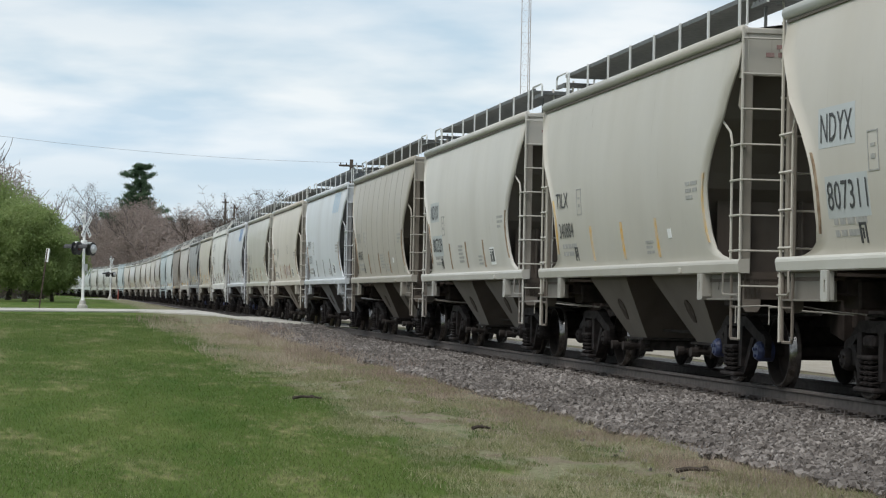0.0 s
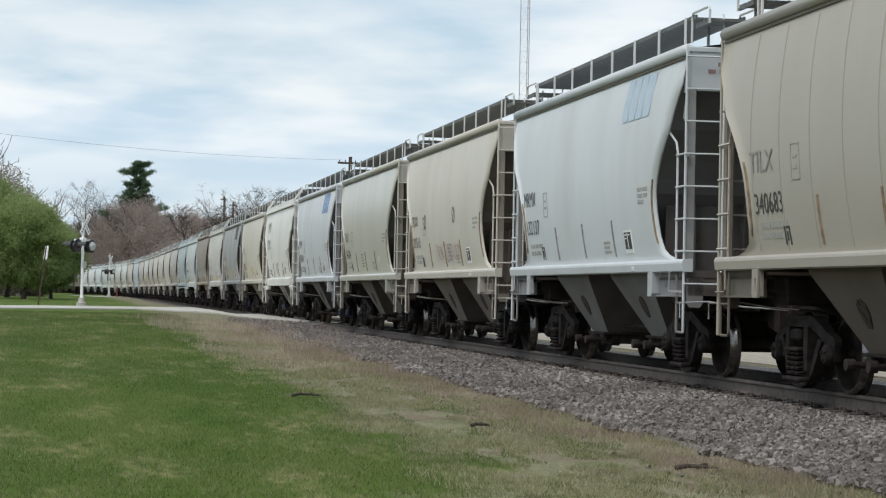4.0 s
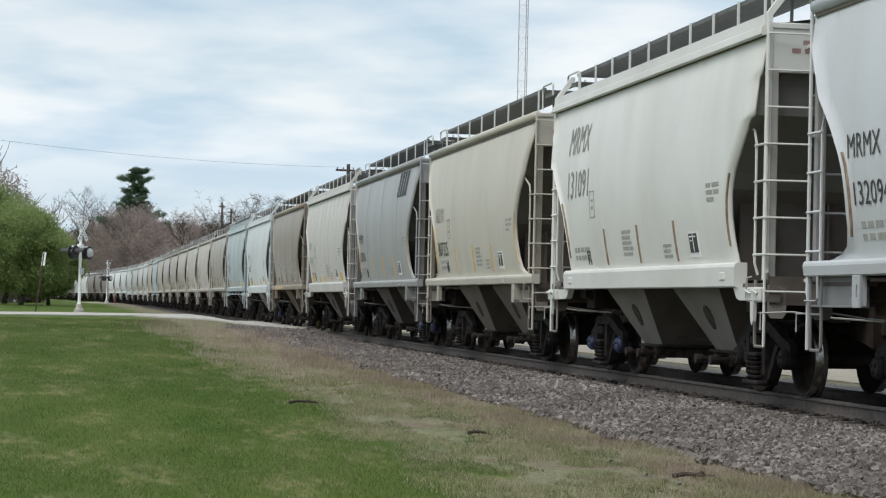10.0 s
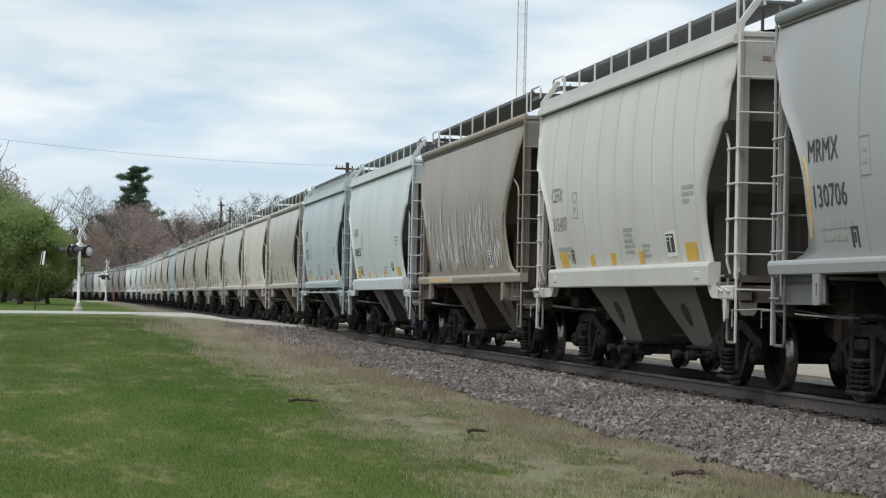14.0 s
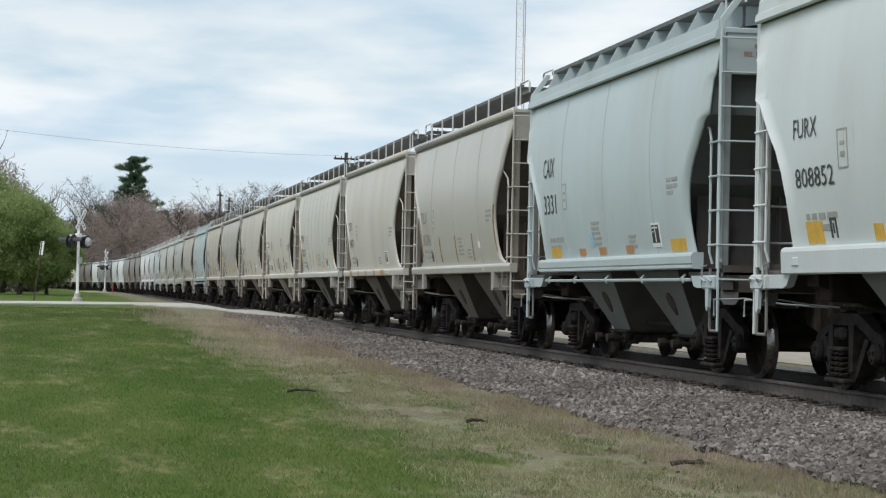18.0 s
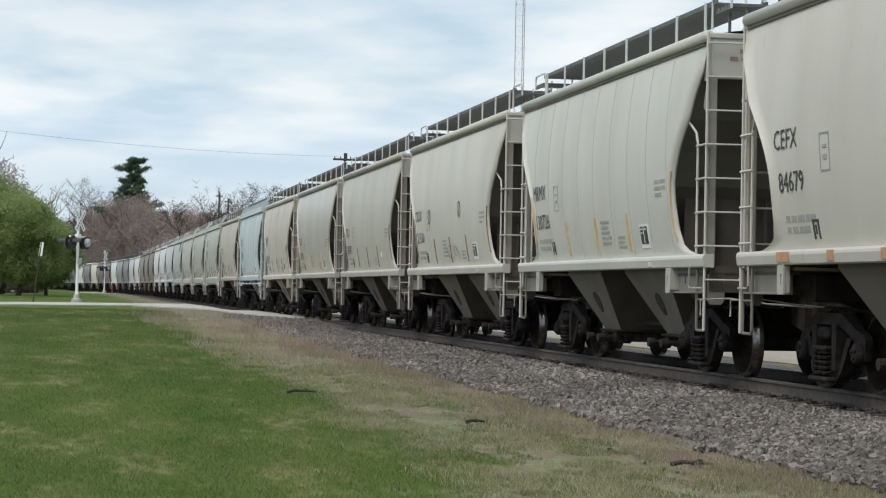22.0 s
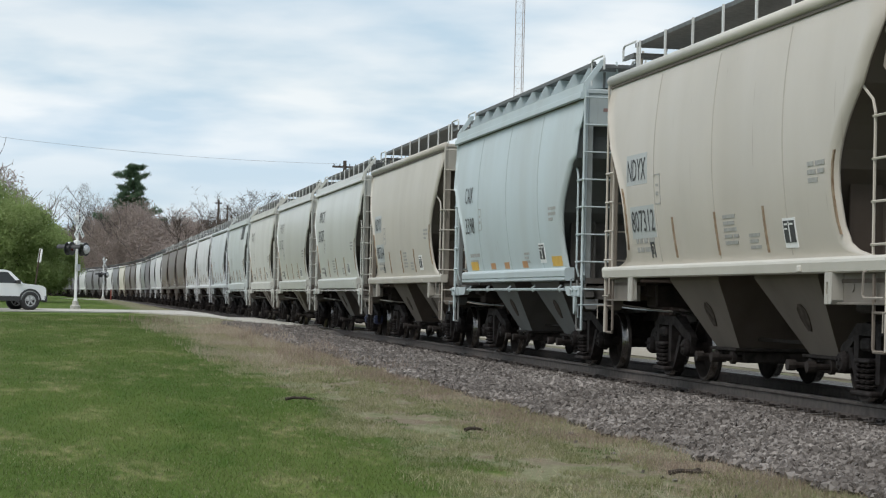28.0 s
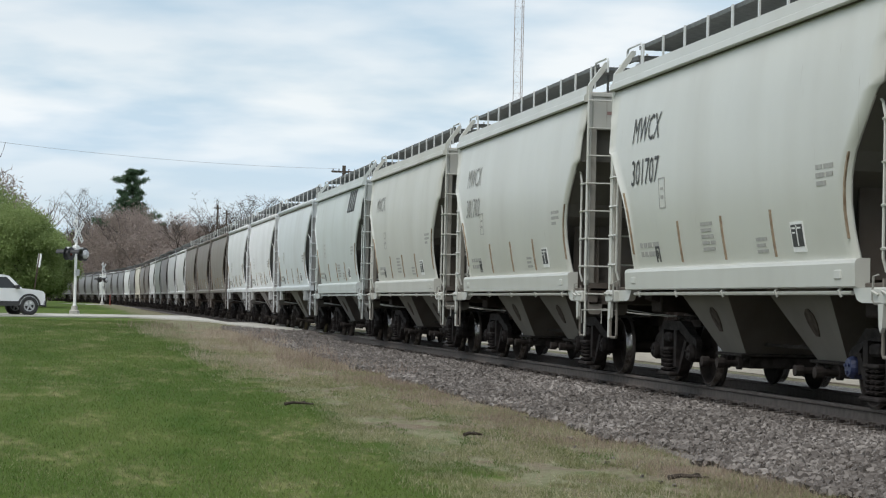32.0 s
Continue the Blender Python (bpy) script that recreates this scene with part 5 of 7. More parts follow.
def make_ground():
    xs, ys = spread(-8, 16, 0.4, 2600), spread(6, 110, 1.0, 2600)
    V = [(x, y, ground_z(x, y)) for y in ys for x in xs]
    n = len(xs)
    F = [(j * n + i, j * n + i + 1, (j + 1) * n + i + 1, (j + 1) * n + i) for j in range(len(ys) - 1) for i in range(n - 1)]
    ob = single("ground", sheet("ground", V, F, ground_material(), True), "mown spring lawn beside a strip of dry weeds", "lawn", kind="structure")


make_ground()

GRAVEL = Mat("ballast_bed", 0.95)
_n = GRAVEL.noise(22, 4)
_v = GRAVEL.t.nodes.new("ShaderNodeTexVoronoi")
_v.inputs["Scale"].default_value = 16
GRAVEL.t.links.new(GRAVEL.co.outputs["Object"], _v.inputs[0])
GRAVEL.color(GRAVEL.mix(GRAVEL.ramp(GRAVEL.noise(0.7, 3), (0.4, 0.0), (0.7, 0.35)), GRAVEL.ramp(_v.outputs["Color"], (0.1, (0.08, 0.072, 0.065)), (0.9, (0.24, 0.225, 0.21))), (0.15, 0.11, 0.085)))
GRAVEL.bump(_v.outputs["Distance"], 0.9, 0.06)
GRAVEL = GRAVEL.m


def ballast_profile(d):
    """Height of the ballast over the rail top, by the distance from the track's centre."""
    a = abs(d)
    return -0.25 + 0.015 * smooth(1.4, 1.7, a) if a < 1.7 else -0.235 - 0.20 * smooth(1.65, 3.2, a) - 0.30 * smooth(2.6, 4.4, a)


def make_ballast():
    V, F = [], []
    ds = [-4.4 + 8.8 * i / 44 for i in range(45)]
    ss = [-60 + 2.0 * i for i in range(80)] + [100 + 12 * i for i in range(48)]
    for s in ss:
        x, y, a = track_at(s)
        for d in ds:
            wob = 0.05 * noise.noise((d * 1.3, s * 0.5, 0)) if abs(d) > 1.6 else 0
            px, py = x + d * math.cos(a), y + d * math.sin(a)
            z = RAIL_Z + ballast_profile(d) + wob
            if (px > ballast_edge(py)) if d < 0 else d < 4.15:
                z = max(z, ground_z(px, py) + 0.03 + 0.4 * wob)
            elif d < 0:
                z = min(z, ground_z(px, py) - 0.05)
            if 72 < y < 100:
                z = min(z, 0.42)
            V.append((px, py, z))
    n = len(ds)
    F = [(j * n + i, j * n + i + 1, (j + 1) * n + i + 1, (j + 1) * n + i) for j in range(len(ss) - 1) for i in range(n - 1)]
    single("ballast", sheet("ballast", V, F, GRAVEL, True), "grey crushed-stone ballast under the rails", "ballast", kind="structure")


make_ballast()


def make_track_bed():
    """The oil-stained stone between and just beside the rails, its colour deepened for the shade under the train."""
    oily_shade = Mat("shaded_oily_ballast", 0.95)
    oily_shade.b.inputs["Specular IOR Level"].default_value = 0.15
    v = oily_shade.t.nodes.new("ShaderNodeTexVoronoi")
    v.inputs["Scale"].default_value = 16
    oily_shade.t.links.new(oily_shade.co.outputs["Object"], v.inputs[0])
    # stone tones kept near black to paint the shade beneath the train
    oily_shade.color(oily_shade.ramp(v.outputs["Color"], (0.1, (0.017, 0.014, 0.0125)), (0.9, (0.048, 0.041, 0.037))))
    oily_shade.bump(v.outputs["Distance"], 0.9, 0.06)
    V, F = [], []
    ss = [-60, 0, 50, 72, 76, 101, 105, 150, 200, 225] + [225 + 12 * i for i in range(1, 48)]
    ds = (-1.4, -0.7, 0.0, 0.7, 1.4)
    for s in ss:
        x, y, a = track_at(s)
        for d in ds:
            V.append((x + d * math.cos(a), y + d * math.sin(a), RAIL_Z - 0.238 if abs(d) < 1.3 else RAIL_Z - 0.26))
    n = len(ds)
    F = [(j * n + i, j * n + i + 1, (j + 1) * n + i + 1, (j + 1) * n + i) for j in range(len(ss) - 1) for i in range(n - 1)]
    single("track_bed", sheet("track_bed", V, F, oily_shade.m), "oil-stained stone between the rails, darkened for the train's shade", "ballast", kind="structure")


make_track_bed()


def make_rail(off):
    prof = [(-0.076, -0.012), (0.076, -0.012), (0.076, 0.002), (0.012, 0.026), (0.009, 0.125), (0.036, 0.138), (0.037, 0.168), (0.03, 0.178), (-0.03, 0.178), (-0.037, 0.168), (-0.036, 0.138), (-0.009, 0.125), (-0.012, 0.026), (-0.076, 0.002)]
    ss = [-60, 0, 60, 120, 180, 225] + [225 + 12 * i for i in range(1, 50)]
    V, F, m = [], [], len(prof)
    for s in ss:
        x, y, a = track_at(s)
        for p, q in prof:
            d = off + p
            V.append((x + d * math.cos(a), y + d * math.sin(a), RAIL_Z - 0.178 + q))
    for j in range(len(ss) - 1):
        F += [(j * m + i, j * m + (i + 1) % m, (j + 1) * m + (i + 1) % m, (j + 1) * m + i) for i in range(m)]
    me = sheet("rail", V, F, RAILSTEEL)
    me.materials.append(RAILHEAD)
    for p in me.polygons:
        if all(me.vertices[i].co.z > RAIL_Z - 0.004 for i in p.vertices):
            p.material_index = 1
    return single("rail", me, "rusty steel rail with a polished head", "rail", group="rails", kind="structure")


RAILS = [make_rail(-0.755), make_rail(0.755)]


def road_slab(name, near, far, z_of, label, mat, thick=0.12):
    """A paved strip between two edges, each a row of (x, y)."""
    n, k = len(near), 13
    rows = [[(a + (c - a) * j / (k - 1), b + (d - b) * j / (k - 1)) for (a, b), (c, d) in zip(near, far)] for j in range(k)]
    rows = [rows[0]] + rows + [rows[-1]]
    V = [(x, y, z_of(x, y) - (thick if j in (0, k + 1) else 0)) for j, r in enumerate(rows) for x, y in r]
    F = [(j * n + i, j * n + i + 1, (j + 1) * n + i + 1, (j + 1) * n + i) for j in range(k + 1) for i in range(n - 1)]
    return single(name, sheet(name, V, F, mat), label, "road", kind="structure")


ROADMAT = plain("pale_road", (0.36, 0.345, 0.31), (0.50, 0.48, 0.44), 0.9, 0.9, 0, 0.3)
YARDMAT = plain("tan_gravel", (0.26, 0.23, 0.185), (0.40, 0.365, 0.305), 3.0, 0.95, 0, 0.3)
xs_road = [-60 + 2.0 * i for i in range(33)]


def road_z(x, y):
    return max(ground_z(x, y), 0.57 if 5 < x < 14 else 0) + 0.05


xs_near = [-60 + 2.0 * i for i in range(28)] + [-5 + 0.7 * i for i in range(20)]
road_slab("road", [(x, 89.0 + 0.48 * x if x < 3 else 90.4 - (x - 3) * 1.8) for x in xs_near] + [(8.85, 79.8)], [(x, 95.0 + 0.6 * x) for x in xs_near] + [(8.85, 100)], road_z, "pale concrete road up to the level crossing", ROADMAT)
road_slab("far_road", [(x, 226) for x in (2.0, 4.0, 6.0, 8.8)], [(x, 244) for x in (-1.0, 3.0, 6.0, 8.8)], lambda x, y: ground_z(x, y) + 0.03, "pale road at the second crossing", ROADMAT)
road_slab("service_road", [(14.5, -20), (14.5, 40), (14.5, 110), (14.5, 230)], [(30, -20), (30, 40), (30, 110), (30, 230)], lambda x, y: ground_z(x, y) + 0.03, "tan gravel yard on the far side of the line", YARDMAT)


def tie_mesh():
    g = Geo()
    g.box(-1.3, 1.3, -0.115, 0.115, -0.18, 0.0, 0.012)
    return g.mesh("tie", TIEWOOD)


def plate_mesh():
    g = Geo()
    for s in (-1, 1):
        c = s * 0.755
        g.box(c - 0.17, c + 0.17, -0.1, 0.1, 0.0, 0.012)
        for dx in (-0.1, 0.1):
            for dy in (-0.06, 0.06):
                g.box(c + dx - 0.02, c + dx + 0.02, dy - 0.015, dy + 0.015, 0.012, 0.05)
    return g.mesh("tie_plate", RAILSTEEL)


def anchor_mesh():
    g = Geo()
    for c in (-0.755, 0.755):
        for dy in (-0.15, 0.15):
            g.box(c - 0.11, c + 0.1, dy - 0.02, dy + 0.02, -0.02, 0.03)
    return g.mesh("rail_anchor", GRIME)


CROSSING = thing("level_crossing", "worn concrete panels between the rails of the crossing", "level crossing", (XC, 77.6, RAIL_Z), kind="structure")
for k in range(10):
    g = Geo(); g.box(-0.62, 0.62, -1.2, 1.2, -0.2, -0.02, 0.02)
    part("panel", cached(("bay", "panel"), lambda: g.mesh("panel", CONCRETE)), CROSSING, at=(0, 2.45 * k, 0))
TRACK = thing("track", "creosoted timber ties with plates and spikes", "railway track", (XC, 0, RAIL_Z - 0.204), kind="structure")


# ---- signals, poles and signs ----


def crossing_signal(name, at, turn, h, label):
    """A flashing-light mast with a crossbuck, on a concrete foot."""
    t = thing(name, label, "crossing signal", at @ pose(0, 0, 0, 0, 0, turn), group="crossing signals")
    g = Geo(); g.lathe([(0.0, 0.0), (0.0, 0.24), (0.2, 0.22), (0.24, 0.15), (0.42, 0.13), (0.44, 0.0)], 2, (0, 0, 0), 12)
    part("foundation", g.mesh("foundation", CONCRETE), t)
    g = Geo(); g.lathe([(0.42, 0.0), (0.42, 0.09), (0.55, 0.065), (h - 0.05, 0.06), (h, 0.04), (h, 0.0)], 2, (0, 0, 0), 14)
    part("mast", g.mesh("mast", WHITEPAINT), t)
    for k, a in enumerate((50, -50)):
        g = Geo(); g.box(-0.58, 0.58, -0.012, 0.012, -0.105, 0.105, 0.004)
        b = part("crossbuck_board", g.mesh("crossbuck_board", WHITEPAINT), t, "white crossbuck board")
        b.matrix_basis = pose(0, -0.09 - 0.03 * k, h - 0.55, 0, a, 0)
        g = Geo()
        for q in range(7):
            g.box(-0.5 + q * 0.15, -0.43 + q * 0.15, -0.016, -0.0125, -0.035, 0.035)
        part("board_writing", g.mesh("board_writing", BLACKPAINT), b)
    g = Geo(); g.tube([(-0.68, 0, 3.0), (0.68, 0, 3.0)], 0.04, 8); g.box(-0.14, 0.14, -0.1, 0.1, 2.88, 3.12, 0.02)
    part("crossarm", g.mesh("crossarm", WHITEPAINT), t)
    for s in (-1, 1):
        for d in (-1, 1):
            g = Geo()
            c = (s * 0.56, d * 0.1, 2.74)
            n = 20
            g.lathe([(d * -0.09, 0.0), (d * -0.09, 0.14), (d * 0.0, 0.16), (d * 0.0, 0.30), (d * 0.02, 0.30), (d * 0.02, 0.0)], 1, c, n)
            back = s > 0 and d < 0
            lamp = part("lamp_head", g.mesh("lamp_head", BLACKPAINT), t, "black round backing disc")
            if back:
                g = Geo(); g.lathe([(d * 0.021, 0.0), (d * 0.021, 0.21), (d * 0.08, 0.20), (d * 0.16, 0.12), (d * 0.17, 0.0)], 1, c, n)
                part("lamp_housing", g.mesh("lamp_housing", GALV), lamp, "weathered grey lamp housing")
                continue
            g = Geo(); g.lathe([(d * 0.02, 0.0), (d * 0.02, 0.11), (d * 0.05, 0.1), (d * 0.07, 0.0)], 1, c, n)
            part("lens", g.mesh("lens", REDLENS), lamp, "unlit dark red lens")
            g = Geo()
            V, F, m = [], [], 9
            for j, yy in enumerate((0.02, 0.5)):
                for i in range(m):
                    a = math.pi * i / (m - 1)
                    r = 0.17
                    V.append((c[0] + r * math.cos(a), c[1] + d * yy, c[2] + r * math.sin(a)))
            F = [(i, i + 1, m + i + 1, m + i) for i in range(m - 1)]
            V += [(x, y, z + 0.012) for x, y, z in V]
            F += [tuple(2 * m + i for i in f[::-1]) for f in F]
            g.add(V, F)
            part("hood", g.mesh("hood", BLACKPAINT), lamp)
    g = Geo(); g.lathe([(h, 0.0), (h, 0.05), (h + 0.05, 0.09), (h + 0.12, 0.06), (h + 0.14, 0.0)], 2, (0, 0, 0), 12)
    part("cap", g.mesh("cap", GALV), t)
    g = Geo(); g.box(-0.1, 0.1, -0.16, -0.07, 1.75, 2.05, 0.01)
    part("junction_box", g.mesh("junction_box", GALV), t)
    return t


REDLENS = plain("dark_red_lens", (0.04, 0.005, 0.005), (0.07, 0.008, 0.008), 6, 0.15, 0, 0)
crossing_signal("crossing_signal", pose(0.39, 96, ground_z(0.39, 96) - 0.02), 57, 4.28, "white crossbuck mast with twin dark flashers by the road")
crossing_signal("crossing_signal", pose(3.93, 236, ground_z(3.93, 236)), 55, 4.6, "distant white crossbuck mast with dark flashers")


def sign_post():
    t = thing("sign_post", "leaning thin brown signpost with a narrow white plate", "signpost", pose(-1.52, 96, ground_z(-1.5, 96) - 0.05, 0, 6.5, 0))
    g = Geo(); g.prism([(-0.03, -0.02), (0.03, -0.02), (0.03, 0.02), (0.015, 0.02), (0.015, 0.0), (-0.015, 0.0), (-0.015, 0.02), (-0.03, 0.02)], 2, 0, 2.75)
    part("post", g.mesh("post", plain("rusty_post", (0.05, 0.035, 0.03), (0.11, 0.08, 0.065), 9, 0.9)), t)
    g = Geo(); g.box(-0.012, 0.012, -0.3, 0.3, 2.15, 2.76, 0.004)
    p = part("plate", g.mesh("plate", WHITEPAINT), t, "white sign plate seen edge-on")
    p.matrix_basis = pose(0.03, 0, 0, 0, 0, 14)


sign_post()


def red_marker():
    t = thing("marker_post", "slim red marker post by the far crossing", "marker post", (4.6, 226, ground_z(4.6, 226)))
    g = Geo(); g.lathe([(0, 0.0), (0, 0.06), (1.05, 0.06), (1.15, 0.03), (1.15, 0.0)], 2, (0, 0, 0), 8)
    part("post", g.mesh("post", plain("red_paint", (0.22, 0.045, 0.035), (0.29, 0.07, 0.05), 8, 0.6)), t)


red_marker()


def utility_pole(at, h, turn, label, arm=1.2, wood=None):
    t = thing("utility_pole", label, "utility pole", at @ pose(0, 0, 0, 0, 0, turn), group="utility poles")
    g = Geo(); g.tube([(0, 0, 0), (0, 0, h * 0.5), (0, 0, h)], 0.16, 10, 0.11)
    part("pole", g.mesh("pole", BARK), t)
    g = Geo(); g.box(-arm, arm, -0.06, 0.06, h - 0.45, h - 0.33, 0.01)
    part("crossarm", g.mesh("crossarm", BARK), t)
    for x in (-arm + 0.1, -arm * 0.4, arm * 0.4, arm - 0.1):
        g = Geo(); g.lathe([(h - 0.33, 0.0), (h - 0.33, 0.025), (h - 0.28, 0.04), (h - 0.25, 0.022), (h - 0.22, 0.035), (h - 0.19, 0.0)], 2, (x, 0, 0), 8)
        part("insulator", g.mesh("insulator", GRIME), t)
    return t


utility_pole(pose(16.76, 130, 0.3), 9.85, 10, "weathered wooden utility pole with one crossarm behind the train", 0.8)
utility_pole(pose(17.9, 258, 0.3), 12.9, 30, "dark wooden utility pole among bare trees", 0.5)
utility_pole(pose(19.3, 262, 0.3), 12.4, 30, "dark wooden utility pole among bare trees", 0.5)
utility_pole(pose(-14.0, 92, 0.8), 8.9, 20, "wooden utility pole beside the road", 0.9)


WIREMAT = plain("weathered_wire", (0.34, 0.35, 0.36), (0.44, 0.45, 0.46), 4, 0.7, 0, 0)


def wire(a, b, sag, r, label):
    g = Geo()
    a, b = Vector(a), Vector(b)
    g.tube([a.lerp(b, k / 24) - Vector((0, 0, sag * 4 * (k / 24) * (1 - k / 24))) for k in range(25)], r, 5)
    single("overhead_wire", g.mesh("overhead_wire", WIREMAT), label, "wire", group="overhead wires")


wire((-13.6, 92, 9.4), (16.3, 130, 9.95), 0.55, 0.008, "thin sagging overhead wire")


def radio_tower():
    t = thing("radio_tower", "slender guyed lattice mast, faded red and white", "radio mast", pose(40.5, 190, 0.3, 0, 0, 20))
    steel = plain("mast_steel", (0.40, 0.36, 0.36), (0.55, 0.52, 0.52), 0.2, 0.6, 0.3, 0)
    w, h = 0.5, 60
    C = [(w * math.cos(a), w * math.sin(a)) for a in (0.3, 0.3 + 2.094, 0.3 + 4.189)]
    for c in C:
        g = Geo(); g.tube([(c[0], c[1], 0), (c[0], c[1], h)], 0.045, 6)
        part("leg", g.mesh("leg", steel), t)
    for k in range(3):
        g = Geo()
        a, b = C[k], C[(k + 1) % 3]
        for i in range(60):
            g.tube([(a[0], a[1], i), (b[0], b[1], i + 1.0)], 0.007, 4)
            g.tube([(a[0], a[1], i), (b[0], b[1], i)], 0.007, 4)
        part("lacing", g.mesh("lacing", steel), t)


radio_tower()


def far_house():
    t = thing("house", "small white house with a dark roof behind trees", "house", pose(-9.6, 215, 0.7, 0, 0, 10))
    g = Geo(); g.box(-4, 4, -3, 3, 0, 2.6, 0.02)
    part("wall", g.mesh("wall", WHITEPAINT), t, "white siding")
    g = Geo(); g.prism([(-3.4, 2.5), (3.4, 2.5), (0, 4.2)], 0, -4.3, 4.3)
    part("roof", g.mesh("roof", DARK), t, "dark shingle roof")
    for x in (-2.2, 2.2):
        g = Geo(); g.box(x - 0.5, x + 0.5, -3.03, -2.98, 0.9, 2.0, 0.01)
        part("window", g.mesh("window", BLACKPAINT), t)


far_house()


# ---- the white utility vehicle that waits at the crossing ----


def make_suv():
    t = thing("suv", "white boxy SUV with dark lower cladding and alloy wheels", "car")
    body = plain("white_car_paint", (0.80, 0.81, 0.82), (0.83, 0.84, 0.85), 2, 0.22, 0, 0)
    clad = plain("dark_cladding", (0.03, 0.03, 0.032), (0.05, 0.05, 0.052), 10, 0.6, 0, 0.05)
    glass = Mat("tinted_glass", 0.05); glass.color((0.02, 0.023, 0.025)); glass = glass.m
    # x forward, y across
    low = [(-2.2, 0.42), (2.18, 0.42), (2.21, 0.62), (2.2, 0.88), (2.15, 0.97), (2.04, 1.02), (1.7, 1.06), (1.2, 1.10), (-2.12, 1.10), (-2.2, 1.0), (-2.22, 0.85)]
    g = Geo(); g.prism(low, 1, -0.86, 0.86)
    bodyob = part("body", g.mesh("body", body), t, "white painted body")
    cab = [(-2.1, 1.06), (1.24, 1.06), (0.66, 1.6), (0.42, 1.66), (-1.9, 1.69), (-2.05, 1.62)]
    V = [(x, s * (0.84 if z < 1.2 else 0.72), z) for s in (-1, 1) for x, z in cab]
    n = len(cab)
    F = [tuple(range(n))[::-1], tuple(range(n, 2 * n))] + [(i, (i + 1) % n, n + (i + 1) % n, n + i) for i in range(n)]
    part("cabin", Geo().add(V, F).mesh("cabin", body), t, "white roof and pillars")
    for s in (-1, 1):
        for x0, x1, x2, x3 in ((0.98, 0.54, -0.18, -0.18), (-0.27, -0.27, -1.08, -1.08), (-1.17, -1.17, -1.95, -1.9)):
            V = [(x0, s * 0.845, 1.1), (x3, s * 0.845, 1.1), (x2, s * 0.735, 1.56), (x1, s * 0.735, 1.56)]
            V += [(x, y - s * 0.03, z) for x, y, z in V]
            F = [(0, 1, 2, 3), (7, 6, 5, 4), (0, 4, 5, 1), (1, 5, 6, 2), (2, 6, 7, 3), (3, 7, 4, 0)]
            part("side_window", Geo().add(V, F).mesh("side_window", glass), t, "dark tinted glass")
        g = Geo(); g.prism([(-0.62, 0.36), (1.04, 0.36), (1.04, 0.56), (-0.62, 0.56)], 1, s * 0.84, s * 0.885)
        part("cladding", g.mesh("cladding", clad), t, "dark plastic side cladding")
        for wx in (-1.08, 1.5):
            g = Geo()
            arc = [(wx + 0.5 * math.cos(a), 0.385 + 0.5 * math.sin(a)) for a in [math.pi * k / 12 for k in range(13)]]
            arc += [(wx + 0.42 * math.cos(a), 0.385 + 0.42 * math.sin(a)) for a in [math.pi * k / 12 for k in range(12, -1, -1)]]
            g.prism(arc, 1, s * 0.8, s * 0.89)
            part("wheel_arch", g.mesh("wheel_arch", clad), t)
            g = Geo(); g.lathe([(-0.03, 0.0), (-0.03, 0.425), (0.045, 0.425), (0.045, 0.0)], 1, (wx, s * 0.82, 0.385), 20)
            part("wheel_well", g.mesh("wheel_well", BLACKPAINT), t)
        g = Geo(); g.box(0.86, 1.04, s * 0.86, s * 1.02, 1.08, 1.24, 0.03)
        part("mirror", g.mesh("mirror", clad), t, "black door mirror")
        g = Geo(); g.tube([(0.1, s * 0.7, 1.68), (-1.8, s * 0.7, 1.71)], 0.02, 6)
        part("roof_rail", g.mesh("roof_rail", clad), t)
        g = Geo(); g.lathe([(0.0, 0.0), (0.0, 0.12), (0.04, 0.1), (0.05, 0.0)], 0, (2.15, s * 0.6, 0.8), 14)
        part("headlight", g.mesh("headlight", GALV), t, "round headlight")
        g = Geo(); g.box(-2.24, -2.18, s * 0.62, s * 0.84, 0.75, 1.05, 0.01)
        part("tail_light", g.mesh("tail_light", REDLENS), t, "red tail light")
    for x0, x1 in ((2.1, 2.28), (-2.3, -2.14)):
        g = Geo(); g.box(x0, x1, -0.86, 0.86, 0.36, 0.62, 0.04)
        part("bumper", g.mesh("bumper", clad), t)
    V = [(1.24, -0.78, 1.08), (1.24, 0.78, 1.08), (0.70, 0.68, 1.57), (0.70, -0.68, 1.57)]
    V += [(x - 0.04, y, z) for x, y, z in V]
    part("windscreen", Geo().add([(x + 0.02, y, z + 0.005) for x, y, z in V], [(0, 1, 2, 3), (7, 6, 5, 4), (0, 4, 5, 1), (1, 5, 6, 2), (2, 6, 7, 3), (3, 7, 4, 0)]).mesh("windscreen", glass), t)
    tyre = Geo(); tyre.lathe([(-0.11, 0.24), (-0.115, 0.33), (-0.09, 0.385), (0.09, 0.385), (0.115, 0.33), (0.11, 0.24)], 1, (0, 0, 0), 24)
    tyre = tyre.mesh("wheel", BLACKPAINT, True)
    rim = Geo(); rim.lathe([(-0.1, 0.2), (-0.1, 0.24), (0.1, 0.24), (0.1, 0.2)], 1, (0, 0, 0), 24)
    rim.lathe([(-0.09, 0.0), (-0.09, 0.06), (0.09, 0.06), (0.09, 0.0)], 1, (0, 0, 0), 12)
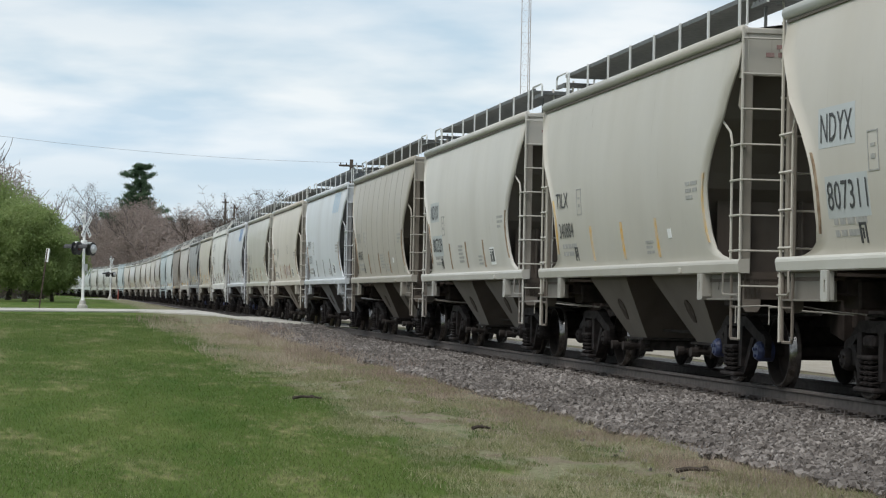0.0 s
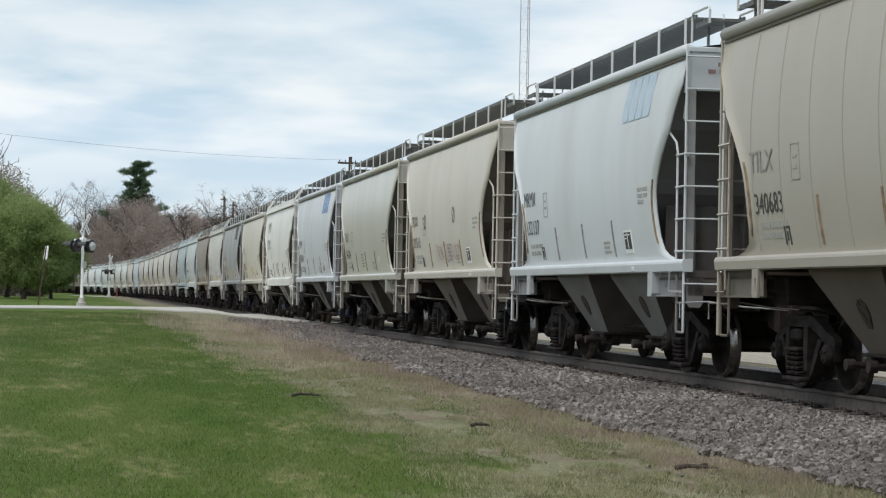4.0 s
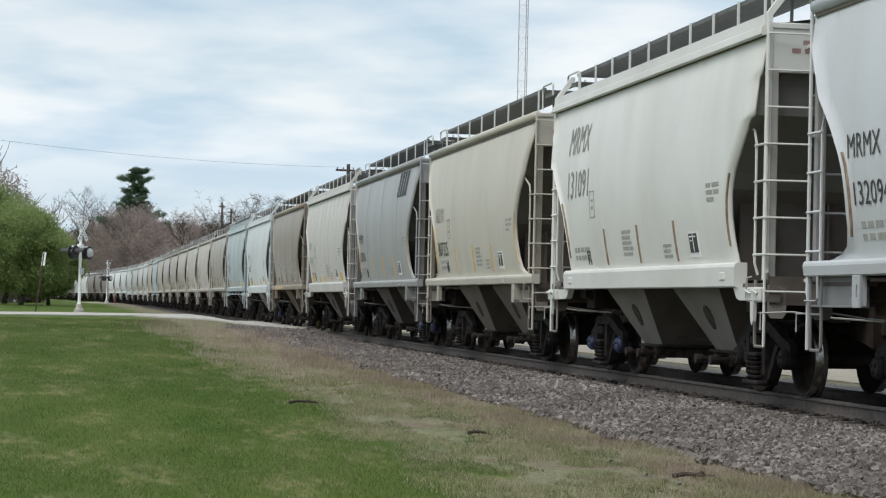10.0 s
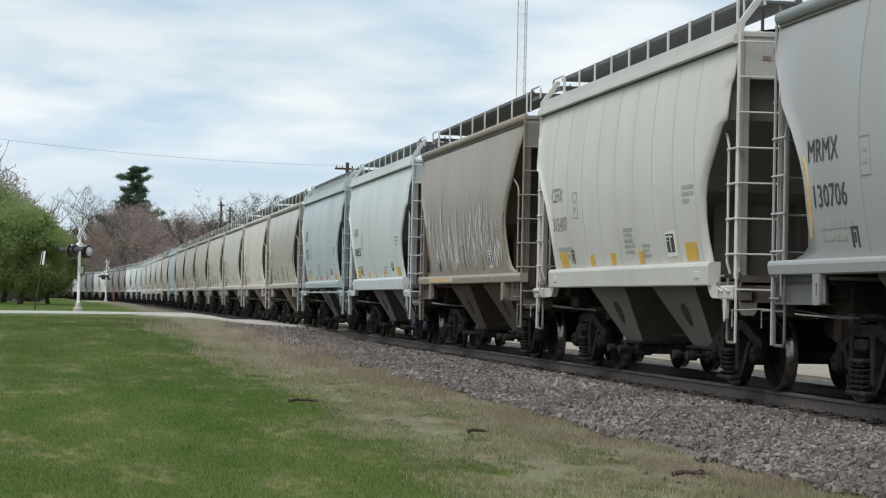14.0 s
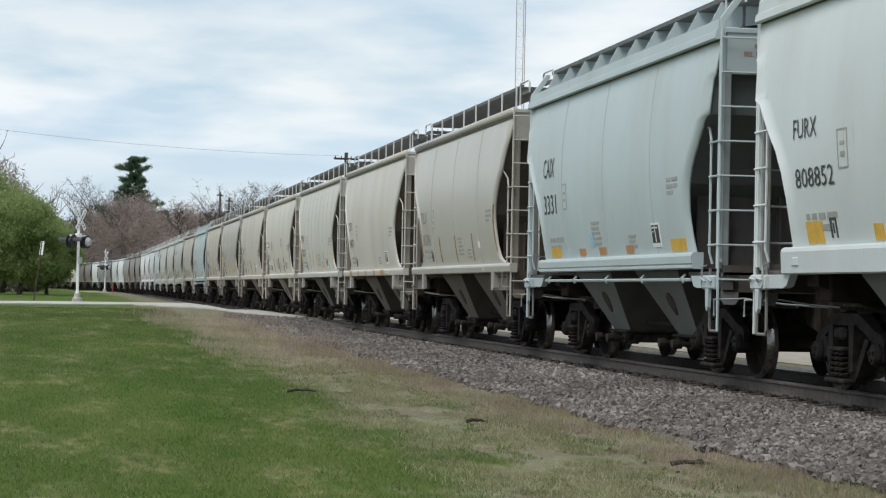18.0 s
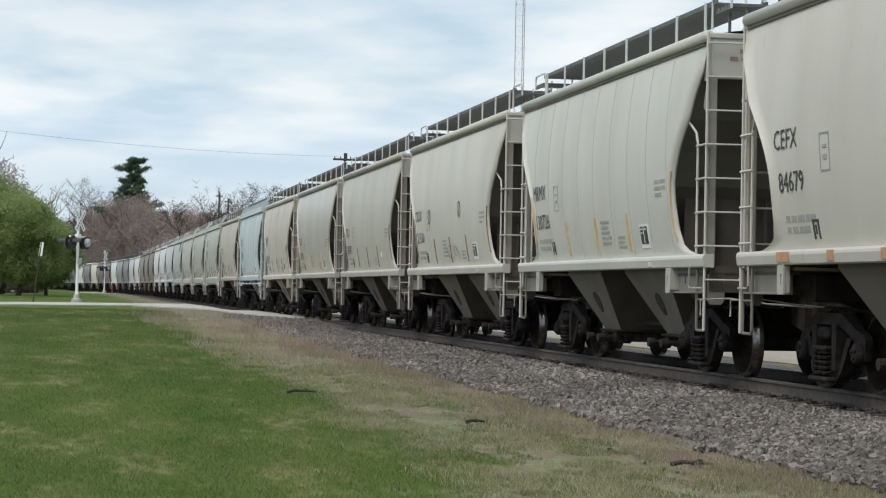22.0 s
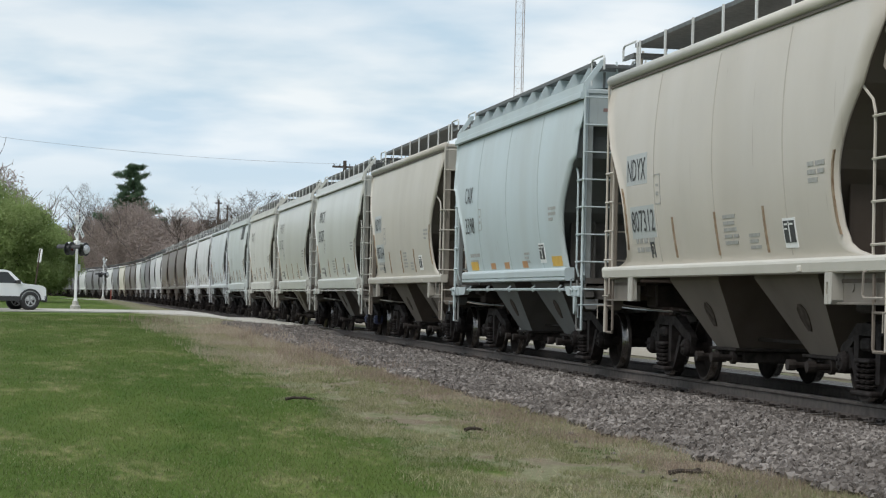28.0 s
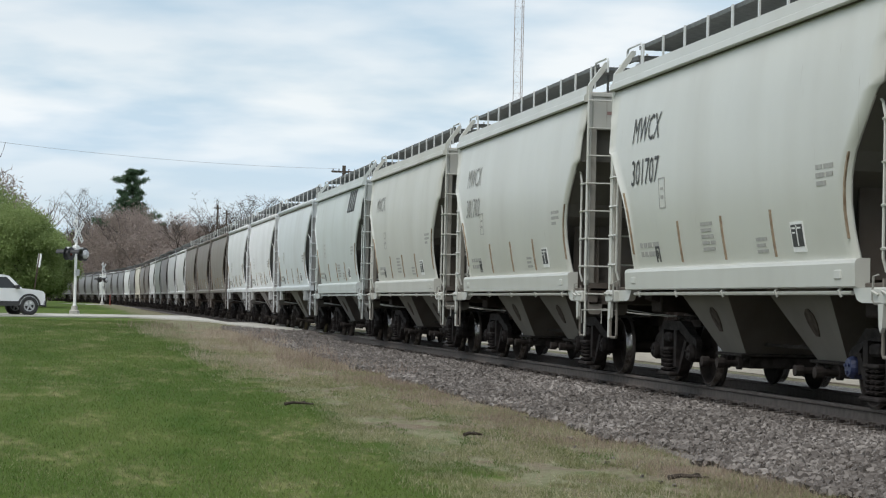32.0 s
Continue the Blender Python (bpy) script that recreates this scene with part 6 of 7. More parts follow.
    for k in range(5):
        a = 2 * math.pi * k / 5
        c, s = math.cos(a), math.sin(a)
        for y0 in (-0.1, 0.07):
            V = [(0.04 * c - q * s, y, 0.04 * s + q * c) for q in (-0.035, 0.035) for y in (y0, y0 + 0.03)]
            V += [(0.2 * c - q * s, y, 0.2 * s + q * c) for q in (-0.03, 0.03) for y in (y0, y0 + 0.03)]
            rim.add(V, [(0, 1, 3, 2), (4, 6, 7, 5), (0, 4, 5, 1), (2, 3, 7, 6), (0, 2, 6, 4), (1, 5, 7, 3)])
    rim = rim.mesh("rim", GALV)
    for wx in (-1.08, 1.5):
        for s in (-1, 1):
            w = part("wheel", tyre, t, "black tyre")
            w.location = (wx, s * 0.80, 0.385)
            part("rim", rim, w, "silver alloy rim")
            SUV_WHEELS.append((w, wx, s))
    return t


SUV_WHEELS = []
SUV = make_suv()

# ---- trees and shrubs ----


def grow(seed, height, radius, levels, spread_a, lean=0.0, limbs=5, shrink=0.62, up=0.35):
    """Limbs of a tree as (points, start radius, end radius), and the tips where leaves sit."""
    rnd = random.Random(seed)
    out, tips = [], []

    def limb(p, d, length, r, level):
        n = 4 if level < 2 else 3
        pts = [p]
        for k in range(n):
            d = (d + Vector((rnd.uniform(-1, 1), rnd.uniform(-1, 1), rnd.uniform(-0.3, 0.8) * up)) * 0.22).normalized()
            pts.append(pts[-1] + d * (length / n))
        out.append((pts, r, r * 0.45))
        if level >= levels:
            tips.append((pts[-1], d)); tips.append((pts[-2], d))
            return
        m = limbs if level == 0 else rnd.randint(3, 4)
        for k in range(m):
            i = rnd.randint(max(1, n // 2), n) if level else rnd.randint(2, n)
            a = rnd.uniform(0, 2 * math.pi)
            side = Vector((math.cos(a), math.sin(a), 0))
            nd = (d * (1 - spread_a) + side * spread_a + Vector((0, 0, up * 0.5))).normalized()
            limb(pts[i], nd, length * rnd.uniform(shrink - 0.1, shrink + 0.1), r * 0.55, level + 1)

    limb(Vector((0, 0, 0)), Vector((lean, 0, 1)).normalized(), height * 0.5, radius, 0)
    return out, tips


def limbs_mesh(limbs, mat, name="limbs", sides=5):
    g = Geo()
    for pts, r, r2 in limbs:
        g.tube(pts, r, sides, r2)
    return g.mesh(name, mat)


def leaves_mesh(name, centres, per, size, scatter, mat, rng, flat=0.6, long=1.0, thin=0.5):
    """Many small leaf blades scattered about each centre."""
    C = np.repeat(np.array([c[:] for c in centres]), per, axis=0)
    n = len(C)
    C = C + rng.normal(0, 1, (n, 3)) * np.array(scatter)
    u = rng.normal(0, 1, (n, 3)); u /= np.linalg.norm(u, axis=1)[:, None]
    w = rng.normal(0, 1, (n, 3)) * np.array([1, 1, flat]); w -= (w * u).sum(1)[:, None] * u
    w /= np.linalg.norm(w, axis=1)[:, None]
    s = size * rng.uniform(0.6, 1.4, (n, 1))
    V = np.stack([C - u * s * long, C + w * s * thin, C + u * s * long, C - w * s * thin], 1).reshape(-1, 3)
    me = bpy.data.meshes.new(name)
    me.from_pydata(V.tolist(), [], np.arange(4 * n).reshape(-1, 4).tolist())
    me.materials.append(mat)
    return me


RNG = np.random.default_rng(4)


def leafy_tree(seed, at, height, spread_w, label, mat, per=60, size=0.16, name="tree", group="", low=0.25, count=130):
    """A broad tree with a dense, uneven crown made of clumps, larger and lower ones bulging out of it."""
    rnd = random.Random(seed)
    t = thing(name, label, "tree", at, group)
    limbs, tips = grow(seed, height * 0.62, height * 0.03, 2, 0.5, limbs=6)
    part("trunk", limbs_mesh(limbs, BARK, "trunk"), t, "dark bark")
    clumps = []
    while len(clumps) < count:
        a, v = rnd.uniform(0, 2 * math.pi), rnd.uniform(-1, 1)
        r = rnd.uniform(0.5, 1.0) ** 0.5
        rr = (1 - abs(v) ** 2.6) ** 0.5 * r
        wob = 0.84 + 0.36 * noise.noise((math.cos(a) * 1.5 + seed, math.sin(a) * 1.5, v * 1.9)) + 0.14 * noise.noise((math.cos(a) * 5 + seed, math.sin(a) * 5, v * 5))
        zc = height * (low + (1 - low) * 0.5) + v * r * (wob if v > 0 else 0.95) * height * (1 - low) * 0.52
        clumps.append(Vector((math.cos(a) * rr * spread_w * wob, math.sin(a) * rr * spread_w * wob, zc)))
    sc = spread_w * 0.10
    part("crown", leaves_mesh("crown", clumps, per, size, (sc, sc, sc * 0.8), mat, RNG), t, "fresh spring leaves")
    return t


def bare_tree(seed, at, height, label, levels=4, group="bare trees", mat=None):
    t = thing("bare_tree", label, "tree", at, group)
    limbs, tips = grow(seed, height, height * 0.016, levels, 0.48, limbs=5, shrink=0.66)
    part("trunk", limbs_mesh(limbs[:1], BARK, "trunk", 8), t)
    tagged(part("limb_spread", limbs_mesh(limbs[1:], mat or TWIGS, "limb_spread", 4), t), kind="stuff")
    rnd = random.Random(seed + 7)
    g = Geo()
    for p, d in tips:
        for k in range(4):
            q = p + Vector((rnd.uniform(-1, 1), rnd.uniform(-1, 1), rnd.uniform(-0.2, 1))) * height * 0.055
            g.tube([p, p.lerp(q, 0.5) + Vector((rnd.uniform(-.1, .1), 0, rnd.uniform(0, .1))), q], 0.017, 3, 0.009)
    tagged(part("twig_haze", g.mesh("twig_haze", mat or TWIGS), t), kind="stuff")
    return t


def brown_tree(seed, at, height, w, label, mat, count=60, per=70):
    t = thing("budding_tree", label, "tree", at, "budding trees")
    limbs, tips = grow(seed, height, height * 0.018, 3, 0.42, limbs=6)
    part("trunk", limbs_mesh(limbs, TWIGS, "trunk", 4), t)
    rnd = random.Random(seed)
    cl = []
    for k in range(count):
        a, v, r = rnd.uniform(0, 6.283), rnd.uniform(-0.9, 1), rnd.uniform(0.3, 1) ** 0.5
        rr = math.sqrt(max(0, 1 - v * v)) * r * w
        cl.append(Vector((math.cos(a) * rr, math.sin(a) * rr, height * 0.52 + v * r * height * 0.46)))
    sc = w * 0.16
    part("crown", leaves_mesh("crown", cl, per, 0.19, (sc * 1.2, sc * 1.2, sc * 1.2), mat, RNG, 1.0, 1.8, 0.26), t, "haze of bare reddish-brown twigs")
    return t


def pine_tree(at, height, label):
    t = thing("pine_tree", label, "pine", at)
    rnd = random.Random(3)
    g = Geo(); g.tube([(0, 0, 0), (0.1, 0, height * 0.5), (0, 0.1, height)], 0.32, 8, 0.05)
    part("trunk", g.mesh("trunk", BARK), t)
    g, cl = Geo(), []
    z = height * 0.48
    while z < height * 0.99:
        f = (z / height - 0.3) / 0.7
        reach = height * 0.29 * (1.04 - f) ** 0.6 * rnd.uniform(0.55, 1.25)
        for k in range(rnd.randint(4, 7)):
            a = rnd.uniform(0, 6.283)
            L = reach * rnd.uniform(0.5, 1.2)
            e = Vector((math.cos(a) * L, math.sin(a) * L, z + L * 0.34))
            g.tube([(0, 0, z), e * 0.5 + Vector((0, 0, z * 0.5 + 0.0)), e], 0.06, 4, 0.02)
            for q in (0.35, 0.55, 0.7, 0.82, 0.92, 1.0):
                for _ in range(2):
                    cl.append(Vector((0, 0, z)).lerp(e, q) + Vector((rnd.uniform(-.35, .35), rnd.uniform(-.35, .35), rnd.uniform(-0.15, 0.4))))
        z += height * 0.041
    part("branch_whorl", g.mesh("branch_whorl", BARK), t)
    part("needles", leaves_mesh("needles", cl, 26, 0.24, (0.27, 0.27, 0.15), LEAF_PINE, RNG, 0.8, 1.6, 0.20), t, "dark blue-green needles")
    return t


def at_ground(x, y):
    return pose(x, y, ground_z(x, y) - 0.05)


# green trees beside the road
for i, (x, y, h, w) in enumerate([(-3.4, 150, 7.2, 3.4), (-7.6, 154, 8.9, 4.3), (-13, 152, 9.0, 4.8), (-5.2, 172, 8.4, 4.6), (-20, 160, 10, 5), (-1.6, 160, 5.6, 2.4)]):
    leafy_tree(20 + i, at_ground(x, y), h, w, "broad leafy tree in fresh yellow-green leaf", LEAF_GREEN, 170, 0.085, "leafy_tree", "green trees", 0.13, 320)
pine_tree(at_ground(11.6, 392), 24.6, "tall dark pine with layered branches")
for i, (x, y, h) in enumerate([(2.2, 430, 19.5), (5.4, 436, 20.0), (20.2, 305, 15.0), (23.6, 308, 16.2)]):
    bare_tree(40 + i if i < 2 else 43 + i, at_ground(x, y), h, "leafless tree with fine spreading limbs", mat=BARK if y > 300 else TWIGS)


def beside(s, off):
    """A place beside the line, s metres up it and off metres to its right."""
    x, y, a = track_at(s)
    return x + off * math.cos(a), y + off * math.sin(a)


for i, (s, off, h, w) in enumerate([(300, 10, 8.0, 3.0), (312, 9, 9.0, 3.2), (325, 9, 10.5, 3.4), (338, 9, 12.0, 3.6), (352, 9, 13.4, 3.8), (366, 9, 15.4, 4.6), (380, 9, 17.4, 5.2), (396, 9, 18.2, 5.4), (412, 9, 17.4, 5.2), (430, 9, 15.4, 4.4), (448, 9, 15.0, 4.4), (466, 9, 15.0, 4.4), (486, 9, 15.0, 4.6), (508, 9, 15.0, 4.8), (345, 20, 13.0, 4.0), (375, 20, 15.5, 4.4), (405, 22, 17.0, 4.8), (320, 22, 11.0, 4.0)]):
    brown_tree(60 + i, at_ground(*beside(s, off)), h, w, "budding tree, a haze of reddish-brown twigs", LEAF_BROWN, 130, 190)
for i, (s, off, h, w) in enumerate([(395, -7, 4.6, 2.6), (415, -8, 5.0, 2.8), (440, -9, 5.6, 3.0), (380, -9, 4.0, 2.4), (470, -9, 6, 3.2)]):
    brown_tree(90 + i, at_ground(*beside(s, off)), h, w, "low brown thicket beside the line", LEAF_BROWN, 60, 130)
for i, (x, y, h, w) in enumerate([(-3.9, 200, 3.6, 2.2), (-7.4, 198, 4.0, 2.8)]):
    brown_tree(110 + i, at_ground(x, y), h, w, "low brown thicket under the green trees", LEAF_BROWN, 60, 130)


for i, (x, y, h, w) in enumerate([(-7.8, 240, 15.6, 3.4), (-10.6, 236, 16.6, 3.8), (-5.0, 252, 12.6, 2.8)]):
    brown_tree(130 + i, at_ground(x, y), h, w, "tall leafless tree, a haze of pinkish-grey twigs", LEAF_BROWN, 80, 85)


# unseen trees added behind the camera to shade the low sky there
SKY_BLOCK_TREE = leafy_tree(31, at_ground(-4, -46), 13, 6.5, "unseen leafy tree added behind the camera to block low sky", LEAF_GREEN, 30, 0.4, "leafy_tree", "green trees", 0.05, 150)
for x, y in ((-16, -40), (-28, -34), (-40, -22), (22, -44), (34, -36), (46, -26), (3, -60), (14.5, -64)):
    copy_thing(SKY_BLOCK_TREE, at_ground(x, y) @ pose(0, 0, 0, 0, 0, x * 31))


# ---- grass, weeds and stones ----


def blades(name, n, area, height, width, mat, label, keep, dens, lean=0.5, lift=0.0):
    """Grass as single tapered blades standing on the ground."""
    rng = np.random.default_rng(len(name) * 7 + n)
    x0, x1, y0, y1 = area
    u = rng.uniform(0, 1, n)
    y = y0 * (y1 / y0) ** u if dens else rng.uniform(y0, y1, n)
    x = rng.uniform(x0, x1, n)
    ok = np.array([keep(a, b) for a, b in zip(x.tolist(), y.tolist())])
    x, y = x[ok], y[ok]
    m = len(x)
    z = np.array([ground_z(a, b) for a, b in zip(x.tolist(), y.tolist())]) + lift
    big = 1 + np.clip((y - 25) / 60, 0, 1.2)
    h = height * rng.uniform(0.45, 1.3, m) * (0.7 + 0.3 * big)
    a, b = rng.uniform(0, 2 * np.pi, m), rng.uniform(0, 2 * np.pi, m)
    w = width * big * rng.uniform(0.7, 1.3, m)
    le = lean * h * rng.uniform(0.2, 1.0, m)
    V = np.empty((m, 3, 3))
    V[:, 0] = np.c_[x - np.cos(a) * w, y - np.sin(a) * w, z - 0.01]
    V[:, 1] = np.c_[x + np.cos(a) * w, y + np.sin(a) * w, z - 0.01]
    V[:, 2] = np.c_[x + np.cos(b) * le, y + np.sin(b) * le, z + h]
    me = bpy.data.meshes.new(name)
    me.from_pydata(V.reshape(-1, 3).tolist(), [], np.arange(3 * m).reshape(-1, 3).tolist())
    me.materials.append(mat)
    return single(name, me, label, "grass", kind="stuff")


def lawn_edge(x, y):
    return x - 0.42 + 0.7 * noise.noise((x * 0.5, y * 0.22, 2.0)) + 0.45 * noise.noise((x * 2, y * 0.6, 5.0))


def fade(v, a, b):
    return random.random() < smooth(a, b, v)


blades("lawn", 300000, (-6, 4.4, 15, 84), 0.030, 0.0042, GRASS, "short green lawn grass", lambda x, y: not fade(lawn_edge(x, y), 2.4, 3.5), True, 1.3)
blades("thin_grass", 90000, (-6, 4.2, 15, 80), 0.026, 0.003, PALEGRASS, "yellowish tufts in the lawn", lambda x, y: noise.noise((x * 0.9, y * 0.25, 9.0)) + 0.7 * noise.noise((x * 3.0, y * 0.9, 9.0)) > 0.22, True, 1.6)
blades("verge_grass", 130000, (2.4, 6.2, 15, 60), 0.05, 0.004, PALEGRASS, "thin yellow-green verge grass", lambda x, y: noise.noise((x * 1.1, y * 0.45, 4.0)) + 0.8 * noise.noise((x * 3.6, y * 1.5, 4.0)) > -0.05 and fade(lawn_edge(x, y), 2.2, 3.2) and x < ballast_edge(y) + 0.1, True, 1.5)
def dry_here(x, y):
    # thickest along the foot of the ballast and farther up the line, patchy on the verge
    near_stone = 1 - smooth(0.25, 1.5, abs(x - ballast_edge(y) + 0.25))
    up_line = smooth(28, 40, y)
    return fade(lawn_edge(x, y), 2.6, 3.7) and random.random() < 0.13 + 0.80 * max(near_stone, up_line) and noise.noise((x * 0.9, y * 0.4, 1.0)) > -0.3 and not fade(x - ballast_edge(y), 0.0, 1.1)


blades("dry_weeds", 84000, (2.4, 7.0, 15, 70), 0.065, 0.0026, DRYGRASS, "dry tan weeds along the ballast", dry_here, True, 1.2)
blades("red_weeds", 130000, (4.4, 7.4, 15, 56), 0.08, 0.0026, REDWEED, "reddish-brown dead weeds at the foot of the ballast", lambda x, y: random.random() < (1 - smooth(0.05, 1.15, abs(x - ballast_edge(y)))) * (0.16 + 0.7 * smooth(-0.1, 0.3, noise.noise((x * 1.2, y * 0.6, 3.0)))), True, 1.0)
blades("verge_tufts", 70000, (3.0, 6.0, 15, 40), 0.03, 0.004, GRASS, "green tufts in the thin verge grass", lambda x, y: noise.noise((x * 1.1, y * 0.5, 6.0)) + 0.8 * noise.noise((x * 3.2, y * 1.3, 6.0)) > 0.18 and fade(lawn_edge(x, y), 2.2, 3.2) and x < ballast_edge(y) - 0.3, True, 1.2)
blades("tall_weeds", 11000, (2.2, 6.0, 38, 72), 0.2, 0.003, DRYGRASS, "tall dead weeds near the crossing", lambda x, y: noise.noise((x * 0.9, y * 0.3, 7.0)) > 0.05 and x > 2.2 + 0.03 * (60 - y) and not fade(y, 60, 73), False, 0.9)
blades("red_stalks", 6000, (4.2, 6.4, 34, 66), 0.26, 0.003, REDWEED, "clumps of tall reddish-brown stalks", lambda x, y: noise.noise((x * 1.2, y * 0.35, 12.0)) > 0.16, False, 0.6)


blades("roadside_stalks", 1500, (1.4, 4.8, 68, 81), 0.26, 0.003, REDWEED, "brown stalks standing at the road's edge", lambda x, y: noise.noise((x * 1.4, y * 0.4, 15.0)) > -0.1 and random.random() > (x - 3.1) ** 2 / 2.6 + (y - 74.5) ** 2 / 40, False, 0.5)


STONE = leaf_material("crushed_stone", (0.088, 0.077, 0.070), (0.168, 0.149, 0.137), (0.34, 0.31, 0.286))


def stones(name, n, d0, d1, s0, s1, size, label):
    """Crushed stone: small irregular six-sided lumps lying on the ballast."""
    rng = np.random.default_rng(n)
    u = rng.uniform(0, 1, n)
    y = s0 * (s1 / s0) ** u
    d = rng.uniform(d0, d1, n)
    if name == "ballast_stones":
        ok = np.array([XC + b > ballast_edge(a) + 0.05 for a, b in zip(y.tolist(), d.tolist())])
        y, d = y[ok], d[ok]
        n = len(y)
    x = XC + d
    z = np.array([max(RAIL_Z + ballast_profile(b), ground_z(XC + b, a) + 0.03 if XC + b > ballast_edge(a) else ground_z(XC + b, a)) for a, b in zip(y.tolist(), d.tolist())])
    r = size * rng.uniform(0.55, 1.45, n) * (1 + np.clip((y - 30) / 70, 0, 0.8))
    base = np.array([(i, j, k) for i in (-1, 1) for j in (-1, 1) for k in (-1, 1)], float)
    P = base[None] * np.array([1.0, 0.8, 0.6]) + rng.normal(0, 0.28, (n, 8, 3))
    q = rng.normal(0, 1, (n, 4)); q /= np.linalg.norm(q, axis=1)[:, None]
    a, b, c, e = q.T
    R = np.stack([np.stack([1 - 2 * (c * c + e * e), 2 * (b * c - a * e), 2 * (b * e + a * c)], 1), np.stack([2 * (b * c + a * e), 1 - 2 * (b * b + e * e), 2 * (c * e - a * b)], 1), np.stack([2 * (b * e - a * c), 2 * (c * e + a * b), 1 - 2 * (b * b + c * c)], 1)], 1)
    P = np.einsum("nij,nkj->nki", R, P) * (r * 0.5)[:, None, None] + np.stack([x, y, z + r * 0.12], 1)[:, None]
    quads = np.array([(0, 1, 3, 2), (4, 6, 7, 5), (0, 4, 5, 1), (2, 3, 7, 6), (0, 2, 6, 4), (1, 5, 7, 3)])
    F = (quads[None] + 8 * np.arange(n)[:, None, None]).reshape(-1, 4)
    me = bpy.data.meshes.new(name)
    me.from_pydata(P.reshape(-1, 3).tolist(), [], F.tolist())
    me.materials.append(STONE)
    return single(name, me, label, "gravel", kind="stuff")


stones("ballast_stones", 84000, -4.6, -1.28, 15, 74, 0.052, "grey crushed stone, loose and angular")
stones("scattered_stones", 90, -4.6, -3.7, 15, 60, 0.034, "loose stones among the weeds")


def scrap(x, y, length, turn, label):
    g = Geo()
    pts = [(-length / 2, 0, 0.03), (-length * 0.2, 0.02, 0.05), (length * 0.15, -0.01, 0.045), (length / 2, 0.03, 0.03)]
    g.tube(pts, 0.024, 7, 0.012)
    g.tube([(0, 0, 0.04), (length * 0.2, 0.09, 0.06), (length * 0.3, 0.14, 0.05)], 0.018, 5, 0.01)
    ob = single("wood_scrap", g.mesh("wood_scrap", BARK), label, "debris")
    ob.matrix_basis = pose(x, y, ground_z(x, y), 0, 0, turn)


scrap(3.2, 29.0, 0.42, 10, "dark broken tie splinter on the dry grass")
scrap(5.55, 18.3, 0.40, -5, "dark wood splinter beside the ballast")
scrap(4.6, 23.6, 0.25, 20, "small dark twig in the weeds")
scrap(6.85, 17.6, 0.3, 30, "dark splinter among the stones")

# ---- ties: those near by as pieces, the rest joined ----
TIE, PLATE, ANCHOR = tie_mesh(), plate_mesh(), anchor_mesh()
for k in range(150):
    y = 10.0 + 0.5 * k
    if 76 < y < 102:
        continue
    o = part("tie", TIE, TRACK, at=(0.03 * math.sin(k * 2.3), y, 0.0))
    part("tie_plate", PLATE, o, at=(0, 0, 0.001))
    if y < 60:
        part("rail_anchor", ANCHOR, o, at=(0, 0, 0.0))
g = Geo()
for k in range(640):
    s = -40 + 0.75 * k
    if 10 <= s < 85 or 76 < s < 102:
        continue
    x, y, a = track_at(s)
    c, q = math.cos(a), math.sin(a)
    V = [(x + i * 1.3 * c - j * 0.115 * q - XC, y + i * 1.3 * q + j * 0.115 * c, -0.18 + 0.18 * w) for i in (-1, 1) for j in (-1, 1) for w in (0, 1)]
    g.add(V, [(0, 1, 3, 2), (4, 6, 7, 5), (0, 4, 5, 1), (2, 3, 7, 6), (0, 2, 6, 4), (1, 5, 7, 3)])
tagged(part("far_ties", g.mesh("far_ties", TIEWOOD), TRACK, "timber ties farther up the line"), kind="stuff")

# ---- what moves ----
GAP_Y = 24.40
# car lengths differ a little: metres, fitted to the camera's view, by which each stands farther up the line than an
# even spacing gives
CREEP = [0.0, 0.02, 0.04, 0.12, 0.18, 0.25, 0.33, 0.45, 0.45, 0.42, 0.31, 0.18, 0.02, -0.04, -0.08, -0.10, -0.12, -0.12, -0.12, -0.15, -0.16, -0.18]


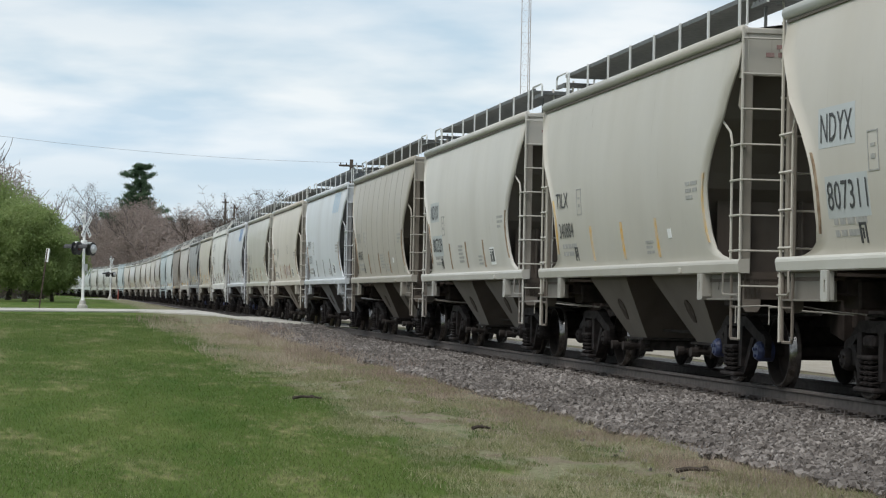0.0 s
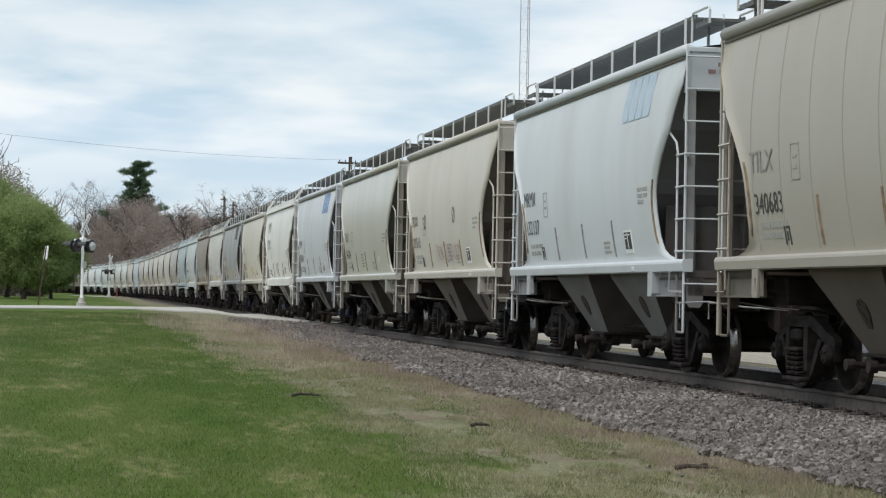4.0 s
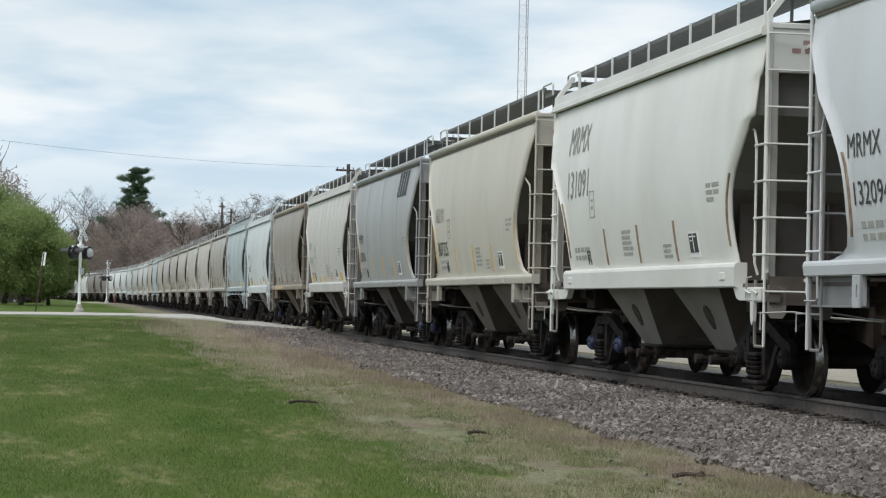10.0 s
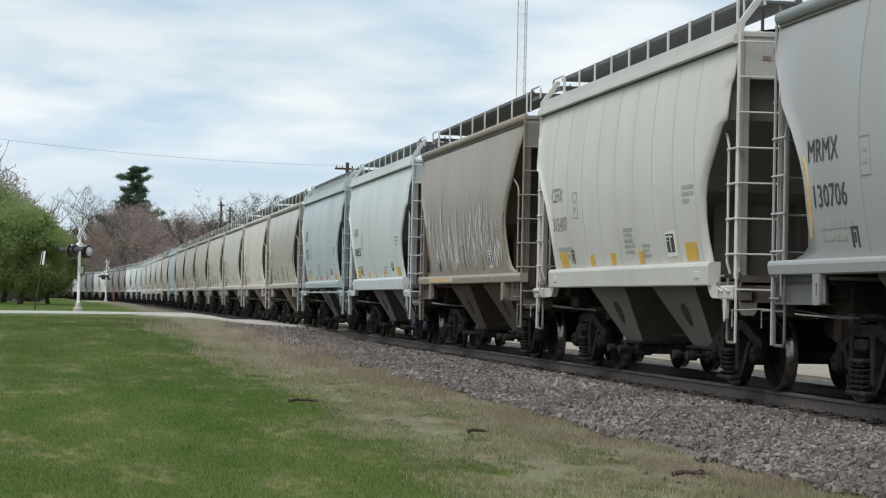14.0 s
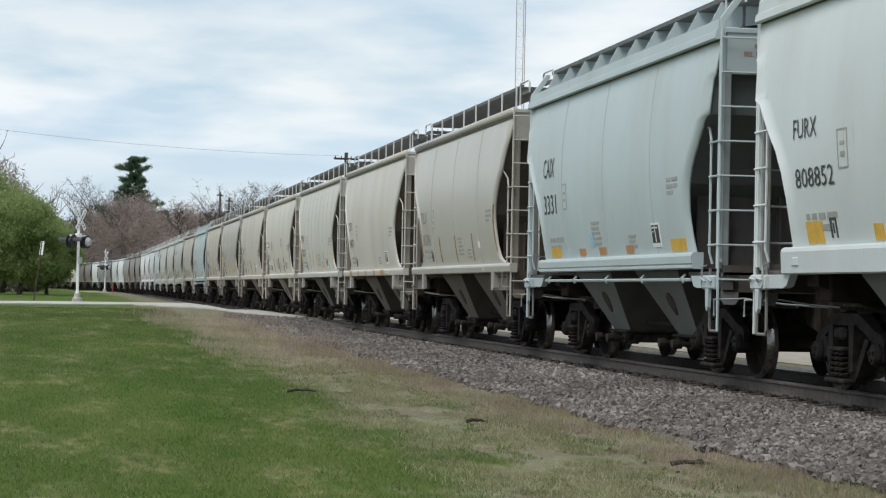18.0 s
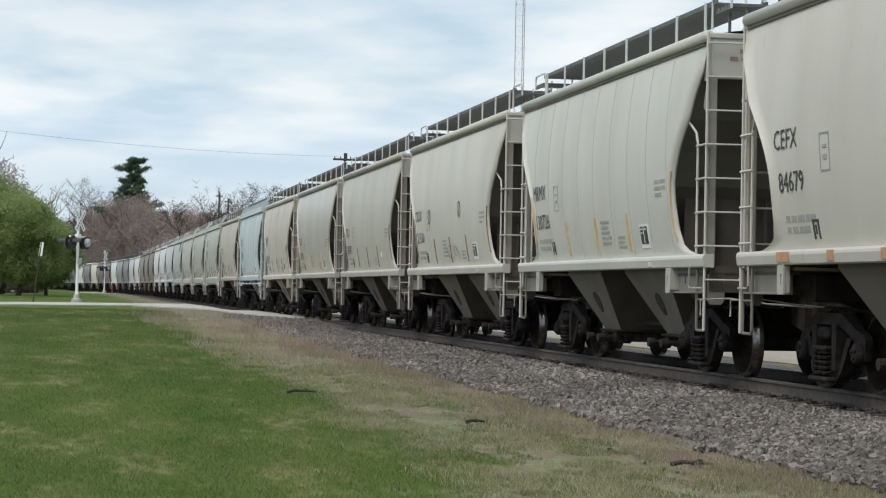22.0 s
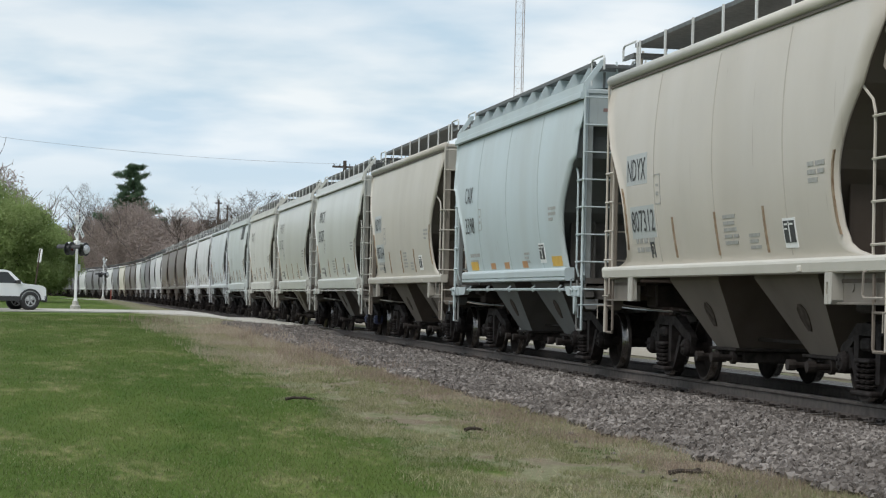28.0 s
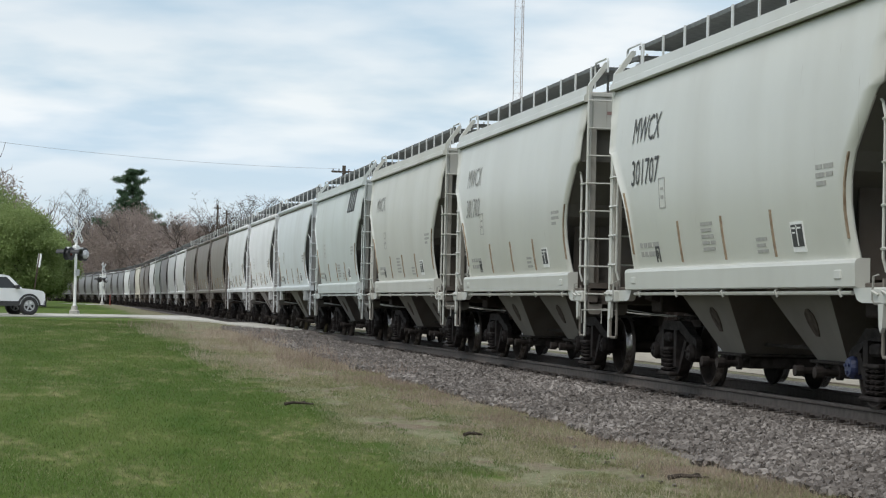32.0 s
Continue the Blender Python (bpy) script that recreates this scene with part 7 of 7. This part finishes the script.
def run(t):
    """Metres that the train has come on since the start."""
    return 8.997 * (t + 0.001275 * t * t - 4.93e-7 * t ** 3)


SUV_STOP, SUV_TURN = (-3.22, 90.3), 22.0
# metres still to go to its stopping place
SUV_ROWS = [(0.0, 24.0), (19.0, 24.0), (20.0, 22.6), (21.0, 18.6), (22.0, 14.0), (23.0, 9.0), (24.0, 4.55), (24.4, 3.0), (24.6, 2.35), (24.8, 1.77), (25.0, 1.32), (25.2, 0.94), (25.4, 0.60), (25.5, 0.45), (25.7, 0.22), (26.0, 0.05), (26.3, 0.0), (32.0, 0.0)]


def suv_x(t):
    for (t0, a), (t1, b) in zip(SUV_ROWS, SUV_ROWS[1:]):
        if t <= t1:
            return a + (b - a) * (t - t0) / (t1 - t0)
    return SUV_ROWS[-1][1]


def motions():
    for n, car in enumerate(CARS):
        rows = []
        for k in range(17):
            t = 2.0 * k
            x, y, a = track_at(GAP_Y - CAR_L / 2 + CAR_L * n + CREEP[min(n, len(CREEP) - 1)] - run(t))
            rows.append((t, pose(x, y, RAIL_Z, 0, 0, math.degrees(a))))
        walk(car, rows)
    # all wheelsets roll alike: one set of keys serves them
    first = WHEELSETS[0]
    rows = []
    for k in range(961):
        t = k / 30
        rows.append((t, pose(0, 0, 0, math.degrees(run(t) / R_WHEEL), 0, 0)))
    walk(first, rows)
    for w in WHEELSETS[1:]:
        w.rotation_mode = "QUATERNION"
        w.animation_data_create()
        w.animation_data.action = first.animation_data.action
        w.animation_data.action_slot = first.animation_data.action_slot
    c, q = math.cos(radians(SUV_TURN)), math.sin(radians(SUV_TURN))
    rows = []
    for t, d in SUV_ROWS:
        x, y = SUV_STOP[0] - d * c, SUV_STOP[1] - d * q
        rows.append((t, pose(x, y, road_z(x, y), 0, 0, SUV_TURN)))
    walk(SUV, rows)
    times = [0.0, 19.0] + [19.0 + 0.1 * k for k in range(1, 76)] + [32.0]
    for w, wx, s in SUV_WHEELS:
        walk(w, [(t, pose(wx, s * 0.80, 0.385, 0, math.degrees((24.0 - suv_x(t)) / 0.385), 0)) for t in times])


motions()
